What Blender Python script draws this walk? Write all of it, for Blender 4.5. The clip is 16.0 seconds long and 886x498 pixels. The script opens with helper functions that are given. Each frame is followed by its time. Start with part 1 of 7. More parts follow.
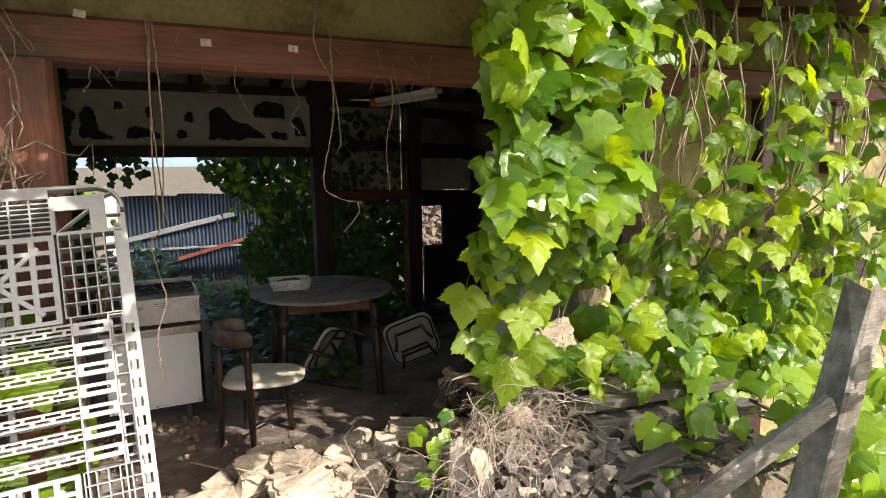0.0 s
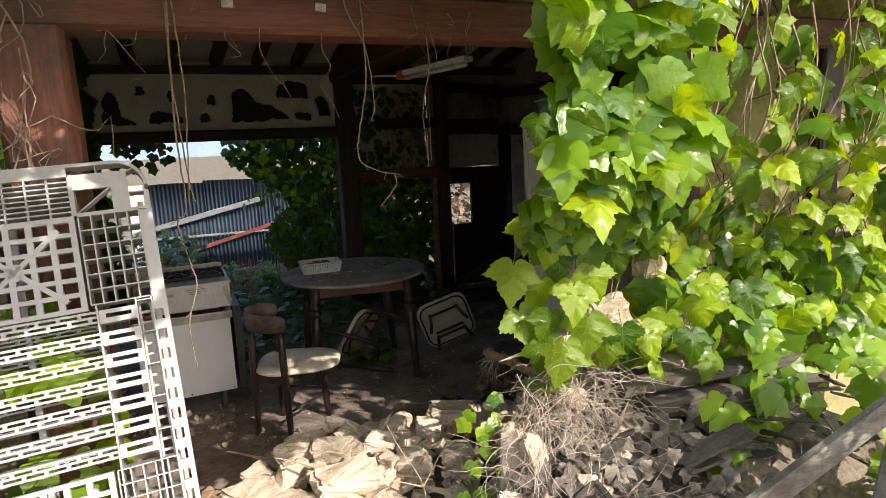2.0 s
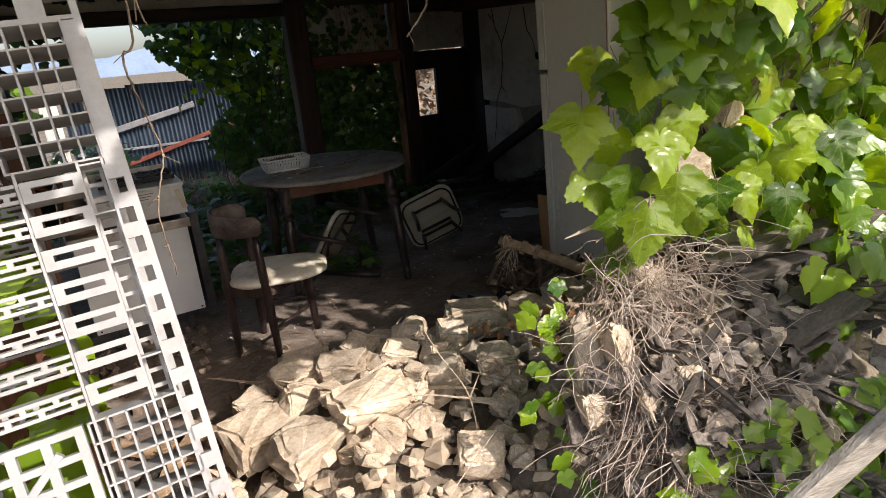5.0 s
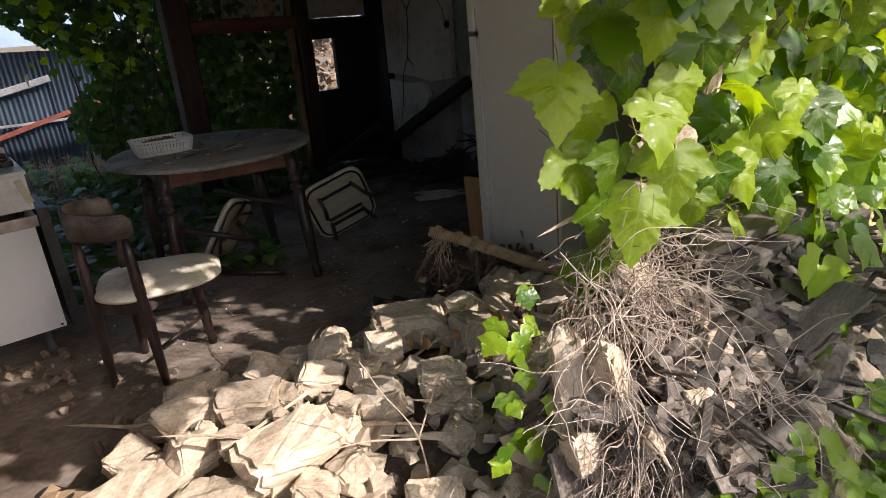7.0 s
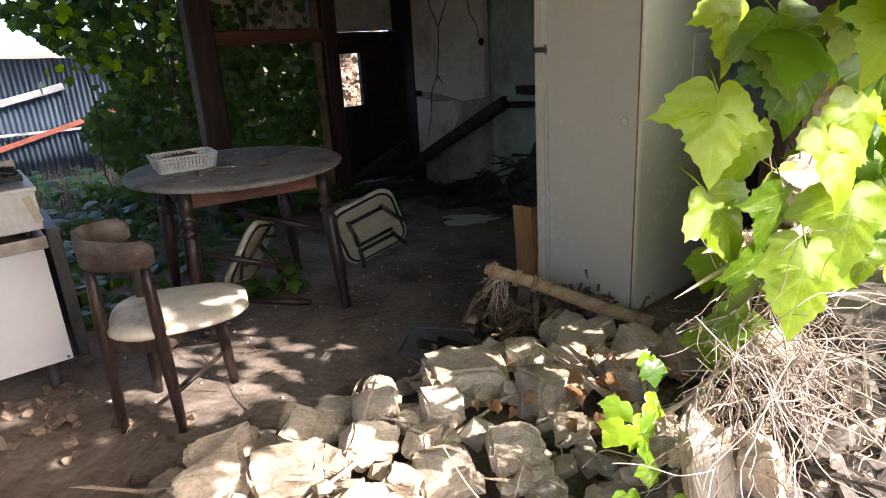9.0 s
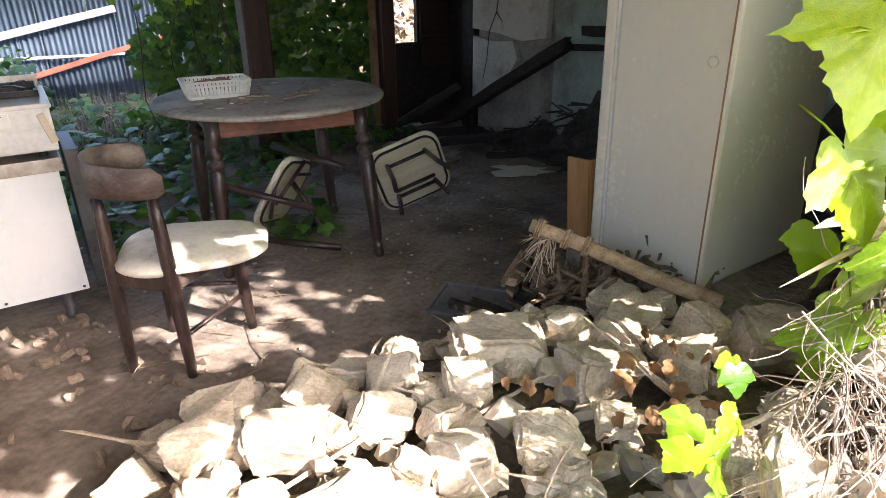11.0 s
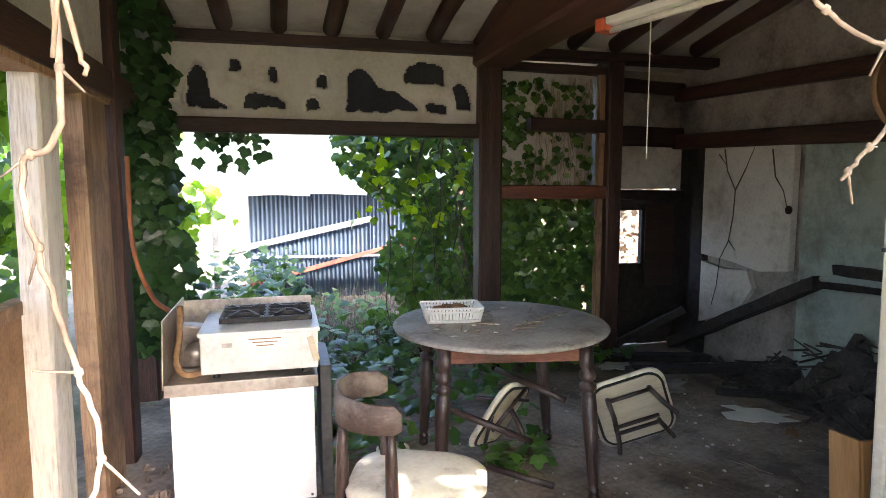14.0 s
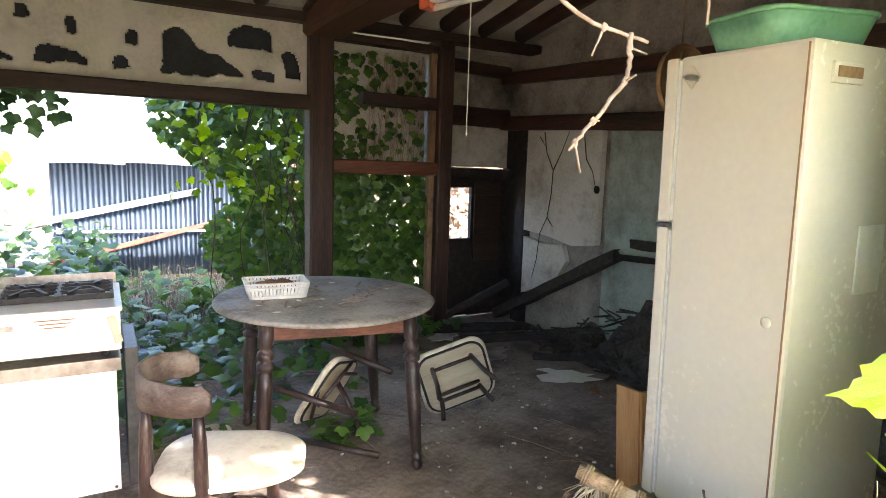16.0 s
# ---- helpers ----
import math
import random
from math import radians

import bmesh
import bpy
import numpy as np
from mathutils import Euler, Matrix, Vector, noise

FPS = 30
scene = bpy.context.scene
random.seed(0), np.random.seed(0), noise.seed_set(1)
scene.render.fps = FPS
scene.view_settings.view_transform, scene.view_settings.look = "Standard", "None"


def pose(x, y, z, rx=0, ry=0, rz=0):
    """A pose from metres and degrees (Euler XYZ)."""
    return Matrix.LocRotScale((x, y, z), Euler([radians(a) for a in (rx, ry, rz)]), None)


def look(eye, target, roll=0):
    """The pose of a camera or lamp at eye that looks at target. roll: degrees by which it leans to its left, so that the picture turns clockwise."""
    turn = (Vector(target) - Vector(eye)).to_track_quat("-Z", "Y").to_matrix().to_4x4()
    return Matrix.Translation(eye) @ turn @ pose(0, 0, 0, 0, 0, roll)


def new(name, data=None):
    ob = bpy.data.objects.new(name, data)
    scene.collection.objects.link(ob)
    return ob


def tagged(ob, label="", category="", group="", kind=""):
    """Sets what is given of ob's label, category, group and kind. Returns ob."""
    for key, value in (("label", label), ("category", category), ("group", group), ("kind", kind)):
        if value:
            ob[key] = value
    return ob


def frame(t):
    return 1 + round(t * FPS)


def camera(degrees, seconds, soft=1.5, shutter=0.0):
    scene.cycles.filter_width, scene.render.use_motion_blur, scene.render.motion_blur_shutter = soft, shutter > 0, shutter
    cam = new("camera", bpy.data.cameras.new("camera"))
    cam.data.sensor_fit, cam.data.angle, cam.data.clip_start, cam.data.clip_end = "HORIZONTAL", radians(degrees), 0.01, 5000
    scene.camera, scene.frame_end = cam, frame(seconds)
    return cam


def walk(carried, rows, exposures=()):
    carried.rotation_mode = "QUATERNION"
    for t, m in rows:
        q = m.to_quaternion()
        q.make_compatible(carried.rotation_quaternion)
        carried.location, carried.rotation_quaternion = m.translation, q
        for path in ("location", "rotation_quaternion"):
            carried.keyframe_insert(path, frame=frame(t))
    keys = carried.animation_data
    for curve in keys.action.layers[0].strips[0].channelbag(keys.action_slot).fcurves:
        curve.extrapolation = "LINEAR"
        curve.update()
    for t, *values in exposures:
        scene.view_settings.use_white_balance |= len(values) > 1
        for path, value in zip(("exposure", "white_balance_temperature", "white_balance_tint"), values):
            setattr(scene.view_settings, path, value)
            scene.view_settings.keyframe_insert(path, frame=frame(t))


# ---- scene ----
cam = camera(71.2, 16.0, soft=0.55)
PATH = [
    (0, (0.297, 0.07, 1.735), (1.17, 1.847, 1.455), -0.7),
    (0.5, (0.232, 0.088, 1.737), (1.089, 1.875, 1.466), -0.9),
    (1, (0.201, 0.096, 1.738), (1.043, 1.887, 1.45), -0.4),
    (1.5, (0.229, 0.148, 1.716), (1.057, 1.939, 1.392), -1.5),
    (2, (0.299, 0.248, 1.684), (1.097, 2.05, 1.347), -2.8),
    (2.5, (0.317, 0.351, 1.638), (0.936, 2.219, 1.282), -4.3),
    (3, (0.271, 0.443, 1.585), (0.964, 2.267, 1.142), -4.0),
    (3.5, (0.195, 0.562, 1.536), (1.048, 2.282, 0.973), -4.6),
    (3.7, (0.189, 0.568, 1.537), (1.053, 2.279, 0.968), -4.7),
    (5.8, (0.231, 1.052, 1.38), (1.224, 2.623, 0.643), -5.7),
    (6, (0.229, 1.091, 1.367), (1.262, 2.619, 0.595), -5.2),
    (6.5, (0.295, 1.189, 1.338), (1.38, 2.641, 0.494), -5.0),
    (7, (0.36, 1.264, 1.374), (1.52, 2.728, 0.658), -4.5),
    (7.5, (0.37, 1.342, 1.38), (1.529, 2.839, 0.734), -3.2),
    (8, (0.367, 1.473, 1.359), (1.538, 2.976, 0.75), -2.0),
    (8.5, (0.371, 1.584, 1.343), (1.527, 3.086, 0.704), -3.5),
    (8.7, (0.377, 1.599, 1.356), (1.55, 3.08, 0.7), -3.1),
    (10.8, (0.534, 1.763, 1.298), (1.58, 3.322, 0.609), -1.0),
    (11, (0.562, 1.792, 1.267), (1.569, 3.321, 0.462), -0.6),
    (11.5, (0.61, 1.846, 1.259), (1.561, 3.344, 0.336), -0.7),
    (12, (0.585, 1.91, 1.33), (1.473, 3.573, 0.66), -0.4),
    (12.5, (0.546, 1.937, 1.375), (1.233, 3.756, 0.909), -1.1),
    (13, (0.527, 1.962, 1.416), (1.039, 3.869, 1.098), -1.4),
    (13.5, (0.502, 1.892, 1.472), (0.962, 3.827, 1.264), -0.3),
    (14, (0.498, 1.865, 1.475), (0.991, 3.791, 1.256), -0.1),
    (14.5, (0.505, 1.861, 1.481), (1.078, 3.764, 1.26), 0.6),
    (15, (0.557, 1.855, 1.48), (1.332, 3.687, 1.27), 0.9),
    (15.5, (0.572, 1.837, 1.473), (1.465, 3.612, 1.238), 1.3),
    (16, (0.581, 1.837, 1.462), (1.537, 3.57, 1.176), 1.8),
]
walk(cam, [(t, look(eye, target, roll)) for t, eye, target, roll in PATH], exposures=[(0, 0.95, 6450, 14), (3.7, 0.85, 6450, 14), (6, 0.59, 6350, 19), (7, 0.85, 6350, 19), (8, 1.65, 6300, 19), (8.7, 1.95, 6300, 19), (10.8, 2.78, 6250, 19), (11.0, 2.8, 6250, 19), (11.5, 2.0, 6300, 19), (12.0, 2.63, 6200, 19), (13, 3.41, 6200, 19), (14, 3.53, 6250, 19), (15, 3.74, 6300, 19), (16, 3.9, 6450, 18)])

# the sun stands in front of the house, behind the walker, to the right
SUN_DIR = Vector((-0.34, 0.76, -0.61)).normalized()
world = bpy.data.worlds.new("sky")
scene.world = world
world.use_nodes = True
wn = world.node_tree
sky = wn.nodes.new("ShaderNodeTexSky")
sky.sky_type = "NISHITA"
sky.sun_disc = False
sky.sun_elevation = math.asin(-SUN_DIR.z)
sky.sun_rotation = math.atan2(-SUN_DIR.x, -SUN_DIR.y)
sky.dust_density = 3.0
wn.links.new(sky.outputs["Color"], wn.nodes["Background"].inputs["Color"])
wn.nodes["Background"].inputs["Strength"].default_value = 0.15
sun = new("sun", bpy.data.lights.new("sun", "SUN"))
sun.data.energy, sun.data.angle, sun.data.color = 3.5, radians(0.6), (1.0, 0.94, 0.84)
sun.matrix_world = look((0, 0, 10), Vector((0, 0, 10)) + SUN_DIR)

# ---- world, sun, exposure are set above; helpers for building ----
import itertools

PI = math.pi


def rnd(a, b):
    return random.uniform(a, b)


def obj(name, bm, mat, parent=None, label="", smooth=False):
    me = bpy.data.meshes.new(name)
    bm.normal_update()
    bm.to_mesh(me)
    bm.free()
    if smooth:
        for p in me.polygons:
            p.use_smooth = True
    if mat:
        me.materials.append(mat)
    ob = new(name, me)
    if parent is not None:
        ob.parent = parent
    if label:
        tagged(ob, label)
    return ob


def part(name, bm, mat, parent, label="", smooth=False):
    return obj(name, bm, mat, parent, label, smooth)


def thing(name, m, label, category, group="", kind=""):
    e = new(name)
    e.empty_display_size = 0.1
    e.matrix_world = m
    return tagged(e, label, category, group, kind)


def box(bm, c, s, rot=(0, 0, 0), bevel=0.0, m=None):
    """A box of size s at c, turned by rot degrees, with rounded edges."""
    mm = pose(*c, *rot)
    if m is not None:
        mm = m @ mm
    vs = bmesh.ops.create_cube(bm, size=1.0, matrix=mm @ Matrix.Diagonal((*s, 1)))["verts"]
    if bevel > 0:
        es = list({e for v in vs for e in v.link_edges})
        bmesh.ops.bevel(bm, geom=es, offset=bevel, segments=2, affect="EDGES", profile=0.6)
    return bm


def tube(bm, pts, r0, r1=None, n=6, caps=True):
    """A tapering round bar along the points."""
    r1 = r0 if r1 is None else r1
    pts = [Vector(p) for p in pts]
    rings = []
    side = None
    for i, p in enumerate(pts):
        d = (pts[min(i + 1, len(pts) - 1)] - pts[max(i - 1, 0)]).normalized()
        if side is None:
            side = d.orthogonal().normalized()
        side = (side - d * side.dot(d)).normalized()
        up = d.cross(side)
        f = i / max(1, len(pts) - 1)
        r = r0 + (r1 - r0) * f
        rings.append([bm.verts.new(p + r * (math.cos(2 * PI * k / n) * side + math.sin(2 * PI * k / n) * up)) for k in range(n)])
    for a, b in zip(rings, rings[1:]):
        for k in range(n):
            bm.faces.new((a[k], a[(k + 1) % n], b[(k + 1) % n], b[k]))
    if caps:
        bm.faces.new(rings[0][::-1])
        bm.faces.new(rings[-1])
    return bm


def lathe(bm, profile, c=(0, 0, 0), n=20, m=None):
    """A turned body: profile is a row of (radius, height)."""
    mm = m if m is not None else Matrix.Translation(c)
    rings = []
    for r, z in profile:
        rings.append([bm.verts.new(mm @ Vector((r * math.cos(2 * PI * k / n), r * math.sin(2 * PI * k / n), z))) for k in range(n)])
    for a, b in zip(rings, rings[1:]):
        for k in range(n):
            bm.faces.new((a[k], a[(k + 1) % n], b[(k + 1) % n], b[k]))
    if profile[0][0] > 1e-4:
        bm.faces.new(rings[0][::-1])
    if profile[-1][0] > 1e-4:
        bm.faces.new(rings[-1])
    return bm


def slab(bm, outline, thick, m=Matrix.Identity(4)):
    """A flat piece with the outline (x, y) and a thickness along z."""
    lo = [bm.verts.new(m @ Vector((x, y, 0))) for x, y in outline]
    hi = [bm.verts.new(m @ Vector((x, y, thick))) for x, y in outline]
    n = len(outline)
    bm.faces.new(lo[::-1])
    bm.faces.new(hi)
    for k in range(n):
        bm.faces.new((lo[k], lo[(k + 1) % n], hi[(k + 1) % n], hi[k]))
    return bm


def rough_box(bm, p, q, w, h, seed=0, jitter=0.006, seg=8, twist=0.0):
    """An old hewn timber from p to q, w wide and h high, with an uneven surface."""
    p, q = Vector(p), Vector(q)
    d = (q - p).normalized()
    up = Vector((0, 0, 1)) if abs(d.z) < 0.8 else Vector((0, 1, 0))
    side = d.cross(up).normalized()
    up = side.cross(d).normalized()
    cs = 0.18
    prof = [(-1, -1 + cs), (-1 + cs, -1), (1 - cs, -1), (1, -1 + cs), (1, 1 - cs), (1 - cs, 1), (-1 + cs, 1), (-1, 1 - cs)]
    rings = []
    for i in range(seg + 1):
        c = p.lerp(q, i / seg)
        ring = []
        for k, (a, b) in enumerate(prof):
            j = noise.noise_vector(Vector((seed * 7.3 + i * 0.9, k * 1.7, seed))) * jitter
            ring.append(bm.verts.new(c + side * a * w / 2 + up * b * h / 2 + j))
        rings.append(ring)
    for a, b in zip(rings, rings[1:]):
        for k in range(8):
            bm.faces.new((a[k], a[(k + 1) % 8], b[(k + 1) % 8], b[k]))
    bm.faces.new(rings[0][::-1])
    bm.faces.new(rings[-1])
    return bm


# ---- materials ----
def nodes_of(name):
    m = bpy.data.materials.new(name)
    m.use_nodes = True
    nt = m.node_tree
    return m, nt, nt.nodes["Principled BSDF"]


def surface(name, colours, rough=0.7, scale=6.0, fine=60.0, bump=0.25, metal=0.0, stretch=(1, 1, 1), stops=(0.35, 0.5, 0.68),
            dirt=None, dirt_scale=2.0, dirt_at=(0.5, 0.66), per_piece=0.0, spec=0.5, coat=0.0, rough_var=0.15, depth=0.004):
    """A worn surface: three tones by noise at two scales, dirt in patches, fine relief."""
    m, nt, bsdf = nodes_of(name)
    N, L = nt.nodes, nt.links
    tc = N.new("ShaderNodeTexCoord")
    mp = N.new("ShaderNodeMapping")
    mp.inputs["Scale"].default_value = stretch
    L.new(tc.outputs["Object"], mp.inputs["Vector"])
    src = mp.outputs["Vector"]
    if per_piece > 0:
        oi = N.new("ShaderNodeObjectInfo")
        add = N.new("ShaderNodeVectorMath")
        add.operation = "MULTIPLY_ADD"
        add.inputs[1].default_value = (1, 1, 1)
        comb = N.new("ShaderNodeCombineXYZ")
        mul = N.new("ShaderNodeMath")
        mul.operation = "MULTIPLY"
        mul.inputs[1].default_value = 37.0
        L.new(oi.outputs["Random"], mul.inputs[0])
        for k in range(3):
            L.new(mul.outputs[0], comb.inputs[k])
        L.new(src, add.inputs[0])
        L.new(comb.outputs[0], add.inputs[2])
        src = add.outputs[0]
    n1 = N.new("ShaderNodeTexNoise")
    n1.inputs["Scale"].default_value = scale
    n1.inputs["Detail"].default_value = 6
    n1.inputs["Roughness"].default_value = 0.62
    n2 = N.new("ShaderNodeTexNoise")
    n2.inputs["Scale"].default_value = fine
    n2.inputs["Detail"].default_value = 4
    L.new(src, n1.inputs["Vector"])
    L.new(src, n2.inputs["Vector"])
    mixf = N.new("ShaderNodeMath")
    mixf.operation = "MULTIPLY_ADD"
    mixf.inputs[1].default_value = 0.35
    L.new(n2.outputs["Fac"], mixf.inputs[0])
    sc = N.new("ShaderNodeMath")
    sc.operation = "MULTIPLY"
    sc.inputs[1].default_value = 0.65
    L.new(n1.outputs["Fac"], sc.inputs[0])
    L.new(sc.outputs[0], mixf.inputs[2])
    ramp = N.new("ShaderNodeValToRGB")
    el = ramp.color_ramp.elements
    el[0].position, el[0].color = stops[0], (*colours[0], 1)
    el[1].position, el[1].color = stops[2], (*colours[2], 1)
    e = el.new(stops[1])
    e.color = (*colours[1], 1)
    L.new(mixf.outputs[0], ramp.inputs["Fac"])
    col = ramp.outputs["Color"]
    if per_piece > 0:
        hsv = N.new("ShaderNodeHueSaturation")
        mr = N.new("ShaderNodeMapRange")
        mr.inputs["To Min"].default_value = 1 - per_piece
        mr.inputs["To Max"].default_value = 1 + per_piece
        L.new(oi.outputs["Random"], mr.inputs["Value"])
        L.new(mr.outputs[0], hsv.inputs["Value"])
        L.new(col, hsv.inputs["Color"])
        col = hsv.outputs["Color"]
    if dirt:
        n3 = N.new("ShaderNodeTexNoise")
        n3.inputs["Scale"].default_value = dirt_scale
        n3.inputs["Detail"].default_value = 8
        n3.inputs["Roughness"].default_value = 0.7
        L.new(tc.outputs["Object"], n3.inputs["Vector"])
        r3 = N.new("ShaderNodeMapRange")
        r3.inputs["From Min"].default_value, r3.inputs["From Max"].default_value = dirt_at
        L.new(n3.outputs["Fac"], r3.inputs["Value"])
        mx = N.new("ShaderNodeMix")
        mx.data_type = "RGBA"
        L.new(r3.outputs[0], mx.inputs["Factor"])
        L.new(col, mx.inputs["A"])
        mx.inputs["B"].default_value = (*dirt, 1)
        col = mx.outputs["Result"]
    L.new(col, bsdf.inputs["Base Color"])
    rr = N.new("ShaderNodeMapRange")
    rr.inputs["To Min"].default_value = max(0.03, rough - rough_var)
    rr.inputs["To Max"].default_value = min(1.0, rough + rough_var)
    L.new(mixf.outputs[0], rr.inputs["Value"])
    L.new(rr.outputs[0], bsdf.inputs["Roughness"])
    bsdf.inputs["Metallic"].default_value = metal
    bsdf.inputs["Specular IOR Level"].default_value = spec
    bsdf.inputs["Coat Weight"].default_value = coat
    if bump > 0:
        b = N.new("ShaderNodeBump")
        b.inputs["Strength"].default_value = bump
        b.inputs["Distance"].default_value = depth * 4
        L.new(mixf.outputs[0], b.inputs["Height"])
        L.new(b.outputs[0], bsdf.inputs["Normal"])
    return m


def leaf_material(name, dark, light, veil=0.35, rough=0.35, piece=True, yellow=None):
    """A leaf: two greens that vary from leaf to leaf, veins, gloss and light coming through."""
    m, nt, bsdf = nodes_of(name)
    N, L = nt.nodes, nt.links
    if piece:
        rndm = N.new("ShaderNodeObjectInfo").outputs["Random"]
    else:
        rndm = N.new("ShaderNodeNewGeometry").outputs["Random Per Island"]
    tc = N.new("ShaderNodeTexCoord")
    n1 = N.new("ShaderNodeTexNoise")
    n1.inputs["Scale"].default_value = 14
    L.new(tc.outputs["Object"], n1.inputs["Vector"])
    ad = N.new("ShaderNodeMath")
    ad.operation = "MULTIPLY_ADD"
    ad.inputs[1].default_value = 0.7
    L.new(rndm, ad.inputs[0])
    s2 = N.new("ShaderNodeMath")
    s2.operation = "MULTIPLY"
    s2.inputs[1].default_value = 0.3
    L.new(n1.outputs["Fac"], s2.inputs[0])
    L.new(s2.outputs[0], ad.inputs[2])
    ramp = N.new("ShaderNodeValToRGB")
    el = ramp.color_ramp.elements
    el[0].position, el[0].color = 0.1, (*dark, 1)
    el[1].position, el[1].color = 0.8, (*light, 1)
    if yellow:
        e = el.new(0.97)
        e.color = (*yellow, 1)
    L.new(ad.outputs[0], ramp.inputs["Fac"])
    leaf_col = ramp.outputs["Color"]
    if piece:
        sep = N.new("ShaderNodeSeparateXYZ")
        L.new(tc.outputs["Object"], sep.inputs[0])

        def mth(op, a, b=None):
            q = N.new("ShaderNodeMath")
            q.operation = op
            for k, v in enumerate((a, b)):
                if v is None:
                    continue
                if isinstance(v, float):
                    q.inputs[k].default_value = v
                else:
                    L.new(v, q.inputs[k])
            return q.outputs[0]
        ax = mth("ABSOLUTE", sep.outputs[0])
        side = mth("ABSOLUTE", mth("ADD", mth("MULTIPLY", ax, 0.5), mth("MULTIPLY", sep.outputs[1], 0.86)))
        low = mth("ABSOLUTE", mth("ADD", mth("MULTIPLY", ax, 0.8), mth("MULTIPLY", mth("ADD", sep.outputs[1], 0.4), 0.6)))
        near = mth("MINIMUM", mth("MINIMUM", ax, side), low)
        vr = N.new("ShaderNodeMapRange")
        vr.inputs["From Min"].default_value, vr.inputs["From Max"].default_value = 0.004, 0.014
        vr.inputs["To Min"].default_value, vr.inputs["To Max"].default_value = 0.4, 0.0
        L.new(near, vr.inputs["Value"])
        vm = N.new("ShaderNodeMix")
        vm.data_type = "RGBA"
        L.new(vr.outputs[0], vm.inputs["Factor"])
        L.new(leaf_col, vm.inputs["A"])
        vm.inputs["B"].default_value = (0.42, 0.52, 0.1, 1)
        leaf_col = vm.outputs["Result"]
    L.new(leaf_col, bsdf.inputs["Base Color"])
    bsdf.inputs["Roughness"].default_value = rough
    bsdf.inputs["Coat Weight"].default_value = 0.25 if piece else 0.0
    bsdf.inputs["Coat Roughness"].default_value = 0.12
    bsdf.inputs["Specular IOR Level"].default_value = 0.35 if piece else 0.5
    tr = N.new("ShaderNodeBsdfTranslucent")
    hs = N.new("ShaderNodeHueSaturation")
    hs.inputs["Hue"].default_value = 0.485
    hs.inputs["Saturation"].default_value = 1.1
    hs.inputs["Value"].default_value = 1.9
    L.new(ramp.outputs["Color"], hs.inputs["Color"])
    L.new(hs.outputs["Color"], tr.inputs["Color"])
    bp = N.new("ShaderNodeBump")
    bp.inputs["Strength"].default_value = 0.25
    bp.inputs["Distance"].default_value = 0.01
    n2 = N.new("ShaderNodeTexNoise")
    n2.inputs["Scale"].default_value = 60
    L.new(tc.outputs["Object"], n2.inputs["Vector"])
    L.new(n2.outputs["Fac"], bp.inputs["Height"])
    L.new(bp.outputs[0], bsdf.inputs["Normal"])
    mix = N.new("ShaderNodeMixShader")
    mix.inputs["Fac"].default_value = veil
    L.new(bsdf.outputs[0], mix.inputs[1])
    L.new(tr.outputs[0], mix.inputs[2])
    L.new(mix.outputs[0], N["Material Output"].inputs["Surface"])
    return m


def plain(name, c, rough=0.5, metal=0.0):
    return surface(name, [tuple(v * 0.8 for v in c), c, tuple(min(1, v * 1.15) for v in c)], rough, metal=metal, bump=0.1)


RED_WOOD_X = surface("red_brown_paint_x", [(0.09, 0.028, 0.016), (0.16, 0.055, 0.03), (0.24, 0.1, 0.06)], 0.6, 5, 40, 0.35, stretch=(0.25, 3, 3), dirt=(0.05, 0.03, 0.02))
RED_WOOD = surface("red_brown_paint", [(0.11, 0.034, 0.018), (0.2, 0.07, 0.038), (0.3, 0.13, 0.08)], 0.6, 5, 40, 0.35, stretch=(3, 3, 0.25), dirt=(0.06, 0.03, 0.02))
DARK_WOOD = surface("dark_stained_timber", [(0.02, 0.01, 0.007), (0.05, 0.022, 0.015), (0.09, 0.04, 0.026)], 0.55, 5, 40, 0.4, stretch=(3, 3, 0.3))
DARK_WOOD_X = surface("dark_stained_timber_x", [(0.018, 0.01, 0.007), (0.04, 0.02, 0.014), (0.075, 0.035, 0.024)], 0.6, 5, 40, 0.4, stretch=(0.3, 3, 3))
DARK_WOOD_Y = surface("dark_stained_timber_y", [(0.025, 0.011, 0.007), (0.065, 0.026, 0.016), (0.12, 0.05, 0.03)], 0.55, 5, 40, 0.4, stretch=(3, 0.3, 3))
BURNT = surface("charred_wood", [(0.008, 0.006, 0.006), (0.024, 0.018, 0.015), (0.065, 0.052, 0.043)], 0.75, 9, 60, 0.6, stretch=(2, 2, 2))
RAW_WOOD = surface("raw_brown_timber", [(0.17, 0.092, 0.05), (0.3, 0.18, 0.1), (0.42, 0.28, 0.165)], 0.65, 5, 40, 0.4, stretch=(4, 4, 0.25), dirt=(0.09, 0.05, 0.03))
WHITE_WOOD = surface("peeling_white_timber", [(0.45, 0.41, 0.35), (0.68, 0.64, 0.58), (0.76, 0.73, 0.68)], 0.7, 5, 40, 0.4, stretch=(4, 4, 0.4), dirt=(0.3, 0.23, 0.16), dirt_at=(0.56, 0.75))
GREY_WOOD = surface("weathered_grey_timber", [(0.14, 0.125, 0.1), (0.3, 0.27, 0.225), (0.45, 0.41, 0.35)], 0.8, 6, 50, 0.6, stretch=(0.25, 4, 4), dirt=(0.1, 0.08, 0.06))
ROTTEN = surface("rotten_brown_thatch", [(0.06, 0.036, 0.022), (0.15, 0.095, 0.058), (0.3, 0.205, 0.125)], 0.9, 8, 60, 0.7, stretch=(2, 2, 2))
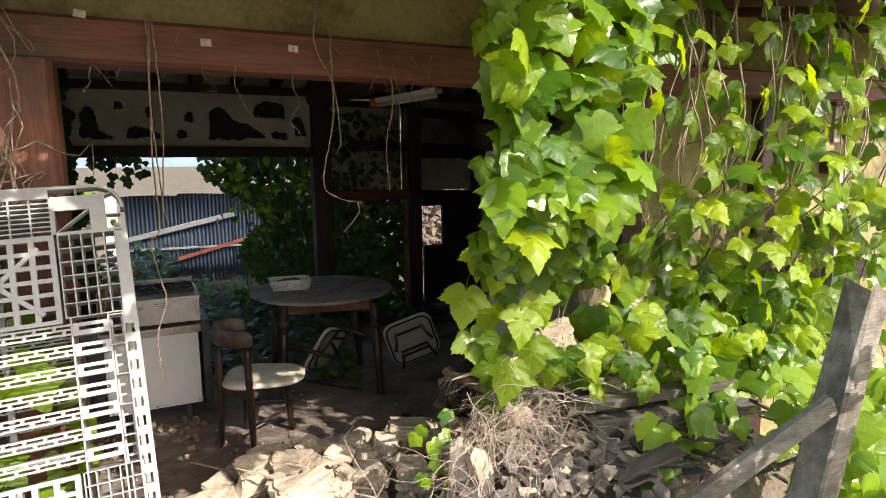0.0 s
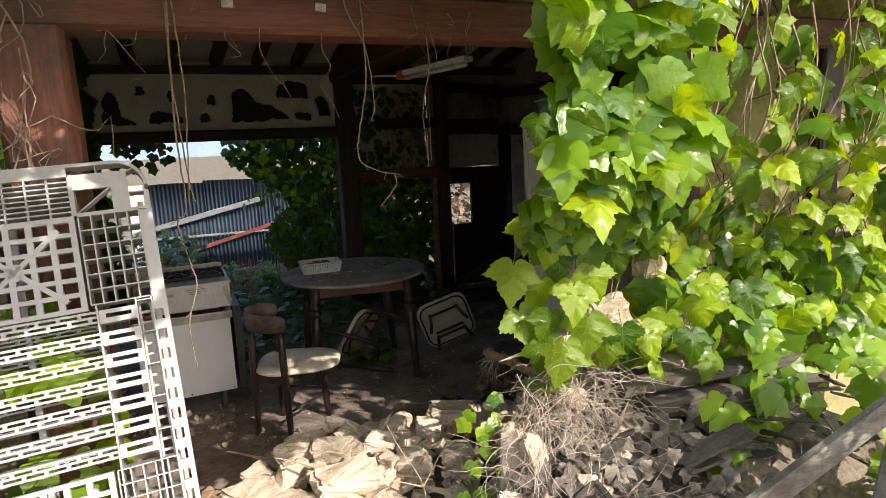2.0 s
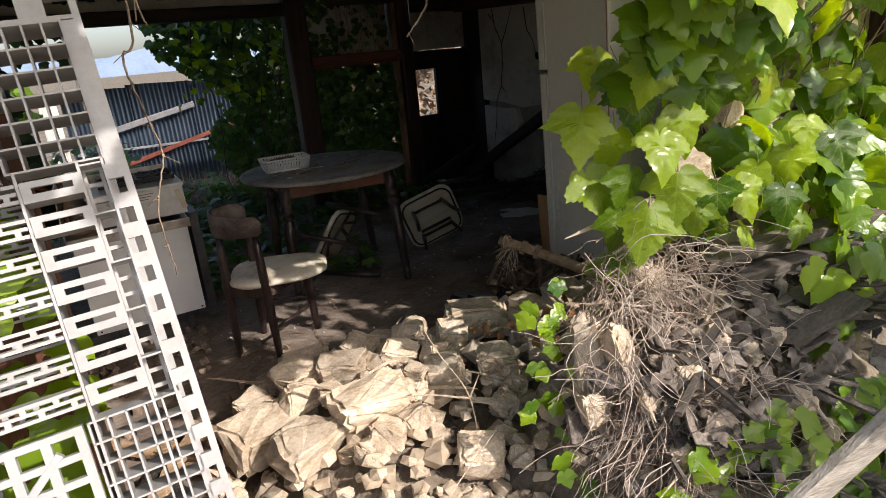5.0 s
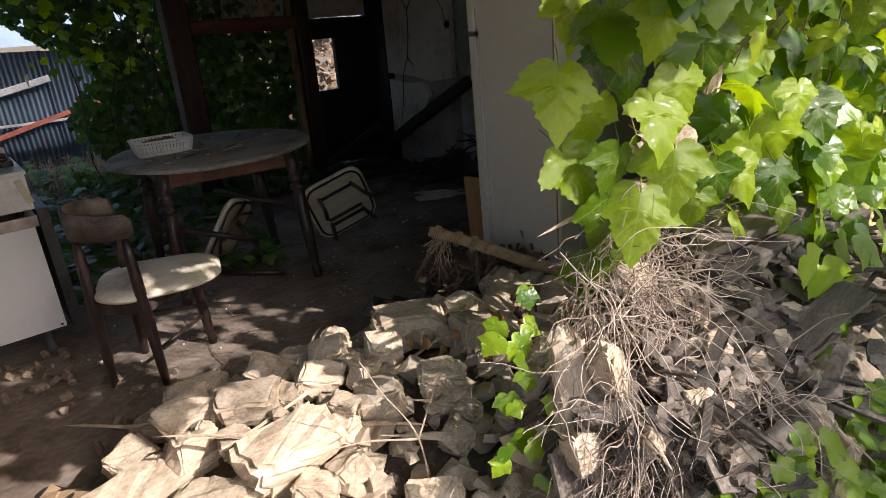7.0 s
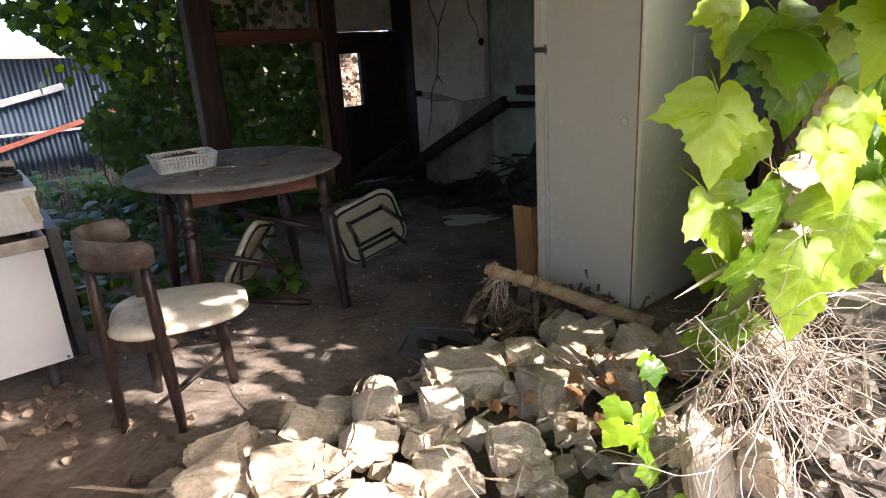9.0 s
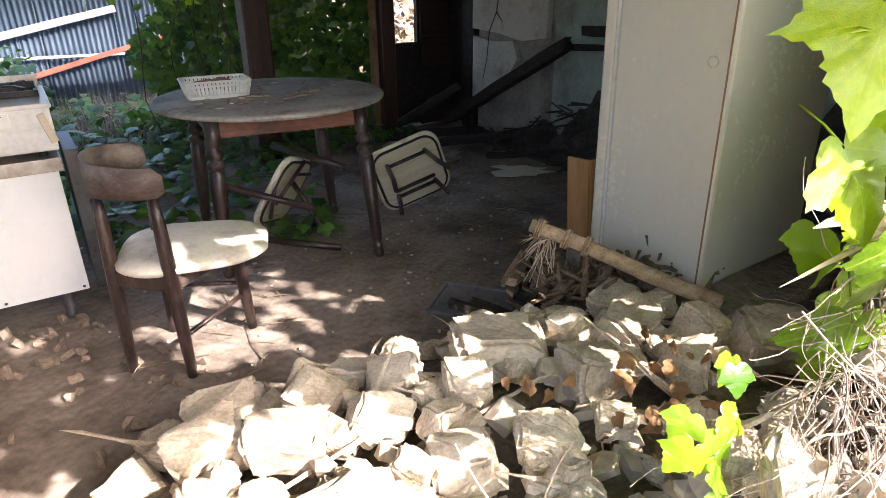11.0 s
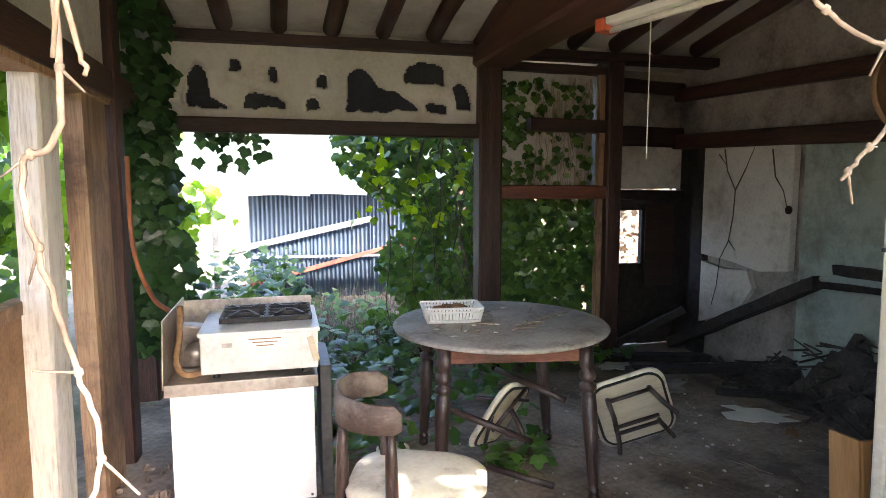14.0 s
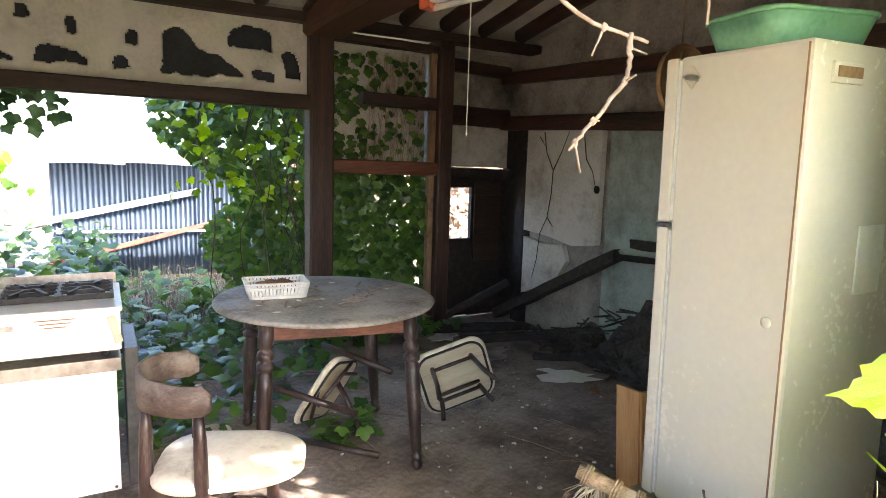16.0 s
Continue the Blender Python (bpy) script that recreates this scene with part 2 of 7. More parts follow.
PALE_WOOD = surface("splintered_pale_wood", [(0.2, 0.12, 0.06), (0.4, 0.27, 0.16), (0.55, 0.41, 0.27)], 0.8, 8, 60, 0.6, stretch=(0.4, 4, 4))
PLASTER = surface("old_white_plaster", [(0.48, 0.44, 0.38), (0.66, 0.62, 0.55), (0.74, 0.7, 0.63)], 0.9, 3, 50, 0.2, dirt=(0.3, 0.25, 0.19), dirt_scale=1.5)
SOOT_PLASTER = surface("grey_sooty_plaster", [(0.2, 0.175, 0.15), (0.36, 0.32, 0.275), (0.5, 0.45, 0.39)], 0.9, 3, 50, 0.25, dirt=(0.07, 0.06, 0.05), dirt_scale=1.1, dirt_at=(0.48, 0.68))
GREEN_PLASTER = surface("pale_green_wall", [(0.3, 0.36, 0.31), (0.42, 0.5, 0.44), (0.5, 0.56, 0.5)], 0.85, 2, 40, 0.15, dirt=(0.24, 0.25, 0.2), dirt_scale=1.8)
OLIVE_PLASTER = surface("yellowed_olive_plaster", [(0.2, 0.17, 0.07), (0.34, 0.29, 0.13), (0.44, 0.39, 0.2)], 0.9, 3, 50, 0.25, dirt=(0.12, 0.09, 0.05))
PAPER = surface("torn_wallpaper", [(0.6, 0.56, 0.47), (0.74, 0.7, 0.62), (0.8, 0.77, 0.7)], 0.85, 3, 40, 0.12, dirt=(0.45, 0.37, 0.27), dirt_scale=2.5, dirt_at=(0.55, 0.8))
NAVY = surface("dark_board_behind_paper", [(0.012, 0.014, 0.018), (0.03, 0.033, 0.04), (0.05, 0.055, 0.06)], 0.8, 6, 50, 0.2)
FLOOR = surface("dusty_earth_floor", [(0.15, 0.112, 0.088), (0.27, 0.215, 0.17), (0.4, 0.33, 0.265)], 0.92, 2.6, 35, 0.6, dirt=(0.12, 0.088, 0.066), dirt_scale=2.2, dirt_at=(0.48, 0.62), depth=0.006)
EARTH = surface("dry_ground", [(0.1, 0.075, 0.05), (0.2, 0.155, 0.1), (0.32, 0.26, 0.18)], 0.95, 3, 40, 0.6, dirt=(0.06, 0.08, 0.03), dirt_scale=0.8, depth=0.01)
MUD = surface("dry_mud_plaster", [(0.13, 0.105, 0.075), (0.23, 0.185, 0.135), (0.34, 0.28, 0.21)], 0.95, 6, 45, 0.8, dirt=(0.1, 0.075, 0.055), depth=0.012)
CLAY = surface("crumbled_clay", [(0.17, 0.12, 0.085), (0.28, 0.21, 0.155), (0.4, 0.32, 0.25)], 0.95, 4, 30, 0.4, per_piece=0.25)
STONE = surface("broken_pale_stone", [(0.34, 0.258, 0.172), (0.54, 0.44, 0.32), (0.69, 0.605, 0.485)], 0.9, 3, 24, 0.4, per_piece=0.25, dirt=(0.42, 0.32, 0.21), dirt_scale=3, dirt_at=(0.52, 0.75), depth=0.003)
SHEET = surface("blue_grey_sheet_metal", [(0.13, 0.175, 0.235), (0.165, 0.215, 0.28), (0.2, 0.25, 0.315)], 0.5, 3, 30, 0.1, metal=0.3, stretch=(1.5, 1.5, 0.5), dirt=(0.2, 0.19, 0.18), dirt_at=(0.6, 0.9))
ROOF_METAL = surface("rusty_blue_roofing", [(0.06, 0.07, 0.09), (0.12, 0.13, 0.15), (0.2, 0.13, 0.09)], 0.6, 4, 40, 0.2, metal=0.2)
ENAMEL = surface("white_enamel", [(0.8, 0.8, 0.79), (0.85, 0.85, 0.845), (0.88, 0.88, 0.875)], 0.35, 2, 30, 0.03, dirt=(0.5, 0.45, 0.38), dirt_scale=3, dirt_at=(0.62, 0.9))
CREAM_ENAMEL = surface("dirty_cream_enamel", [(0.5, 0.482, 0.45), (0.66, 0.637, 0.594), (0.74, 0.714, 0.666)], 0.45, 3, 40, 0.06, dirt=(0.3, 0.23, 0.15), dirt_scale=5, dirt_at=(0.56, 0.8))
FRIDGE = surface("beige_fridge_enamel", [(0.6, 0.55, 0.46), (0.63, 0.58, 0.49), (0.66, 0.61, 0.52)], 0.27, 1.5, 40, 0.004, dirt=(0.55, 0.48, 0.36), dirt_scale=1.2, dirt_at=(0.6, 1.0), rough_var=0.03)
STEEL = surface("dusty_stainless_steel", [(0.3, 0.28, 0.25), (0.45, 0.42, 0.38), (0.55, 0.52, 0.48)], 0.4, 5, 40, 0.1, metal=0.8, dirt=(0.25, 0.2, 0.15))
DARK_STEEL = surface("dark_grey_steel", [(0.05, 0.05, 0.052), (0.09, 0.09, 0.092), (0.13, 0.125, 0.12)], 0.55, 6, 40, 0.15, metal=0.4)
IRON = surface("greasy_black_iron", [(0.008, 0.008, 0.008), (0.02, 0.018, 0.017), (0.06, 0.05, 0.04)], 0.6, 12, 60, 0.3, metal=0.3)
PALLET = surface("light_grey_plastic", [(0.29, 0.285, 0.275), (0.35, 0.345, 0.335), (0.39, 0.385, 0.375)], 0.5, 5, 60, 0.08, dirt=(0.3, 0.27, 0.23), dirt_scale=6, dirt_at=(0.52, 0.85))
CHAIR_WOOD = surface("worn_brown_varnish", [(0.016, 0.009, 0.008), (0.034, 0.019, 0.016), (0.1, 0.07, 0.057)], 0.38, 7, 60, 0.15, stretch=(3, 3, 0.5), dirt=(0.16, 0.13, 0.1), dirt_scale=5, dirt_at=(0.56, 0.85))
TABLE_TOP = surface("dust_covered_tabletop", [(0.15, 0.13, 0.105), (0.3, 0.27, 0.23), (0.41, 0.38, 0.33)], 0.8, 6, 60, 0.3, dirt=(0.14, 0.11, 0.085), dirt_scale=5, dirt_at=(0.55, 0.7))
VINYL = surface("cream_vinyl", [(0.6, 0.52, 0.38), (0.72, 0.65, 0.51), (0.78, 0.72, 0.6)], 0.6, 4, 60, 0.12, dirt=(0.42, 0.33, 0.22), dirt_scale=5)
SEAT_BASE = surface("stool_underside_board", [(0.42, 0.35, 0.23), (0.55, 0.47, 0.33), (0.62, 0.55, 0.41)], 0.75, 5, 50, 0.15, stretch=(0.5, 4, 4))
BLACK = surface("black_rubber", [(0.008, 0.008, 0.008), (0.015, 0.015, 0.015), (0.025, 0.024, 0.023)], 0.7, 8, 60, 0.1)
BASKET = surface("off_white_plastic", [(0.55, 0.54, 0.5), (0.68, 0.67, 0.63), (0.75, 0.74, 0.7)], 0.5, 5, 50, 0.06)
GREEN_TUB = surface("green_plastic", [(0.1, 0.26, 0.15), (0.16, 0.36, 0.22), (0.2, 0.42, 0.27)], 0.45, 5, 50, 0.06)
PLY = surface("orange_plywood", [(0.3, 0.14, 0.045), (0.45, 0.23, 0.08), (0.55, 0.32, 0.13)], 0.6, 5, 50, 0.2, stretch=(3, 3, 0.3))
CARDBOARD = surface("brown_basketry", [(0.16, 0.085, 0.04), (0.26, 0.15, 0.075), (0.36, 0.22, 0.12)], 0.8, 6, 60, 0.3)
ORANGE = plain("faded_orange_plastic", (0.62, 0.13, 0.06), 0.5)
HOSE = plain("orange_gas_hose", (0.34, 0.12, 0.05), 0.55)
TWIG = surface("dry_vine_stem", [(0.12, 0.08, 0.05), (0.25, 0.18, 0.12), (0.4, 0.32, 0.24)], 0.85, 20, 90, 0.4)
PALE_TWIG = surface("pale_dead_vine", [(0.3, 0.22, 0.15), (0.46, 0.36, 0.26), (0.6, 0.5, 0.39)], 0.85, 20, 90, 0.4)
PALE_ROOT = surface("bleached_dead_roots", [(0.3, 0.235, 0.18), (0.47, 0.385, 0.31), (0.62, 0.54, 0.45)], 0.85, 12, 90, 0.4)
DEAD_ROOT = surface("grey_brown_dead_roots", [(0.14, 0.1, 0.075), (0.26, 0.195, 0.145), (0.42, 0.335, 0.265)], 0.85, 12, 90, 0.4)
BARK = surface("dark_vine_bark", [(0.03, 0.02, 0.014), (0.07, 0.048, 0.032), (0.12, 0.09, 0.06)], 0.9, 15, 80, 0.5)
RUST = surface("red_oxide_bar", [(0.09, 0.02, 0.012), (0.17, 0.04, 0.022), (0.24, 0.07, 0.04)], 0.7, 5, 40, 0.2)
ALUMINIUM = surface("dull_grey_rail", [(0.16, 0.165, 0.17), (0.25, 0.255, 0.26), (0.33, 0.335, 0.34)], 0.5, 5, 40, 0.1, metal=0.5)
IVY = leaf_material("sunlit_vine_leaf", (0.03, 0.095, 0.005), (0.3, 0.42, 0.01), 0.42, 0.28, True, (0.5, 0.45, 0.03))
IVY_SMALL = leaf_material("small_vine_leaf", (0.06, 0.15, 0.012), (0.26, 0.4, 0.02), 0.38, 0.3, False)
# small vine leaf darkened: the shade of the outer leaves is in its colour
IVY_INNER_SHADE = leaf_material("inner_vine_leaf_shade", (0.04, 0.115, 0.01), (0.2, 0.33, 0.018), 0.4, 0.3, False)
IVY_DARK = leaf_material("dark_glossy_ivy_leaf", (0.022, 0.065, 0.018), (0.1, 0.2, 0.035), 0.26, 0.3, False)
# darker copy of the ivy leaf: shade put into its greens
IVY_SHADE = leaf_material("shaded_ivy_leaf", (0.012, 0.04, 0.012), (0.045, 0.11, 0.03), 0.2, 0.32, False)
TREE_LEAF = leaf_material("tree_leaf", (0.08, 0.18, 0.02), (0.26, 0.4, 0.06), 0.5, 0.45, False)
FLAKE = surface("grey_plaster_and_bark_flakes", [(0.07, 0.056, 0.044), (0.15, 0.125, 0.102), (0.27, 0.235, 0.2)], 0.9, 9, 60, 0.5, per_piece=0.45, depth=0.003)
OLD_WOOD = surface("dark_rotting_timber", [(0.05, 0.042, 0.034), (0.12, 0.1, 0.08), (0.22, 0.19, 0.155)], 0.85, 6, 50, 0.7, stretch=(0.3, 4, 4), dirt=(0.06, 0.05, 0.04))
CEIL = surface("dusty_ceiling_plaster", [(0.48, 0.44, 0.38), (0.62, 0.58, 0.52), (0.7, 0.66, 0.6)], 0.9, 2.5, 50, 0.2, dirt=(0.34, 0.3, 0.25), dirt_scale=1.2, dirt_at=(0.5, 0.75))
DUSTY_WOOD = surface("dusty_brown_wood", [(0.035, 0.022, 0.018), (0.07, 0.047, 0.038), (0.13, 0.097, 0.08)], 0.6, 7, 60, 0.15, stretch=(1, 1, 3), dirt=(0.2, 0.165, 0.135), dirt_scale=5)
DUST_GLASS = surface("dusty_glass", [(0.12, 0.115, 0.11), (0.19, 0.185, 0.18), (0.28, 0.27, 0.26)], 0.35, 5, 40, 0.05)
ASH = surface("ash_covered_debris", [(0.0275, 0.022, 0.0176), (0.066, 0.0539, 0.044), (0.121, 0.1018, 0.0825)], 0.9, 9, 60, 0.8, depth=0.01)
DRY_LEAF = surface("dry_brown_leaf", [(0.12, 0.06, 0.02), (0.24, 0.12, 0.05), (0.36, 0.2, 0.09)], 0.8, 10, 60, 0.2)

# ---- the setting ----
RED_BEAM = surface("red_brown_beam", [(0.05, 0.018, 0.011), (0.1, 0.038, 0.022), (0.17, 0.075, 0.045)], 0.5, 4, 40, 0.3, stretch=(3, 0.3, 3))
def grid(name, x0, x1, y0, y1, nx, ny, zf, mat, thick=0.0):
    bm = bmesh.new()
    vs = [[bm.verts.new((x0 + (x1 - x0) * i / nx, y0 + (y1 - y0) * j / ny, 0)) for i in range(nx + 1)] for j in range(ny + 1)]
    for row in vs:
        for v in row:
            v.co.z = zf(v.co.x, v.co.y)
    for j in range(ny):
        for i in range(nx):
            bm.faces.new((vs[j][i], vs[j][i + 1], vs[j + 1][i + 1], vs[j + 1][i]))
    return obj(name, bm, mat, smooth=True)


def bump2(x, y, s, a):
    return a * noise.noise(Vector((x * s, y * s, 3.1)))


def ground_z(x, y):
    inside = max(0.0, 1 - max(0.0, abs(x - 1.75) - 2.3, abs(y - 4.4) - 2.1) / 0.4)
    far = min(1.0, math.hypot(x - 1.5, y - 4) / 60)
    z = -0.05 + bump2(x, y, 0.9, 0.05) * (1 - inside) - 1.2 * max(0, far - 0.25)
    return z - 0.05 * inside


bm = bmesh.new()
rings, N = [], 72
radii = [0.0, 1, 2, 3, 4, 5, 6, 7, 8, 10, 12, 15, 20, 30, 60, 150, 500, 2500]
for r in radii[1:]:
    rings.append([bm.verts.new((1.7 + r * math.cos(2 * PI * k / N), 4.3 + r * math.sin(2 * PI * k / N), 0)) for k in range(N)])
c0 = bm.verts.new((1.7, 4.3, 0))
for k in range(N):
    bm.faces.new((c0, rings[0][k], rings[0][(k + 1) % N]))
for a, b in zip(rings, rings[1:]):
    for k in range(N):
        bm.faces.new((a[k], b[k], b[(k + 1) % N], a[(k + 1) % N]))
for v in bm.verts:
    v.co.z = ground_z(v.co.x, v.co.y)
tagged(obj("ground", bm, EARTH, smooth=True), "dry brown earth yard round the house", "ground", kind="structure")

tagged(grid("floor", -0.7, 4.3, 2.25, 6.75, 60, 50, lambda x, y: bump2(x, y, 1.7, 0.012) + bump2(x, y, 7, 0.004) - 0.002, FLOOR), "dusty cracked earth and concrete floor strewn with dirt", "floor", kind="structure")


def timber(name, p, q, w, h, mat, label, seed=0, jitter=0.006, parent=None, cat="beam"):
    ob = obj(name, rough_box(bmesh.new(), p, q, w, h, seed, jitter), mat, parent)
    if parent is None:
        tagged(ob, label, cat, kind="structure")
    return ob


# front of the house
timber("post_front", (0.0, 2.4, -0.05), (0.0, 2.4, 2.06), 0.19, 0.19, RED_WOOD, "red-brown painted square timber post", 1, 0.004, cat="post")
timber("lintel_front", (-1.6, 2.39, 2.12), (5.2, 2.37, 2.11), 0.17, 0.14, RED_WOOD_X, "red-brown painted timber lintel with nail plates", 2, 0.004)
timber("post_front_2", (2.42, 2.4, -0.05), (2.42, 2.4, 2.06), 0.17, 0.17, DARK_WOOD, "dark weathered timber post behind the vines", 3, cat="post")
bm = bmesh.new()
box(bm, (1.8, 2.42, 2.39), (6.8, 0.08, 0.42))
tagged(obj("wall_front_band", bm, OLIVE_PLASTER), "yellowed olive plaster band above the lintel", "wall", kind="structure")
bm = bmesh.new()
box(bm, (3.865, 2.42, 1.0), (2.71, 0.1, 2.1))
tagged(obj("wall_front_right", bm, OLIVE_PLASTER), "yellowed plaster wall panel laced with dry stems", "wall", kind="structure")
timber("post_front_3", (3.35, 2.36, -0.05), (3.35, 2.36, 2.06), 0.15, 0.12, DARK_WOOD, "dark weathered timber post in the plaster wall", 4, cat="post")
timber("rail_front_right", (2.51, 2.355, 1.05), (5.1, 2.355, 1.05), 0.05, 0.12, DARK_WOOD_X, "dark timber rail in the plaster wall", 5)
bm = bmesh.new()
box(bm, (-0.95, 2.42, 1.0), (1.6, 0.1, 2.1))
tagged(obj("wall_front_left", bm, MUD), "brown mud wall beside the opening", "wall", kind="structure")

# left side: posts and lintel of a wide opening
X_L = -0.36
timber("post_left_near", (X_L - 0.02, 4.4, -0.05), (X_L, 4.42, 1.98), 0.1, 0.2, WHITE_WOOD, "peeling white-painted timber post", 6, cat="post")
timber("post_left", (X_L, 5.0, -0.05), (X_L, 5.0, 1.85), 0.1, 0.34, RAW_WOOD, "bare cracked brown timber post", 7, cat="post")
timber("post_left_strip", (X_L - 0.02, 4.545, -0.05), (X_L - 0.02, 4.545, 1.85), 0.05, 0.07, DARK_WOOD, "dark timber strip beside the bare post", 8, cat="post")
timber("lintel_left", (X_L - 0.02, 2.4, 1.96), (X_L - 0.02, 6.4, 1.94), 0.16, 0.16, DARK_WOOD_Y, "dark timber lintel over the side opening", 9)
timber("lintel_left_trim", (X_L + 0.0, 3.0, 1.868), (X_L + 0.0, 5.2, 1.858), 0.13, 0.03, RAW_WOOD, "pale brown timber trim under the lintel", 10)
bm = bmesh.new()
box(bm, (X_L - 0.02, 4.4, 2.4), (0.08, 4.2, 0.72))
tagged(obj("wall_left_top", bm, PLASTER), "dusty white plaster above the side lintel", "wall", kind="structure")
bm = bmesh.new()
box(bm, (X_L - 0.08, 3.4, 0.5), (0.05, 2.0, 1.02), bevel=0.004)
tagged(obj("wall_left_low", bm, CARDBOARD), "brown wood panel dado under the side opening", "wall", kind="structure")
timber("rail_left", (X_L - 0.08, 2.45, 1.03), (X_L - 0.08, 4.4, 1.03), 0.07, 0.05, RAW_WOOD, "brown timber sill rail", 11)
timber("post_left_back", (X_L + 0.02, 5.35, -0.05), (X_L + 0.02, 5.35, 2.6), 0.1, 0.14, DARK_WOOD, "dark timber post behind the bare post", 12, cat="post")
timber("post_corner_left", (-0.45, 6.38, -0.05), (-0.45, 6.38, 2.6), 0.2, 0.2, DARK_WOOD, "dark corner post wrapped in ivy", 13, cat="post")

# back side
Y_B = 6.42
timber("post_back", (2.02, Y_B, -0.05), (2.02, Y_B, 2.45), 0.185, 0.16, DARK_WOOD, "dark red-brown timber post between the openings", 14, cat="post")
timber("lintel_back", (-0.4, Y_B, 1.86), (1.94, Y_B, 1.845), 0.14, 0.1, DARK_WOOD_X, "dark timber lintel under the torn panel", 15)
timber("plate_back", (-0.5, Y_B - 0.02, 2.44), (4.0, Y_B - 0.02, 2.43), 0.16, 0.07, DARK_WOOD_X, "dark timber wall plate", 16)
timber("rail_back_high", (2.35, Y_B, 1.91), (3.0, Y_B, 1.9), 0.1, 0.1, DARK_WOOD_X, "dark timber rail in the ivy-filled frame", 17)
timber("rail_back_mid", (2.1, Y_B, 1.39), (3.0, Y_B, 1.38), 0.1, 0.11, RED_WOOD_X, "red-brown timber rail in the ivy-filled frame", 18)
timber("post_back_2", (3.07, Y_B, -0.05), (3.07, Y_B, 2.45), 0.13, 0.13, DARK_WOOD, "dark timber post at the end of the ivy frame", 19, cat="post")
timber("post_back_strip", (2.97, Y_B + 0.01, 0.1), (2.97, Y_B + 0.01, 2.33), 0.05, 0.06, RAW_WOOD, "pale brown timber strip beside the dark post", 20, cat="post")
timber("plate_back_frame", (2.1, Y_B + 0.01, 2.345), (3.0, Y_B + 0.01, 2.335), 0.1, 0.06, DARK_WOOD_X, "dark timber head of the ivy frame", 21)

# torn paper panel over the wide opening: board behind, paper with torn holes in front
VAL_X0, VAL_X1, VAL_Z0, VAL_Z1 = -0.36, 1.93, 1.9, 2.41
bm = bmesh.new()
box(bm, ((VAL_X0 + VAL_X1) / 2, 6.46, (VAL_Z0 + VAL_Z1) / 2 + 0.022), (VAL_X1 - VAL_X0, 0.03, VAL_Z1 - VAL_Z0 - 0.045))
tagged(obj("wall_back_panel", bm, NAVY), "dark board behind the torn paper", "wall", kind="structure")
# torn patches: from x, to x, foot, top at both ends
HOLES = [(-0.11, 0.03, 1.97, 2.26, 2.24), (-0.12, 0.13, 1.97, 2.09, 2.02), (0.16, 0.24, 2.22, 2.32, 2.31), (0.24, 0.53, 1.98, 2.1, 2.05), (0.42, 0.48, 2.16, 2.27, 2.26), (0.68, 0.77, 1.98, 2.07, 2.04), (0.74, 0.82, 2.13, 2.24, 2.23), (0.96, 1.2, 1.97, 2.31, 2.22), (1.05, 1.48, 1.98, 2.2, 2.06), (1.38, 1.68, 2.18, 2.33, 2.35), (1.53, 1.69, 1.98, 2.06, 2.05), (1.75, 1.88, 2.0, 2.24, 2.15), (-0.26, -0.2, 2.06, 2.15, 2.13), (-0.38, -0.26, 1.95, 2.04, 2.01)]


def torn(x, z):
    d = 9.0
    rag = 0.022 * noise.noise(Vector((x * 11, z * 11, 3))) + 0.009 * noise.noise(Vector((x * 32, z * 32, 5)))
    for x0, x1, zb, zl, zr in HOLES:
        u = (x - x0) / (x1 - x0)
        top = zl + (zr - zl) * u - 0.3 * (zl - zb) * (2 * u - 1) ** 2
        d = min(d, (-min(x - x0, x1 - x, z - zb, top - z) + rag) / 0.1)
    return d


bm = bmesh.new()
nx, nz = 230, 52
keep = {}
for j in range(nz + 1):
    for i in range(nx + 1):
        x, z = VAL_X0 + (VAL_X1 - VAL_X0) * i / nx, VAL_Z0 + (VAL_Z1 - VAL_Z0) * j / nz
        d = torn(x, z)
        curl = 0.035 * max(0, 0.35 - d) / 0.35 * (0.4 + 0.6 * noise.noise(Vector((x * 5, z * 5, 7)))) if d > 0 else 0
        keep[i, j] = (bm.verts.new((x, 6.425 - max(0, curl) + 0.006 * noise.noise(Vector((x * 3, z * 4, 1))), z)), d)
for j in range(nz):
    for i in range(nx):
        q = [keep[i, j], keep[i + 1, j], keep[i + 1, j + 1], keep[i, j + 1]]
        if sum(d < 0 for _, d in q) < 3:
            bm.faces.new([v for v, _ in q])
bmesh.ops.delete(bm, geom=[v for v in bm.verts if not v.link_faces], context="VERTS")
bmesh.ops.solidify(bm, geom=bm.faces[:], thickness=0.003)
tagged(obj("wall_back_paper", bm, PAPER, smooth=True), "torn and curling off-white wallpaper panel", "wall panel", kind="structure")

# the set-back bay with a window hole
Y_C = 6.82
timber("beam_bay_low", (3.1, Y_C, 1.87), (4.05, Y_C, 1.85), 0.14, 0.17, DARK_WOOD_X, "sooty dark timber beam in the bay", 22)
timber("beam_bay_high", (3.1, Y_C, 2.31), (4.05, Y_C, 2.27), 0.12, 0.11, DARK_WOOD_X, "sooty dark upper timber beam in the bay", 23)
bm = bmesh.new()
box(bm, (3.7, Y_C + 0.03, 1.59), (1.1, 0.06, 0.38))
tagged(obj("wall_bay_panel", bm, PLASTER), "white plaster panel above the window hole", "wall", kind="structure")
bm = bmesh.new()
box(bm, (3.7, Y_C + 0.03, 2.1), (1.1, 0.06, 0.32))
box(bm, (3.7, Y_C + 0.03, 2.56), (1.1, 0.06, 0.45))
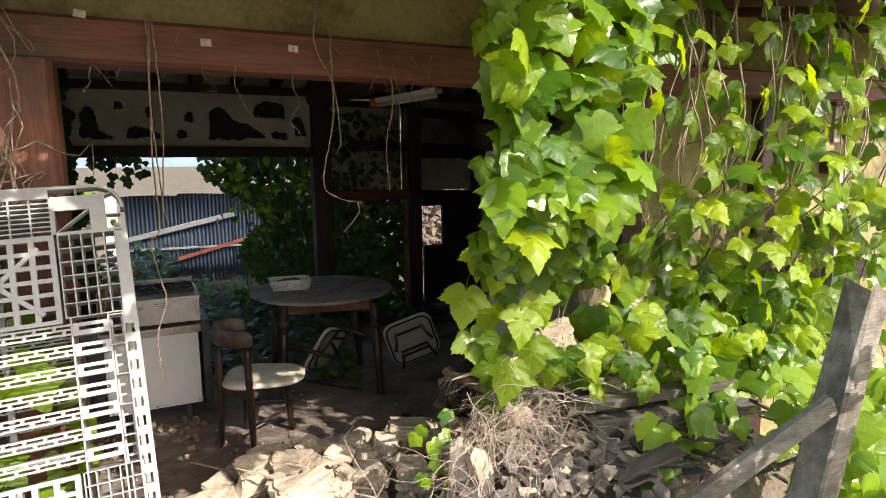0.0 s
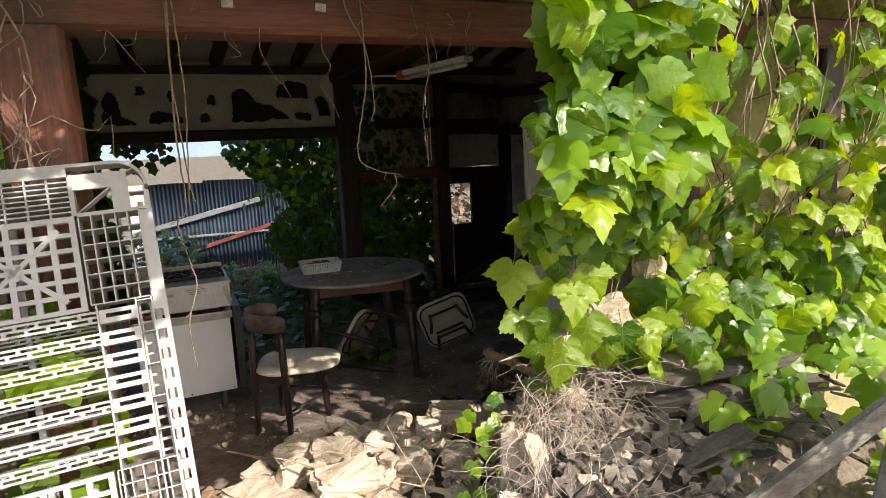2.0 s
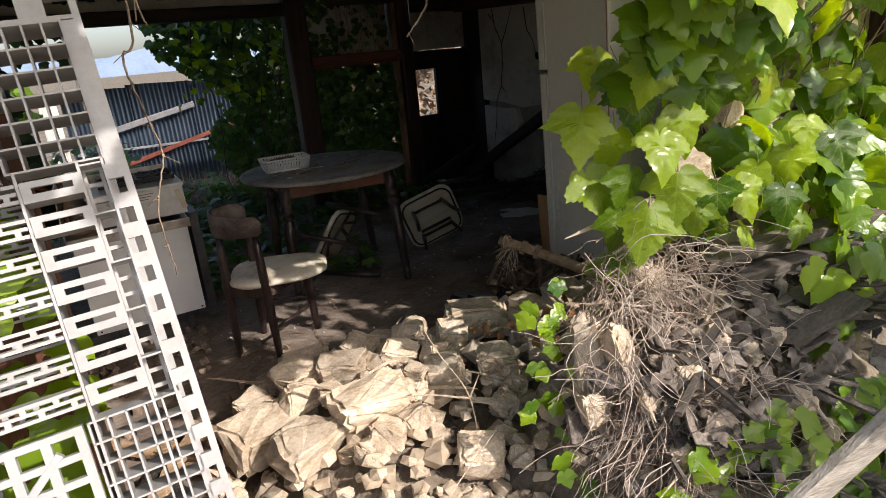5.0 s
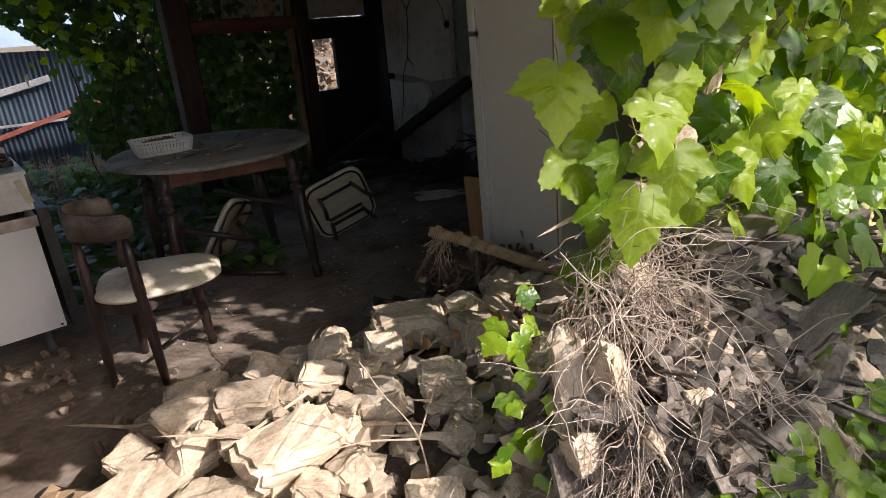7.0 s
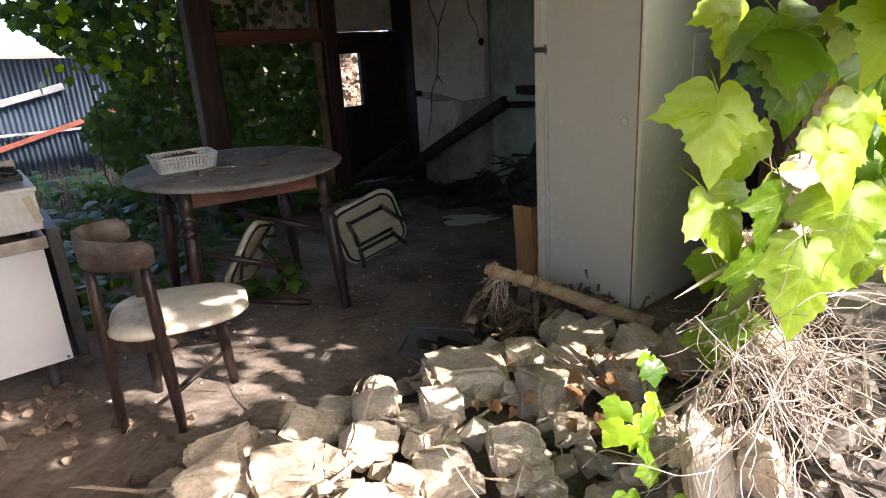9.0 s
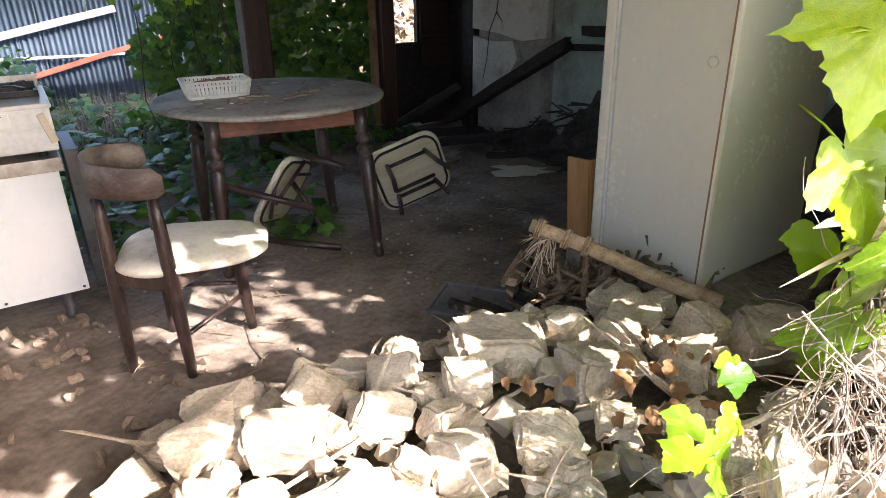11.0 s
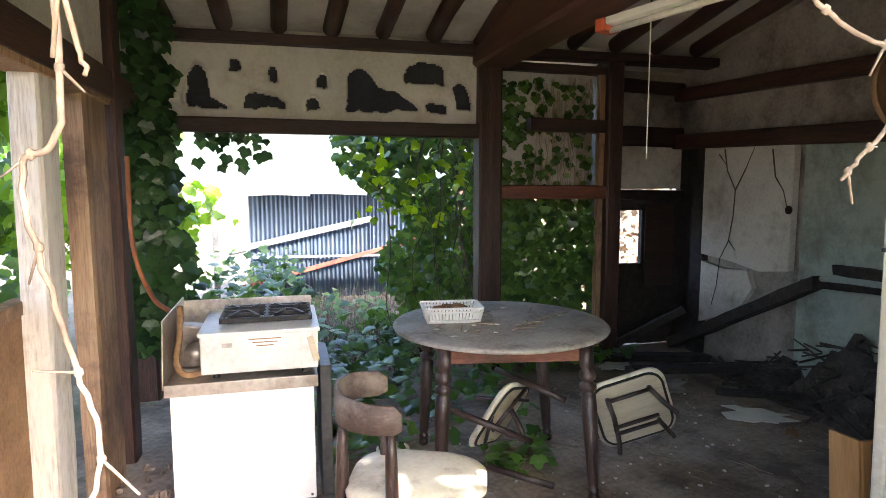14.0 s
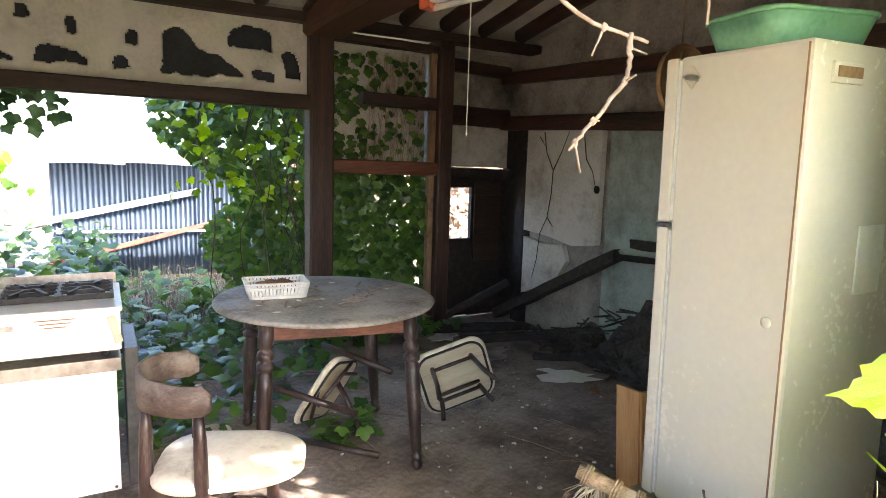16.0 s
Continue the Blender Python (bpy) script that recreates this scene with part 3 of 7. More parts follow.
tagged(obj("wall_bay_top", bm, SOOT_PLASTER), "soot-stained plaster above the bay beam", "wall", kind="structure")
timber("rail_bay", (3.1, Y_C, 1.36), (4.05, Y_C, 1.34), 0.12, 0.09, BURNT, "charred timber rail under the white panel", 24)
bm = bmesh.new()
box(bm, (3.86, Y_C + 0.03, 0.65), (0.48, 0.05, 1.34))
box(bm, (3.5, Y_C + 0.03, 0.36), (0.26, 0.05, 0.74))
box(bm, (3.23, Y_C + 0.03, 0.65), (0.22, 0.05, 1.34))
box(bm, (3.49, Y_C + 0.03, 1.26), (0.26, 0.05, 0.1))
tagged(obj("wall_bay_boards", bm, BURNT), "blackened boards round a ragged window hole", "wall", kind="structure")
bm = bmesh.new()
box(bm, (3.79, Y_C - 0.01, 0.95), (0.29, 0.02, 0.36), bevel=0.004)
box(bm, (3.79, Y_C - 0.01, 1.2), (0.29, 0.02, 0.13), bevel=0.004)
box(bm, (3.79, Y_C - 0.01, 0.64), (0.29, 0.02, 0.24), bevel=0.004)
tagged(obj("wall_bay_shutter", bm, DARK_WOOD_X), "dull brown plank shutter beside the window hole", "shutter", kind="structure")
bm = bmesh.new()
box(bm, (3.12, 6.65, 1.2), (0.06, 0.36, 2.5))
tagged(obj("wall_bay_side", bm, BURNT), "blackened side boards of the bay", "wall", kind="structure")

# right-hand side wall
X_R = 3.95
timber("post_corner_right", (X_R + 0.02, 6.44, -0.05), (X_R + 0.02, 6.44, 1.8), 0.14, 0.16, BURNT, "charred corner post", 25, cat="post")
timber("post_corner_right_top", (X_R + 0.07, 6.62, 1.9), (X_R + 0.07, 6.62, 2.75), 0.06, 0.06, BURNT, "charred upper corner post", 26, cat="post")
timber("beam_right_low", (X_R, 6.8, 1.815), (X_R, 2.3, 1.7), 0.13, 0.125, DARK_WOOD_Y, "dark timber beam along the side wall", 27)
timber("beam_right_high", (X_R, 6.8, 2.225), (X_R, 2.3, 2.08), 0.12, 0.11, DARK_WOOD_Y, "dark upper timber beam along the side wall", 28)
bm = bmesh.new()
box(bm, (X_R + 0.05, 4.6, 2.0), (0.06, 4.5, 0.36))
box(bm, (X_R + 0.05, 4.6, 2.62), (0.06, 4.5, 0.9))
tagged(obj("wall_right_top", bm, SOOT_PLASTER), "grey plaster wall stained with soot", "wall", kind="structure")
bm = bmesh.new()
box(bm, (X_R + 0.05, 3.85, 0.87), (0.06, 3.1, 1.78))
tagged(obj("wall_right_green", bm, GREEN_PLASTER), "pale green painted wall with damp streaks", "wall", kind="structure")
bm = bmesh.new()
slab(bm, [(6.36, 0.86), (6.36, 1.75), (5.42, 1.75), (5.42, 0.84), (5.7, 0.8), (6.0, 0.84)], 0.05, Matrix(((0, 0, 1, X_R - 0.05), (1, 0, 0, 0), (0, 1, 0, 0), (0, 0, 0, 1))))
slab(bm, [(6.36, 0.28), (6.36, 0.8), (6.1, 0.77), (5.82, 0.79), (5.76, 0.66), (5.86, 0.52), (6.1, 0.38)], 0.045, Matrix(((0, 0, 1, X_R - 0.045), (1, 0, 0, 0), (0, 1, 0, 0), (0, 0, 0, 1))))
tagged(obj("wall_right_panel", bm, PLASTER), "cracked off-white plaster panel with broken lower edge", "wall", kind="structure")
bm = bmesh.new()
box(bm, (X_R + 0.045, 5.9, 0.87), (0.05, 1.0, 1.78))
tagged(obj("wall_right_core", bm, SOOT_PLASTER), "grey mud core behind the broken plaster", "wall", kind="structure")
bm = bmesh.new()
for pts in ([(6.12, 1.72), (6.08, 1.55), (5.98, 1.4), (5.99, 1.2), (6.03, 1.0), (6.12, 0.85), (6.15, 0.62), (6.2, 0.45)],
            [(5.98, 1.4), (5.88, 1.56), (5.8, 1.72)], [(5.62, 1.7), (5.58, 1.5), (5.5, 1.4), (5.46, 1.28)], [(6.18, 1.68), (6.1, 1.6)], [(6.03, 1.0), (5.95, 0.93)]):
    tube(bm, [(X_R - 0.052 + rnd(-0.002, 0.002), y, z) for y, z in pts], 0.006, 0.003, 5)
tagged(obj("vine_stems_wall", bm, BARK), "thin dead vine stems climbing the cracked plaster", "vine", kind="structure")
bm = bmesh.new()
lathe(bm, [(0.022, -0.004), (0.03, -0.004), (0.03, 0.004), (0.022, 0.004), (0.022, -0.004)], n=16, m=pose(X_R - 0.065, 5.43, 1.27, 0, 90, 0))
tagged(obj("door_ring", bm, IRON), "small black iron ring pull on the plaster panel", "ring pull")

# far room walls that close the place
bm = bmesh.new()
box(bm, (X_R + 0.08, 6.64, 1.3), (0.06, 0.5, 2.7))
tagged(obj("wall_right_corner", bm, BURNT), "blackened corner boards behind the post", "wall", kind="structure")
bm = bmesh.new()
box(bm, (4.6, 2.44, 1.2), (1.3, 0.1, 2.5))
tagged(obj("wall_far_right", bm, MUD), "brown mud end wall", "wall", kind="structure")

# roof: two slopes with round rafters and plaster between
RIDGE_Y, EAVE_F, EAVE_B, RZ, SL = 4.3, 1.6, 7.1, 2.93, 0.2


def roof_z(y):
    return RZ - SL * abs(y - RIDGE_Y)


bm = bmesh.new()
for y0, y1 in ((EAVE_F + 0.05, RIDGE_Y), (RIDGE_Y, EAVE_B)):
    a, b = roof_z(y0), roof_z(y1)
    vs = [bm.verts.new(p) for p in ((-1.4, y0, a), (5.2, y0, a), (5.2, y1, b), (-1.4, y1, b), (-1.4, y0, a + 0.06), (5.2, y0, a + 0.06), (5.2, y1, b + 0.06), (-1.4, y1, b + 0.06))]
    for f in ((3, 2, 1, 0), (4, 5, 6, 7), (0, 1, 5, 4), (1, 2, 6, 5), (2, 3, 7, 6), (3, 0, 4, 7)):
        bm.faces.new([vs[k] for k in f])
tagged(obj("ceiling", bm, CEIL), "dusty plaster ceiling between the rafters", "ceiling", kind="structure")
bm = bmesh.new()
for y0, y1 in ((EAVE_F, RIDGE_Y), (RIDGE_Y, EAVE_B + 0.15)):
    a, b = roof_z(y0) + 0.08, roof_z(y1) + 0.08
    n = 96
    rows = []
    for y, z in ((y0, a), (y1, b)):
        rows.append([bm.verts.new((-1.6 + 7.0 * i / n, y, z + 0.02 * (i % 4 in (1, 2)))) for i in range(n + 1)])
    for i in range(n):
        bm.faces.new((rows[0][i], rows[0][i + 1], rows[1][i + 1], rows[1][i]))
bmesh.ops.solidify(bm, geom=bm.faces[:], thickness=0.01)
roof = tagged(obj("roof", bm, ROOF_METAL), "rusty blue-grey ribbed roofing", "roof", kind="structure")
for i in range(17):
    x = -1.28 + 0.355 * i
    for y0, y1 in ((EAVE_F + 0.02, RIDGE_Y - 0.02), (RIDGE_Y + 0.02, 6.24)):
        bm = bmesh.new()
        tube(bm, [(x + 0.01 * math.sin(k * 2.1 + i), y0 + (y1 - y0) * k / 5, roof_z(y0 + (y1 - y0) * k / 5) - 0.045) for k in range(6)], 0.057 + 0.004 * math.sin(i * 3.3), n=12)
        lathe(bm, [(0.055, 0.0), (0.05, 0.015), (0.035, 0.03), (0, 0.036)], n=12, m=pose(x + 0.01 * math.sin(10.5 + i), y1, roof_z(y1) - 0.045, -90 if y1 > 5 else 90, 0, 0))
        part("rafter", bm, DARK_WOOD_Y, roof, smooth=True)
timber("beam_main", (2.04, 6.4, 2.45), (2.06, 2.45, 2.48), 0.3, 0.27, RED_BEAM, "massive red-brown round-edged main beam", 29, 0.014)
timber("beam_ridge", (-0.4, RIDGE_Y, 2.8), (4.0, RIDGE_Y, 2.8), 0.14, 0.14, DARK_WOOD_X, "dark timber ridge beam", 30)
bm = bmesh.new()
box(bm, (0.78, 6.44, 2.56), (2.3, 0.06, 0.2))
box(bm, (2.55, 6.44, 2.56), (0.9, 0.06, 0.2))
tagged(obj("wall_back_top", bm, PLASTER), "plaster infill between rafters and wall plate", "wall", kind="structure")

# ---- furniture and fixtures inside ----
def spline(pts, n=6):
    """A smooth row of points through the given ones."""
    P = [Vector(p) for p in pts]
    P = [2 * P[0] - P[1]] + P + [2 * P[-1] - P[-2]]
    out = []
    for i in range(1, len(P) - 2):
        for k in range(n):
            t = k / n
            out.append(0.5 * (2 * P[i] + (P[i + 1] - P[i - 1]) * t + (2 * P[i - 1] - 5 * P[i] + 4 * P[i + 1] - P[i + 2]) * t * t + (3 * P[i] - P[i - 1] - 3 * P[i + 1] + P[i + 2]) * t ** 3))
    return out + [P[-2]]


def rounded(w, d, r, n=6):
    pts = []
    for cx, cy, a0 in ((w / 2 - r, d / 2 - r, 0), (-w / 2 + r, d / 2 - r, 90), (-w / 2 + r, -d / 2 + r, 180), (w / 2 - r, -d / 2 + r, 270)):
        for k in range(n + 1):
            a = radians(a0 + 90 * k / n)
            pts.append((cx + r * math.cos(a), cy + r * math.sin(a)))
    return pts


def cushion(bm, outline, z0, h, dome=0.02):
    """A padded seat: the outline swollen at mid height, domed on top."""
    cx = sum(p[0] for p in outline) / len(outline)
    cy = sum(p[1] for p in outline) / len(outline)
    rings = []
    for s, z in ((0.94, 0), (1.0, 0.3 * h), (1.0, 0.65 * h), (0.95, h), (0.8, h + 0.5 * dome), (0.5, h + 0.85 * dome), (0.2, h + dome)):
        rings.append([bm.verts.new((cx + (x - cx) * s, cy + (y - cy) * s, z0 + z)) for x, y in outline])
    n = len(outline)
    for a, b in zip(rings, rings[1:]):
        for k in range(n):
            bm.faces.new((a[k], a[(k + 1) % n], b[(k + 1) % n], b[k]))
    bm.faces.new(rings[0][::-1])
    bm.faces.new(rings[-1])
    return bm


# armchair-backed dining chair
def dining_chair():
    t = thing("dining_chair", Matrix.Identity(4), "dark brown wooden chair with curved back and cream vinyl seat", "chair")
    for p, q in (((0.655, 3.93, 0), (0.672, 3.955, 0.65)), ((0.822, 3.775, 0), (0.812, 3.785, 0.66)), ((0.835, 4.14, 0), (0.855, 4.12, 0.63)), ((1.1, 3.99, 0), (1.07, 3.96, 0.385))):
        bm = bmesh.new()
        a, b = Vector(p), Vector(q)
        pts = [a.lerp(b, k / 8) for k in range(9)]
        rs = [0.017, 0.019, 0.021, 0.0225, 0.023, 0.023, 0.022, 0.02, 0.013]
        side = Vector((1, 0, 0))
        rings = [[bm.verts.new(c + r * Vector((math.cos(2 * PI * k / 12), math.sin(2 * PI * k / 12), 0))) for k in range(12)] for c, r in zip(pts, rs)]
        for ra, rb in zip(rings, rings[1:]):
            for k in range(12):
                bm.faces.new((ra[k], ra[(k + 1) % 12], rb[(k + 1) % 12], rb[k]))
        bm.faces.new(rings[0][::-1])
        bm.faces.new(rings[-1])
        part("leg", bm, CHAIR_WOOD, t, smooth=True)
    bm = bmesh.new()
    path = spline([(0.845, 3.755, 0), (0.745, 3.785, 0), (0.66, 3.885, 0), (0.665, 4.03, 0), (0.735, 4.13, 0), (0.86, 4.15, 0)], 8)
    prev = None
    for i, p in enumerate(path):
        d = (path[min(i + 1, len(path) - 1)] - path[max(i - 1, 0)]).normalized()
        nrm = Vector((-d.y, d.x, 0))
        f = abs(2 * i / (len(path) - 1) - 1)
        end = max(0, f - 0.9) * 10
        z0, z1 = 0.66 + 0.015 * end, 0.755 - 0.025 * end + 0.02 * (1 - f)
        ring = [bm.verts.new(p + nrm * o + Vector((0, 0, z))) for o, z in ((-0.006, z0), (0.006, z0), (0.009, (z0 + z1) / 2), (0.007, z1 - 0.003), (0.0, z1), (-0.007, z1 - 0.003), (-0.009, (z0 + z1) / 2))]
        if prev:
            for k in range(7):
                bm.faces.new((prev[k], prev[(k + 1) % 7], ring[(k + 1) % 7], ring[k]))
        else:
            bm.faces.new(ring[::-1])
        prev = ring
    bm.faces.new(prev)
    part("backrest", bm, DUSTY_WOOD, t, "curved bent-wood back rail, dusty", True)
    bm = bmesh.new()
    rot = Matrix.Rotation(radians(-18), 2)
    ol = [rot @ Vector((x * (1.0 + 0.12 * (x > 0)), y * (1.0 - 0.75 * max(0.0, x + 0.02)))) + Vector((0.925, 3.955)) for x, y in rounded(0.465, 0.43, 0.14, 8)]
    cushion(bm, [(p.x, p.y) for p in ol], 0.39, 0.035, 0.018)
    part("seat", bm, VINYL, t, "cream vinyl seat pad", True)
    bm = bmesh.new()
    legs = [Vector((0.663, 3.94, 0.362)), Vector((0.817, 3.78, 0.362)), Vector((1.08, 3.965, 0.362)), Vector((0.845, 4.13, 0.362))]
    for a, b in zip(legs, legs[1:] + legs[:1]):
        rough_box(bm, a, b, 0.018, 0.055, 3, 0.001, 2)
    part("seat_frame", bm, CHAIR_WOOD, t)
    for a, b in (((0.82, 3.778, 0.16), (1.092, 3.985, 0.16)), ((0.842, 4.135, 0.2), (1.09, 3.99, 0.2))):
        part("stretcher", tube(bmesh.new(), [a, b], 0.009, n=8), CHAIR_WOOD, t, smooth=True)
    return t


dining_chair()


# round table
def round_table():
    t = thing("round_table", Matrix.Identity(4), "round dark wooden table with turned legs, thick with dust", "table")
    bm = bmesh.new()
    prof = [(0.0, 0.715), (0.53, 0.715), (0.555, 0.722), (0.56, 0.732), (0.55, 0.742), (0.535, 0.746), (0.0, 0.748)]
    lathe(bm, prof, (1.575, 4.87, 0), 56)
    part("tabletop", bm, TABLE_TOP, t, "dust-covered round top with a moulded edge", True)
    feet = [(1.845, 4.318), (1.155, 4.5), (1.22, 5.14), (1.92, 5.02)]
    tops = [(1.86, 4.47), (1.2, 4.58), (1.25, 5.12), (1.88, 5.06)]
    turned = [(0.022, 0), (0.027, 0.01), (0.027, 0.03), (0.02, 0.038), (0.026, 0.045), (0.026, 0.06), (0.02, 0.066), (0.026, 0.09), (0.034, 0.3), (0.037, 0.42), (0.034, 0.485),
              (0.024, 0.495), (0.039, 0.503), (0.04, 0.525), (0.024, 0.535), (0.024, 0.542), (0.036, 0.55), (0.04, 0.565), (0.036, 0.58), (0.025, 0.59), (0.034, 0.605), (0.034, 0.715)]
    for f, u in zip(feet, tops):
        bm = bmesh.new()
        lathe(bm, turned, n=14)
        for v in bm.verts:
            k = v.co.z / 0.715
            v.co.x += f[0] + (u[0] - f[0]) * k
            v.co.y += f[1] + (u[1] - f[1]) * k
        part("leg", bm, CHAIR_WOOD, t, smooth=True)
    for a, b in zip(tops, tops[1:] + tops[:1]):
        bm = bmesh.new()
        rough_box(bm, (*a, 0.67), (*b, 0.67), 0.018, 0.085, 4, 0.001, 3)
        part("apron", bm, RED_WOOD_X, t)
    return t


round_table()
# litter on the table
for i, (x, y, l, a) in enumerate([(1.33, 4.74, 0.1, 70), (1.38, 4.66, 0.08, 20), (1.45, 4.8, 0.12, 160), (1.7, 4.75, 0.2, 15), (1.9, 4.9, 0.24, 28), (1.62, 4.65, 0.12, 5), (1.82, 5.05, 0.14, 60), (1.55, 5.0, 0.1, 120), (1.25, 4.82, 0.06, 40)]):
    bm = bmesh.new()
    d = Vector((math.cos(radians(a)), math.sin(radians(a)), 0)) * l / 2
    c = Vector((x, y, 0.753))
    tube(bm, [c - d, c + Vector((0, 0.008, 0.002)), c + d], 0.0045, 0.003, 5)
    tagged(obj("twig", bm, TWIG), "dry brown twig lying on the dusty table", "twig", "twigs on the table")
for i in range(14):
    a, r = rnd(0, 6.28), rnd(0.1, 0.45)
    bm = bmesh.new()
    s = rnd(0.008, 0.02)
    slab(bm, [(s, 0), (0.3 * s, 0.6 * s), (-s, 0.1 * s), (-0.2 * s, -0.5 * s)], 0.003, pose(1.575 + r * math.cos(a), 4.87 + r * math.sin(a), 0.7495, 0, 0, rnd(0, 360)))
    tagged(obj("plaster_flake", bm, PLASTER if i % 3 else DRY_LEAF), "small pale flake fallen on the table", "flake", "flakes on the table")

# plastic basket with dry gourds
bk = thing("plastic_basket", pose(1.335, 4.96, 0.748, 0, 0, -6), "off-white ribbed plastic basket holding dry brown husks", "basket")
bm = bmesh.new()
W, D, HT = 0.3, 0.2, 0.078
for sx, sy, ax in ((0, -1, 0), (0, 1, 0), (-1, 0, 1), (1, 0, 1)):
    n = 16 if ax == 0 else 12
    ln = W if ax == 0 else D
    for k in range(n + 1):
        u = -ln / 2 + ln * k / n
        p = (u * 0.88, sy * D / 2 * 0.88, 0.004) if ax == 0 else (sx * W / 2 * 0.88, u * 0.88, 0.004)
        q = (u, sy * D / 2, HT) if ax == 0 else (sx * W / 2, u, HT)
        rough_box(bm, p, q, 0.0135, 0.004, 0, 0, 1)
part("rib_wall", bm, BASKET, bk)
bm = bmesh.new()
for z, s in ((HT, 1.03), (HT * 0.75, 0.975), (0.012, 0.9)):
    ol = rounded(W * s, D * s, 0.02, 4)
    tube(bm, [(x, y, z) for x, y in ol + ol[:2]], 0.006, n=6)
part("rim", bm, BASKET, bk, smooth=True)
bm = bmesh.new()
slab(bm, rounded(W * 0.9, D * 0.9, 0.02, 4), 0.005)
part("bottom", bm, BASKET, bk)
for x, y, s, h in ((-0.05, 0.01, 0.055, 0.075), (0.05, -0.01, 0.06, 0.075), (0.0, 0.04, 0.045, 0.07)):
    bm = bmesh.new()
    lathe(bm, [(0.0, -0.5), (0.6, -0.42), (0.95, -0.1), (1, 0.15), (0.8, 0.42), (0.4, 0.58), (0.08, 0.62), (0.05, 0.9), (0, 0.9)], n=14, m=pose(1.335 + x, 4.96 + y, 0.748 + 0.048, rnd(-20, 20), rnd(-20, 20), 0) @ Matrix.Diagonal((s, s, s * 0.75, 1)))
    tagged(obj("dry_gourd", bm, DRY_LEAF, smooth=True), "dry brown gourd husk lying in the plastic basket", "gourd", "gourds in the basket")

# fallen stools
def stool_seat(parent):
    bm = bmesh.new()
    cushion(bm, rounded(0.43, 0.4, 0.09, 6), 0.01, 0.03, 0.015)
    part("seat", bm, VINYL, parent, "padded cream vinyl seat", True)
    bm = bmesh.new()
    ol = rounded(0.385, 0.355, 0.08, 6)
    tube(bm, [(x, y, 0.006) for x, y in ol + ol[:2]], 0.0075, n=6)
    part("piping", bm, BLACK, parent, "black rubber piping")
    bm = bmesh.new()
    slab(bm, rounded(0.37, 0.34, 0.07, 6), 0.012, pose(0, 0, 0.0))
    part("seat_board", bm, SEAT_BASE, parent, "pale plywood underside")


def basis(x, y, z, o):
    return Matrix(((x[0], y[0], z[0], o[0]), (x[1], y[1], z[1], o[1]), (x[2], y[2], z[2], o[2]), (0, 0, 0, 1)))


zz = Vector((0.24, 0.93, 0.12)).normalized()
xx = Vector((0.93, -0.25, 0.34))
xx = (xx - zz * xx.dot(zz)).normalized()
s1 = thing("fallen_stool", basis(xx, zz.cross(xx), zz, (2.29, 4.735, 0.245)), "small cream stool lying on its side, underside showing", "stool", "fallen stools")
stool_seat(s1)
for sx, sy in ((-1, -1), (1, -1), (1, 1), (-1, 1)):
    bm = bmesh.new()
    end = (sx * 0.15, sy * 0.135 + 0.02, -0.33 if sy < 0 else -0.12)
    tube(bm, [(sx * 0.115, sy * 0.1, 0.0), (sx * 0.13, sy * 0.115 + 0.005, end[2] * 0.6), end], 0.014, 0.012, 10)
    part("leg", bm, CHAIR_WOOD, s1, smooth=True)
for a, b in (((-0.115, 0.1, -0.02), (0.115, 0.1, -0.02)), ((-0.12, -0.105, -0.03), (0.12, -0.105, -0.03)), ((-0.12, 0.055, -0.03), (0.12, 0.055, -0.03))):
    part("stretcher", tube(bmesh.new(), [a, b], 0.011, n=8), CHAIR_WOOD, s1, smooth=True)

zz = Vector((-0.55, 0.62, 0.42)).normalized()
xx = Vector((0.55, 0.62, -0.25))
xx = (xx - zz * xx.dot(zz)).normalized()
m2 = basis(xx, zz.cross(xx), zz, (1.6, 4.87, 0.225))
s2 = thing("fallen_stool", m2, "small cream stool tipped under the table, legs outward", "stool", "fallen stools")
stool_seat(s2)
inv = m2.inverted()
for pts, r in (((((1.2, 4.66, 0.4)), (1.4, 4.56, 0.325), (1.6, 4.478, 0.25)), 0.018), (((1.57, 4.92, 0.47), (1.7, 4.76, 0.43), (1.83, 4.6, 0.385)), 0.018),
               (((1.32, 4.86, 0.04), (1.52, 4.66, 0.03), (1.71, 4.469, 0.02)), 0.019), (((1.6, 4.93, 0.36), (1.66, 4.8, 0.2), (1.72, 4.7, 0.02)), 0.015)):
    bm = bmesh.new()
    tube(bm, [inv @ Vector(p) for p in pts], r, r * 0.9, 10)
    part("leg", bm, CHAIR_WOOD, s2, smooth=True)
for a, b in (((1.42, 4.83, 0.36), (1.74, 4.87, 0.3)), ((1.45, 4.62, 0.26), (1.66, 4.72, 0.42)), ((1.46, 4.76, 0.14), (1.5, 4.74, 0.32))):
    part("stretcher", tube(bmesh.new(), [inv @ Vector(a), inv @ Vector(b)], 0.01, n=8), CHAIR_WOOD, s2, smooth=True)

# cooker cabinet and gas cooker
cab = thing("cooker_cabinet", pose(0.315, 4.45, 0), "white enamel cooker cabinet on dark legs with steel top", "cabinet")
bm = bmesh.new()
box(bm, (0, 0.006, 0.385), (0.565, 0.012, 0.52), bevel=0.003)
part("front_panel", bm, ENAMEL, cab, "plain white enamel front panel with tiny screws")
bm = bmesh.new()
box(bm, (0, 0.26, 0.385), (0.56, 0.49, 0.5), bevel=0.004)
part("body", bm, DARK_STEEL, cab)
bm = bmesh.new()
box(bm, (0.0, 0.26, 0.655), (0.6, 0.54, 0.012), bevel=0.003)
part("top", bm, STEEL, cab, "dusty stainless steel top")
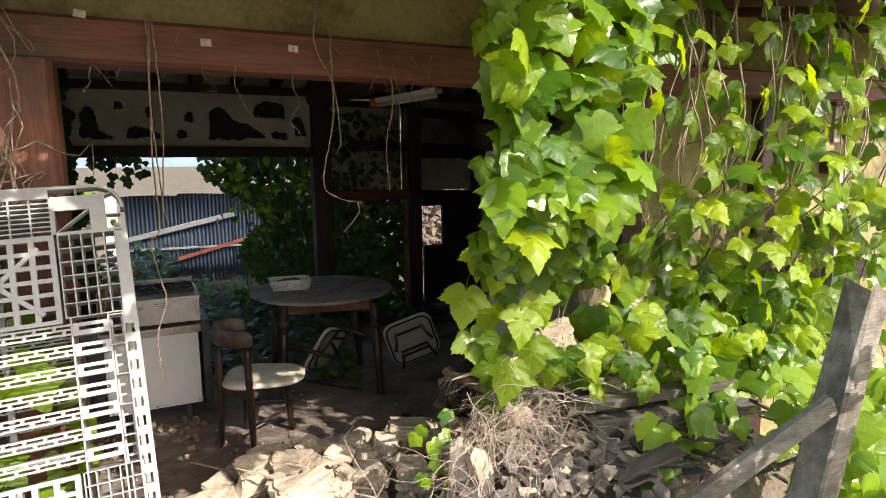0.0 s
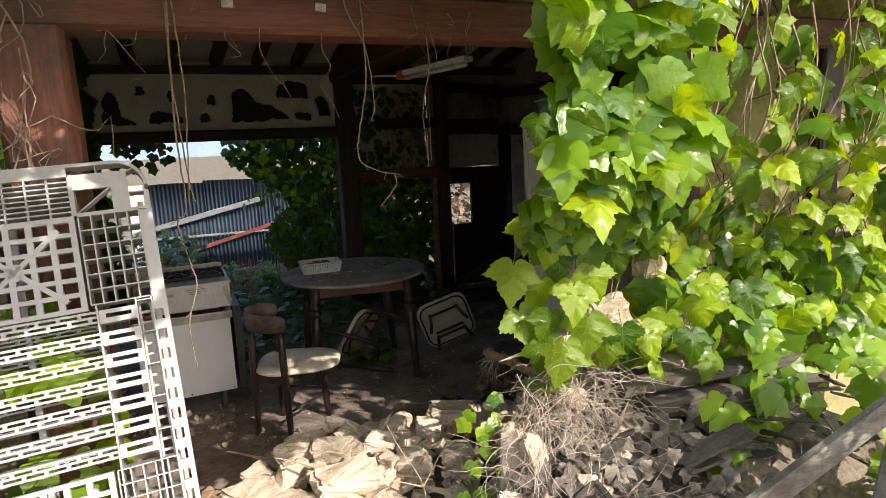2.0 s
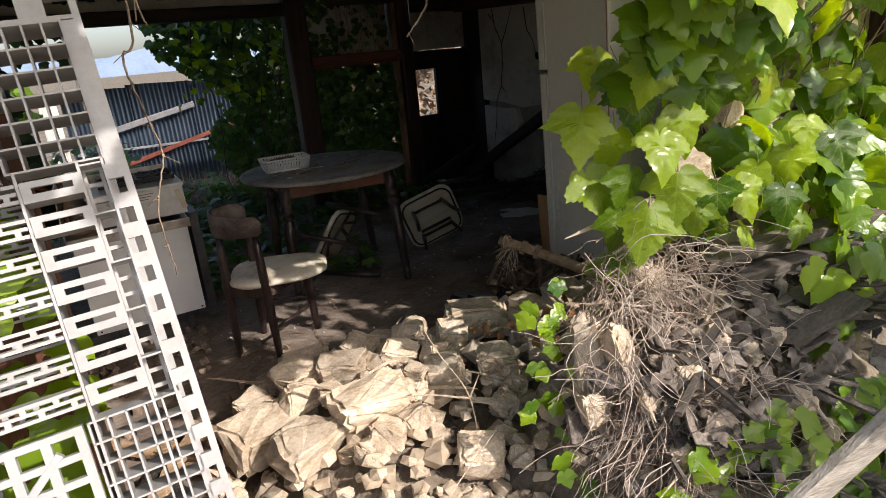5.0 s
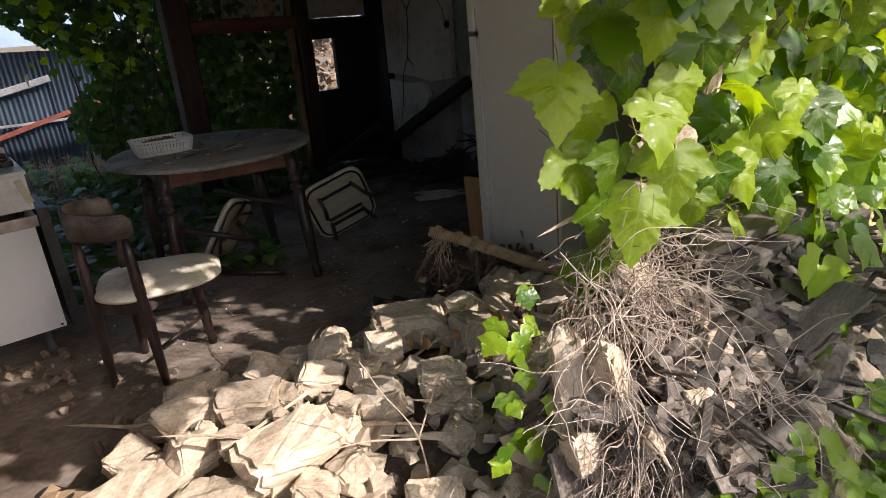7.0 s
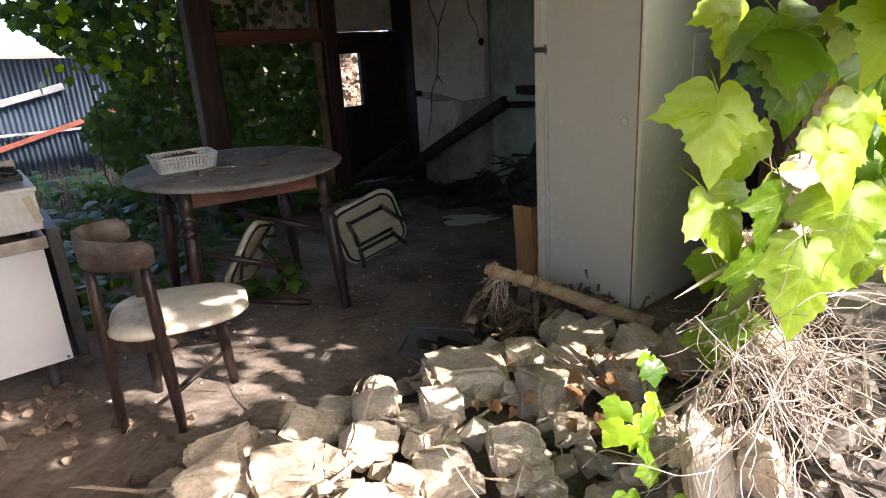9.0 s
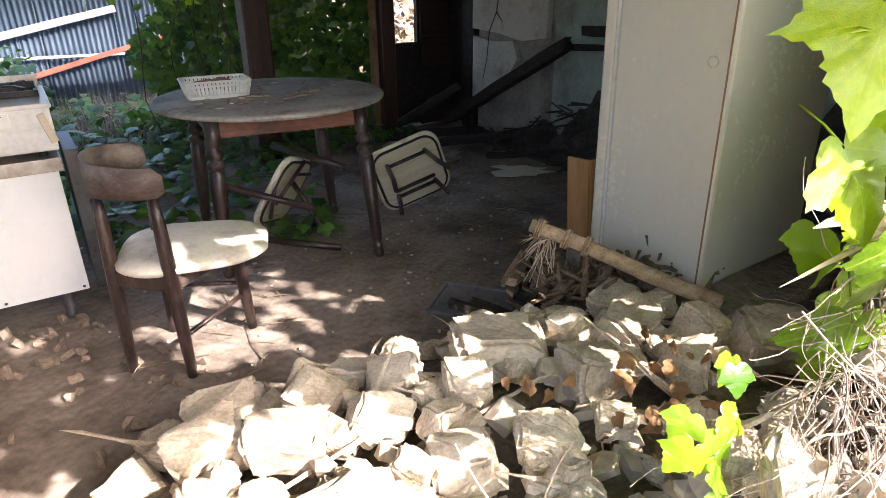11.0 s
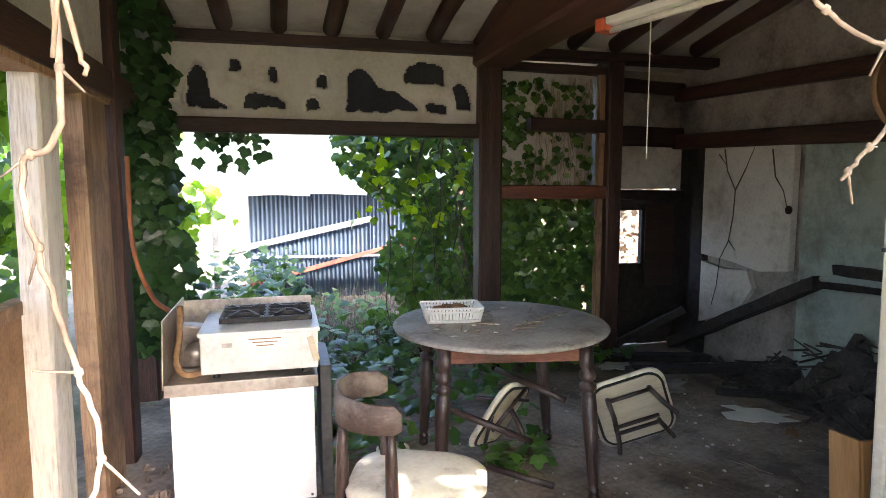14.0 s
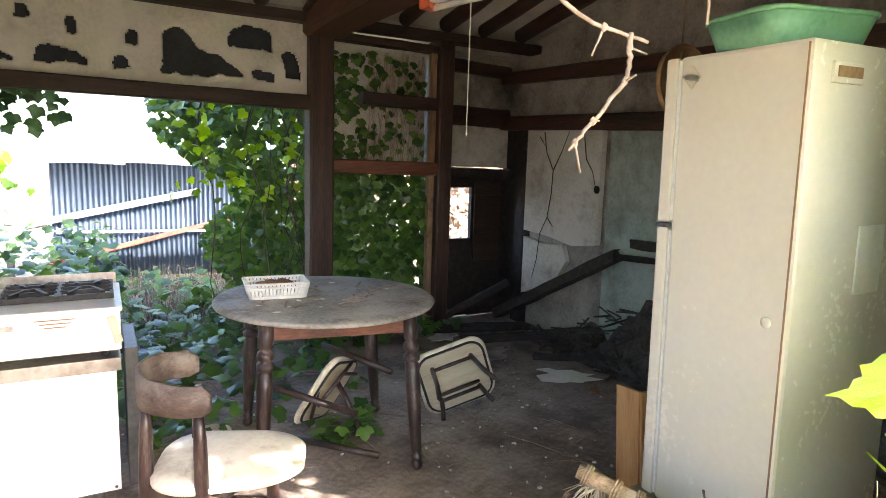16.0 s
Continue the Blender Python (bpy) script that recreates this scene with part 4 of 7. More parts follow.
part("front_lip", box(bmesh.new(), (0.0, -0.012, 0.645), (0.6, 0.008, 0.05), bevel=0.002), STEEL, cab)
part("side_guard", box(bmesh.new(), (-0.3, 0.26, 0.79), (0.006, 0.54, 0.28), (0, 2, 0), bevel=0.002), STEEL, cab, "upturned steel side guard")
part("back_guard", box(bmesh.new(), (0.0, 0.53, 0.78), (0.6, 0.006, 0.26), bevel=0.002), STEEL, cab, "upturned steel back guard")
for x, y in ((-0.2, 0.05), (0.2, 0.05), (-0.22, 0.47), (0.24, 0.47)):
    part("leg", lathe(bmesh.new(), [(0.024, 0), (0.026, 0.02), (0.022, 0.024), (0.022, 0.14)], (x, y, 0), 12), DARK_STEEL, cab, smooth=True)
for x, z in ((-0.26, 0.14), (0.0, 0.14), (0.265, 0.14), (0.265, 0.63), (-0.26, 0.63)):
    part("screw", lathe(bmesh.new(), [(0.006, 0), (0.005, 0.003), (0, 0.004)], n=8, m=pose(x, -0.0005, z, 90, 0, 0)), DARK_STEEL, cab)
bm = bmesh.new()
box(bm, (0.34, 0.34, 0.36), (0.05, 0.4, 0.6), bevel=0.004)
tagged(obj("metal_case", bm, DARK_STEEL), "dark grey metal case standing beside the cabinet", "case").location = (0.315, 4.45, 0)

ck = thing("gas_cooker", pose(0.385, 4.47, 0.665), "dirty cream two-burner gas cooker with black grates", "cooker")
bm = bmesh.new()
box(bm, (0, 0.25, 0.105), (0.47, 0.5, 0.16), bevel=0.008)
box(bm, (0, 0.245, 0.19), (0.485, 0.5, 0.018), bevel=0.005)
part("body", bm, CREAM_ENAMEL, ck)
bm = bmesh.new()
box(bm, (-0.13, -0.003, 0.145), (0.04, 0.006, 0.018), bevel=0.002)
part("badge", bm, STEEL, ck, "small metal badge")
bm = bmesh.new()
box(bm, (0.02, -0.002, 0.15), (0.17, 0.004, 0.05), bevel=0.001)
part("sticker", bm, BASKET, ck, "faded white paper sticker")
for k in range(3):
    bm = bmesh.new()
    box(bm, (0.02, -0.0045, 0.165 - 0.014 * k), (0.13 - 0.03 * k, 0.001, 0.004))
    part("print_line", bm, CARDBOARD, ck)
bm = bmesh.new()
box(bm, (0.215, -0.003, 0.11), (0.028, 0.006, 0.11), (0, -14, 0), bevel=0.002)
part("tape", bm, SEAT_BASE, ck, "yellowed strip of tape")
for cx in (-0.07, 0.12):
    bm = bmesh.new()
    for k in range(4):
        a = PI / 4 + k * PI / 2
        c, s = math.cos(a), math.sin(a)
        rough_box(bm, (cx + 0.03 * c, 0.25 + 0.05 * s, 0.235), (cx + 0.085 * c, 0.25 + 0.17 * s, 0.232), 0.014, 0.018, k, 0.002, 3)
    for y in (0.11, 0.39):
        rough_box(bm, (cx - 0.09, y, 0.222), (cx + 0.09, y, 0.222), 0.014, 0.022, 3, 0.002, 3)
    for x in (-0.09, 0.09):
        rough_box(bm, (cx + x, 0.1, 0.222), (cx + x, 0.4, 0.222), 0.014, 0.022, 5, 0.002, 3)
    for y in (0.18, 0.25, 0.32):
        rough_box(bm, (cx - 0.09, y, 0.232), (cx + 0.09, y, 0.232), 0.012, 0.014, 7, 0.003, 4)
    part("grate", bm, IRON, ck, "greasy black cast-iron grate")
    part("burner", lathe(bmesh.new(), [(0.05, 0), (0.05, 0.015), (0.03, 0.02), (0.03, 0.028), (0, 0.03)], (cx, 0.25, 0.198), 16), IRON, ck, smooth=True)
for x in (-0.18, 0.18):
    for y in (0.06, 0.44):
        part("foot", lathe(bmesh.new(), [(0.014, -0.003), (0.016, 0.03)], (x, y, 0), 10), BLACK, ck)
# regulator and hose on the cabinet, pipe on the post
rg = thing("gas_regulator", pose(0.085, 4.6, 0.662), "grey gas regulator with hose lying beside the cooker", "regulator")
part("body", lathe(bmesh.new(), [(0, 0), (0.045, 0), (0.05, 0.01), (0.05, 0.03), (0.03, 0.04), (0.025, 0.06), (0, 0.06)], n=18, m=pose(0.03, 0.0, 0.085, 70, 0, 20)), STEEL, rg, smooth=True)
part("bracket", box(bmesh.new(), (0.0, 0.1, 0.1), (0.1, 0.05, 0.2), (12, 10, 15), 0.006), STEEL, rg)
part("hose", tube(bmesh.new(), spline([(0.09, -0.03, 0.02), (0.0, -0.05, 0.012), (-0.045, 0.0, 0.05), (-0.035, 0.05, 0.16), (-0.04, 0.12, 0.27)]), 0.014, n=8), CARDBOARD, rg, "brown rubber hose", True)
bm = bmesh.new()
tube(bm, spline([(-0.02, 4.93, 0.86), (-0.14, 5.1, 0.92), (-0.245, 5.25, 1.15), (-0.25, 5.25, 1.6)]), 0.012, n=8)
tagged(obj("gas_pipe", bm, HOSE, smooth=True), "orange-brown gas hose running up the post", "hose")

# fridge on its ledge
fr = thing("refrigerator", pose(2.19, 2.8, 0.345, 0, -1.5, 0), "tall beige two-door refrigerator seen from side and back", "refrigerator")
bm = bmesh.new()
box(bm, (0.28, 0.205, 0.725), (0.56, 0.41, 1.45), bevel=0.012)
part("body", bm, FRIDGE, fr)
for z0, z1 in ((0.0, 0.925), (0.94, 1.45)):
    bm = bmesh.new()
    box(bm, (0.28, 0.445, (z0 + z1) / 2), (0.562, 0.045, z1 - z0), bevel=0.01)
    door = part("door", bm, FRIDGE, fr)
    bm = bmesh.new()
    box(bm, (0.28, 0.416, (z0 + z1) / 2), (0.55, 0.01, z1 - z0 - 0.02))
    part("gasket", bm, BASKET, door, "pale rubber gasket")
bm = bmesh.new()
box(bm, (0.0, 0.44, 0.932), (0.03, 0.04, 0.012), bevel=0.002)
part("hinge", bm, DARK_STEEL, fr)
bm = bmesh.new()
box(bm, (-0.001, 0.012, 0.73), (0.004, 0.004, 1.42))
part("side_seam", bm, CARDBOARD, fr, "thin dark seam down the side")
bm = bmesh.new()
lathe(bm, [(0.016, 0), (0.016, 0.005), (0.01, 0.008), (0, 0.008)], n=14, m=pose(-0.001, 0.06, 0.7, 0, -90, 0))
part("plug", bm, FRIDGE, fr, smooth=True)
bm = bmesh.new()
box(bm, (0.15, -0.003, 1.37), (0.14, 0.012, 0.055), bevel=0.004)
rec = part("handle_recess", bm, FRIDGE, fr, "recessed carrying grip")
# flat brown plate: the shade inside the grip is painted, nothing is cut out
bm = bmesh.new()
box(bm, (0.15, -0.0105, 1.372), (0.11, 0.004, 0.028))
part("recess_shade_plate", bm, CARDBOARD, rec)
bm = bmesh.new()
box(bm, (-0.002, 0.365, 1.385), (0.004, 0.05, 0.018), (12, 0, 0))
part("label_plate", bm, STEEL, fr, "small diamond maker's plate")
bm = bmesh.new()
for a, b in (((0.335, 1.385), (0.365, 1.35)), ((0.395, 1.385), (0.365, 1.35)), ((0.335, 1.385), (0.365, 1.42)), ((0.395, 1.385), (0.365, 1.42))):
    rough_box(bm, (-0.002, *a), (-0.002, *b), 0.003, 0.003, 0, 0, 1)
part("label_outline", bm, SEAT_BASE, fr)
bm = bmesh.new()
box(bm, (0.35, -0.004, 0.86), (0.13, 0.006, 0.2), bevel=0.003)
part("back_plate", bm, CREAM_ENAMEL, fr, "pressed plate on the back")

tub = thing("green_tub", pose(2.33, 2.99, 1.796, 0, -1.5, -12) @ Matrix.Diagonal((0.85, 0.85, 0.85, 1)), "shallow green plastic tub on top of the refrigerator", "tub")
bm = bmesh.new()
o0, o1, i1, i0 = rounded(0.4, 0.27, 0.06), rounded(0.47, 0.34, 0.08), rounded(0.455, 0.325, 0.075), rounded(0.39, 0.26, 0.055)
rings = [[bm.verts.new((x, y, z)) for x, y in o] for o, z in ((o0, 0), (o1, 0.105), (i1, 0.105), (i0, 0.01))]
n = len(o0)
for a, b in zip(rings, rings[1:]):
    for k in range(n):
        bm.faces.new((a[k], a[(k + 1) % n], b[(k + 1) % n], b[k]))
bm.faces.new(rings[0][::-1])
bm.faces.new(rings[-1])
part("basin", bm, GREEN_TUB, tub, smooth=True)
part("rim", tube(bmesh.new(), [(x, y, 0.106) for x, y in o1 + o1[:2]], 0.009, n=6), GREEN_TUB, tub, smooth=True)

bm = bmesh.new()
lathe(bm, [(0.0, 0.0), (0.1, 0.004), (0.16, 0.03), (0.17, 0.06), (0.163, 0.06), (0.153, 0.034), (0.095, 0.012), (0.0, 0.008)], n=24, m=pose(2.8, 3.8, 1.81, 84, 14, 0))
tagged(obj("winnowing_basket", bm, CARDBOARD, smooth=True), "round brown woven basket hung behind the refrigerator", "basket")
bm = bmesh.new()
tube(bm, [(2.8, 3.78, 1.9), (2.8, 3.78, 2.2), (2.8, 3.78, 2.84)], 0.004, n=5)
tagged(obj("cord", bm, TWIG), "thin brown cord hanging from a rafter", "cord")

# leaning plywood drawer front beside the fridge
pl = thing("plywood_drawer", pose(2.39, 3.42, 0.0, -6, 0, -8), "orange plywood drawer standing on end by the refrigerator", "drawer")
part("front", box(bmesh.new(), (0.045, 0.0, 0.3), (0.11, 0.018, 0.58), bevel=0.003), PLY, pl)
part("side", box(bmesh.new(), (-0.012, 0.07, 0.3), (0.014, 0.14, 0.58), bevel=0.002), PLY, pl)
part("inner_board", box(bmesh.new(), (0.06, -0.022, 0.3), (0.07, 0.012, 0.56), (0, 3, 0), bevel=0.002), PLY, pl)
part("edge_strip", box(bmesh.new(), (0.012, -0.02, 0.3), (0.016, 0.014, 0.56), (0, 3, 0), bevel=0.002), BURNT, pl)

# fluorescent batten with a pull cord
lm = thing("tube_light", look((1.945, 4.5, 2.185), (2.16, 3.95, 2.21)), "white fluorescent batten with an orange end cap", "lamp")
part("batten", box(bmesh.new(), (0, 0, -0.31), (0.09, 0.035, 0.62), bevel=0.008), ENAMEL, lm)
part("tube", tube(bmesh.new(), [(0, -0.035, -0.02), (0, -0.035, -0.6)], 0.014, n=12), BASKET, lm, smooth=True)
part("end_cap", box(bmesh.new(), (0, -0.012, 0.0), (0.1, 0.06, 0.06), bevel=0.008), ORANGE, lm, "faded orange end cap")
part("cord", tube(bmesh.new(), [lm.matrix_world.inverted() @ Vector(p) for p in ((2.03, 4.28, 2.18), (2.03, 4.28, 1.95), (2.03, 4.28, 1.57))], 0.0025, n=5), BASKET, lm, "white pull cord")
part("hanger", tube(bmesh.new(), [lm.matrix_world.inverted() @ Vector(p) for p in ((2.03, 4.28, 2.2), (2.03, 4.28, 2.9))], 0.004, n=5), IRON, lm)

# picture frame with glass lying on the floor
fm = thing("glass_frame", pose(1.93, 3.62, 0.012, 0, 0, -52), "aluminium-edged glass frame lying on the dirt floor", "frame")
for a, b in (((-0.17, -0.13), (0.17, -0.13)), ((0.17, -0.13), (0.17, 0.13)), ((0.17, 0.13), (-0.17, 0.13)), ((-0.17, 0.13), (-0.17, -0.13))):
    part("edge", rough_box(bmesh.new(), (*a, 0.01), (*b, 0.01), 0.014, 0.016, 0, 0, 1), ALUMINIUM, fm)
part("pane", box(bmesh.new(), (0, 0, 0.006), (0.33, 0.25, 0.004)), DUST_GLASS, fm, "dusty grey glass")
# a small bowl under the table
bm = bmesh.new()
lathe(bm, [(0.0, 0.0), (0.05, 0.0), (0.085, 0.04), (0.09, 0.06), (0.083, 0.06), (0.045, 0.01), (0, 0.008)], (1.02, 4.98, 0.005), 20)
tagged(obj("bowl", bm, SEAT_BASE, smooth=True), "small yellowish bowl standing on the floor", "bowl")

# ---- vegetation ----
def heap_z(x, y):
    """The top of the collapsed wall's heap: stones in the opening, a bank of debris before the wall."""
    ridge = 2.78 - 0.05 * (x - 1)
    across = max(0.0, 1 - ((y - ridge) / 0.62) ** 2)
    along = min(1.0, max(0.0, (x - 0.25) / 0.5)) * min(1.0, max(0.0, (2.9 - x) / 0.4))
    z = (0.3 + 0.02 * min(1, max(0, (x - 0.9) / 0.8))) * across ** 0.65 * along
    fx = min(1.0, max(0.0, (x - 1.02 - 0.25 * max(0.0, 1.9 - y)) / 0.4)) * min(1.0, max(0.0, (3.4 - x) / 0.5))
    fy = min(1.0, max(0.0, (y - 1.3) / 0.6)) if y < 2.05 else max(0.0, 1 - ((y - 2.05) / 0.42) ** 2)
    fx, fy = fx * fx * (3 - 2 * fx), fy * fy * (3 - 2 * fy)
    return max(z, 0.56 * fx * fy)


HALF = [(0.0, 0.0, 0), (0.13, 0.12, 0), (0.28, 0.14, 0), (0.38, 0.09, 0), (0.46, 0.0, 1), (0.55, -0.08, 1), (0.57, -0.2, 1), (0.64, -0.3, 1), (0.73, -0.5, 1), (0.6, -0.49, 1), (0.52, -0.55, 2), (0.43, -0.55, 2), (0.41, -0.64, 2),
        (0.33, -0.69, 2), (0.29, -0.79, 3), (0.2, -0.84, 3), (0.14, -0.94, 3), (0.05, -1.02, 4)]
MID = [0.0, -0.25, -0.5, -0.75, -1.05]


def leaf_geometry(bm, m, s, bend=0.25, fold=0.2, wob=0.05, seed=0, simple=False):
    """A three-lobed vine leaf hanging by its stalk, folded along the midrib and drooping at the tip."""
    def at(x, y):
        z = -bend * y * y - fold * abs(x) + wob * math.sin(9 * x + seed) * math.cos(7 * y + seed * 1.7) + 0.12 * abs(x) * (0.5 + 0.5 * math.sin(seed + y * 5))
        return m @ (Vector((x, y, z)) * s)
    mid = [bm.verts.new(at(0, y)) for y in MID]
    half = HALF if not simple else [HALF[0], HALF[2], HALF[5], HALF[8], HALF[11], HALF[14], HALF[16]]
    for sx in (1, -1):
        prev, ip = mid[0], 0
        for x, y, i in half[1:]:
            v = bm.verts.new(at(sx * x, y))
            fs = []
            if prev is mid[0]:
                if i > 0:
                    fs.append((mid[0], v, mid[i]))
            else:
                if ip == i:
                    fs.append((prev, v, mid[i]))
                else:
                    fs += [(prev, v, mid[i]), (prev, mid[i], mid[ip])]
            for f in fs:
                if len(set(f)) == 3:
                    bm.faces.new(f if sx < 0 else f[::-1])
            prev, ip = v, i
        f = (prev, mid[4], mid[ip])
        if len(set(f)) == 3:
            bm.faces.new(f if sx < 0 else f[::-1])
        if ip < 4 and ip != 3:
            bm.faces.new((mid[ip], mid[3], mid[4]))


# right half of a toothed three-lobed leaf, from the stalk round to the tip, and the veins it hangs on
EDGE = [(0.06, 0.1), (0.17, 0.17), (0.3, 0.16), (0.42, 0.08), (0.47, 0.06), (0.52, -0.03), (0.6, -0.06), (0.62, -0.15), (0.71, -0.19), (0.72, -0.27), (0.82, -0.36), (0.72, -0.36), (0.64, -0.42), (0.56, -0.41), (0.5, -0.48), (0.42, -0.47),
        (0.4, -0.54), (0.44, -0.6), (0.37, -0.65), (0.37, -0.73), (0.29, -0.78), (0.27, -0.87), (0.18, -0.93), (0.12, -1.04), (0.0, -1.2)]
VEINS = [((0.0, 0.0), (0.0, -1.2)), ((0.0, 0.0), (0.8, -0.36)), ((0.0, 0.0), (0.42, 0.1)), ((0.0, -0.3), (0.42, -0.6)), ((0.0, -0.55), (0.33, -0.75)), ((0.3, -0.13), (0.62, -0.12))]


def vein_gap(x, y):
    d = 9.0
    for (ax, ay), (bx, by) in VEINS:
        dx, dy = bx - ax, by - ay
        u = min(1.0, max(0.0, ((x - ax) * dx + (y - ay) * dy) / (dx * dx + dy * dy)))
        d = min(d, math.hypot(x - ax - u * dx, y - ay - u * dy))
    return d


def leaf_mesh(name, mat, seed):
    """A large leaf: toothed lobes, puffed between the veins, folded and drooping."""
    bm = bmesh.new()
    rs = random.Random(seed)
    bend, fold, droop = rs.uniform(0.12, 0.42), rs.uniform(-0.05, 0.28), rs.uniform(0.0, 0.35)
    skew = rs.uniform(-0.08, 0.08)

    def at(x, y):
        z = -bend * y * y - fold * abs(x) - droop * max(0.0, abs(x) - 0.35) ** 1.5 + 0.28 * min(0.13, vein_gap(abs(x), y)) + 0.035 * math.sin(8 * x + seed) * math.cos(6 * y + seed * 1.7)
        return Vector((x + skew * y, y, z))
    rings = []
    for f in (1.0, 0.78, 0.5, 0.24):
        row = []
        for sx in (1, -1):
            pts = EDGE if sx > 0 else EDGE[-2::-1]
            for x, y in pts:
                cy = max(-0.75, min(-0.06, y * 0.62))
                wob = 1 + (0.05 * math.sin(seed * 5 + 17 * y + 3 * sx) if f == 1.0 and x > 0 else 0)
                row.append(bm.verts.new(at(sx * x * f * wob, cy + (y - cy) * f)))
        rings.append(row)
    for ra, rb in zip(rings, rings[1:]):
        for k in range(len(ra) - 1):
            bm.faces.new((ra[k], rb[k], rb[k + 1], ra[k + 1]))
    last = rings[-1]
    mid = [bm.verts.new(at(0, -0.75 * k / 6 - 0.04)) for k in range(7)]

    def rib(v):
        return mid[min(6, max(0, round((-v.co.y - 0.04) / 0.125)))]
    for k in range(len(last) - 1):
        a, b = rib(last[k]), rib(last[k + 1])
        for f in ((last[k], a, last[k + 1]), (last[k + 1], a, b)):
            if len(set(f)) == 3 and not bm.faces.get(f):
                bm.faces.new(f)
    tube(bm, [at(0, 0), Vector((0.0, 0.25, -0.12)), Vector((0.03, 0.5, -0.3))], 0.014, 0.012, 5)
    bmesh.ops.delete(bm, geom=[v for v in bm.verts if not v.link_faces], context="VERTS")
    bmesh.ops.recalc_face_normals(bm, faces=bm.faces[:])
    me = bpy.data.meshes.new(name)
    bm.normal_update()
    bm.to_mesh(me)
    bm.free()
    for p in me.polygons:
        p.use_smooth = True
    me.materials.append(mat)
    return me


def facing(c, n, spin=0.0, s=1.0):
    """The pose of a leaf at c whose upper face looks along n and whose tip hangs down."""
    n = Vector(n).normalized()
    up = Vector((0, 0, 1))
    y = (up - n * up.dot(n))
    y = y.normalized() if y.length > 0.1 else Vector((0, 1, 0))
    x = y.cross(n)
    return basis(x, y, n, c) @ pose(0, 0, 0, 0, 0, spin) @ Matrix.Diagonal((s, s, s, 1))


def leaf_mass(name, spots, mat, label, cat, size=(0.06, 0.12), simple=True, lean=(0, -1, 0.4), spread=0.6, spin=50, bend=(0.1, 0.4)):
    """Many leaves that nobody could count, as one body."""
    bm = bmesh.new()
    for c in spots:
        n = Vector(lean) + Vector((rnd(-1, 1), rnd(-1, 1), rnd(-1, 1))) * spread
        leaf_geometry(bm, facing(c, n, rnd(-spin, spin)), rnd(*size), rnd(*bend), rnd(0.1, 0.3), 0.04, rnd(0, 20), simple)
    return tagged(obj(name, bm, mat, smooth=True), label, cat, kind="stuff")


# the big vine over the front of the house
vine = thing("climbing_vine", pose(1.9, 2.2, 0.0), "sunlit climbing vine hanging over the front in large lobed leaves", "vine")
origin = Vector((1.9, 2.2, 0.0))
MESHES = [leaf_mesh("leaf", IVY, k) for k in range(7)]


def sheet_y(x, z):
    k = min(1, max(0, (z - 1.2) / 0.5))
    return 2.1 - (0.56 - 0.2 * min(1, max(0, (x - 1.4) / 0.6))) * k * k * (3 - 2 * k) - 0.12 * max(0, x - 2.2)


def edge_x(y):
    """How far the low part of the vine reaches towards the opening."""
    return 1.06 + 0.65 * (y - 1.55)


def vine_leaf(c, s, n=None, spin=None):
    n = n or (rnd(-1.0, 0.8), -0.7 + rnd(-0.35, 0.4), 0.4 + rnd(-0.85, 0.7))
    ob = new("leaf", random.choice(MESHES))
    ob.parent = vine
    ob.matrix_local = Matrix.Translation(-origin) @ facing(c, n, rnd(-40, 40) if spin is None else spin, s)


# the lowest, largest leaves: place and size
NEAR = [(1.5, 2.19, 1.39, 0.11), (1.42, 2.155, 1.24, 0.138), (1.44, 2.165, 1.06, 0.138), (1.57, 2.1, 1.31, 0.135), (1.6, 2.04, 1.16, 0.128), (1.63, 2.0, 1.05, 0.139), (1.55, 2.03, 0.96, 0.146), (1.53, 2.13, 0.78, 0.138), (1.75, 2.02, 1.3, 0.125), (1.86, 1.98, 0.98, 0.12), (1.75, 1.96, 1.0, 0.114), (1.52, 2.13, 1.17, 0.115), (1.52, 2.07, 1.06, 0.114), (1.67, 2.03, 1.22, 0.12), (1.5, 2.08, 0.95, 0.125), (2.0, 2.0, 1.0, 0.125), (2.2, 2.02, 1.02, 0.125), (2.1, 1.97, 0.92, 0.114), (2.45, 2.03, 1.05, 0.137), (1.52, 2.12, 1.36, 0.125), (1.66, 2.05, 1.36, 0.114)]
for x, y, z, s in NEAR:
    vine_leaf((x, y, z), s, (rnd(-0.75, -0.05), -0.75, rnd(0.0, 0.6)), rnd(-18, 18))
tries = 0
placed = [(x, z) for x, y, z, s in NEAR]
while len(placed) < 300 and tries < 9000:
    tries += 1
    z = rnd(0.55, 2.42)
    x = 1.0 + 2.6 * rnd(0, 1) ** 1.3
    y = sheet_y(x, z)
    left = 0.45 + 0.49 * (y - 0.07) + 0.04 * math.sin(z * 6)
    low = 0.8 + 0.08 * math.sin(x * 5)
    if x < left or z < low or z < 1.3 and x < 1.68 or z < 1.9 and x < edge_x(y):
        continue
    if abs(x - 1.74) < 0.17 and 1.42 < z < 2.05 and random.random() < 0.75:
        continue
    if 1.88 < x < 2.25 and 1.62 < z < 2.08 and random.random() < 0.6:
        continue
    if 1.62 < x < 2.0 and 0.95 < z < 1.3 and random.random() < 0.8:
        continue
    if min((x - a) ** 2 + (z - b) ** 2 for a, b in placed) < 0.05 ** 2:
        continue
    placed.append((x, z))
    vine_leaf((x, y + rnd(-0.12, 0.1), z), rnd(0.07, 0.115) if z < 1.6 else rnd(0.06, 0.1))
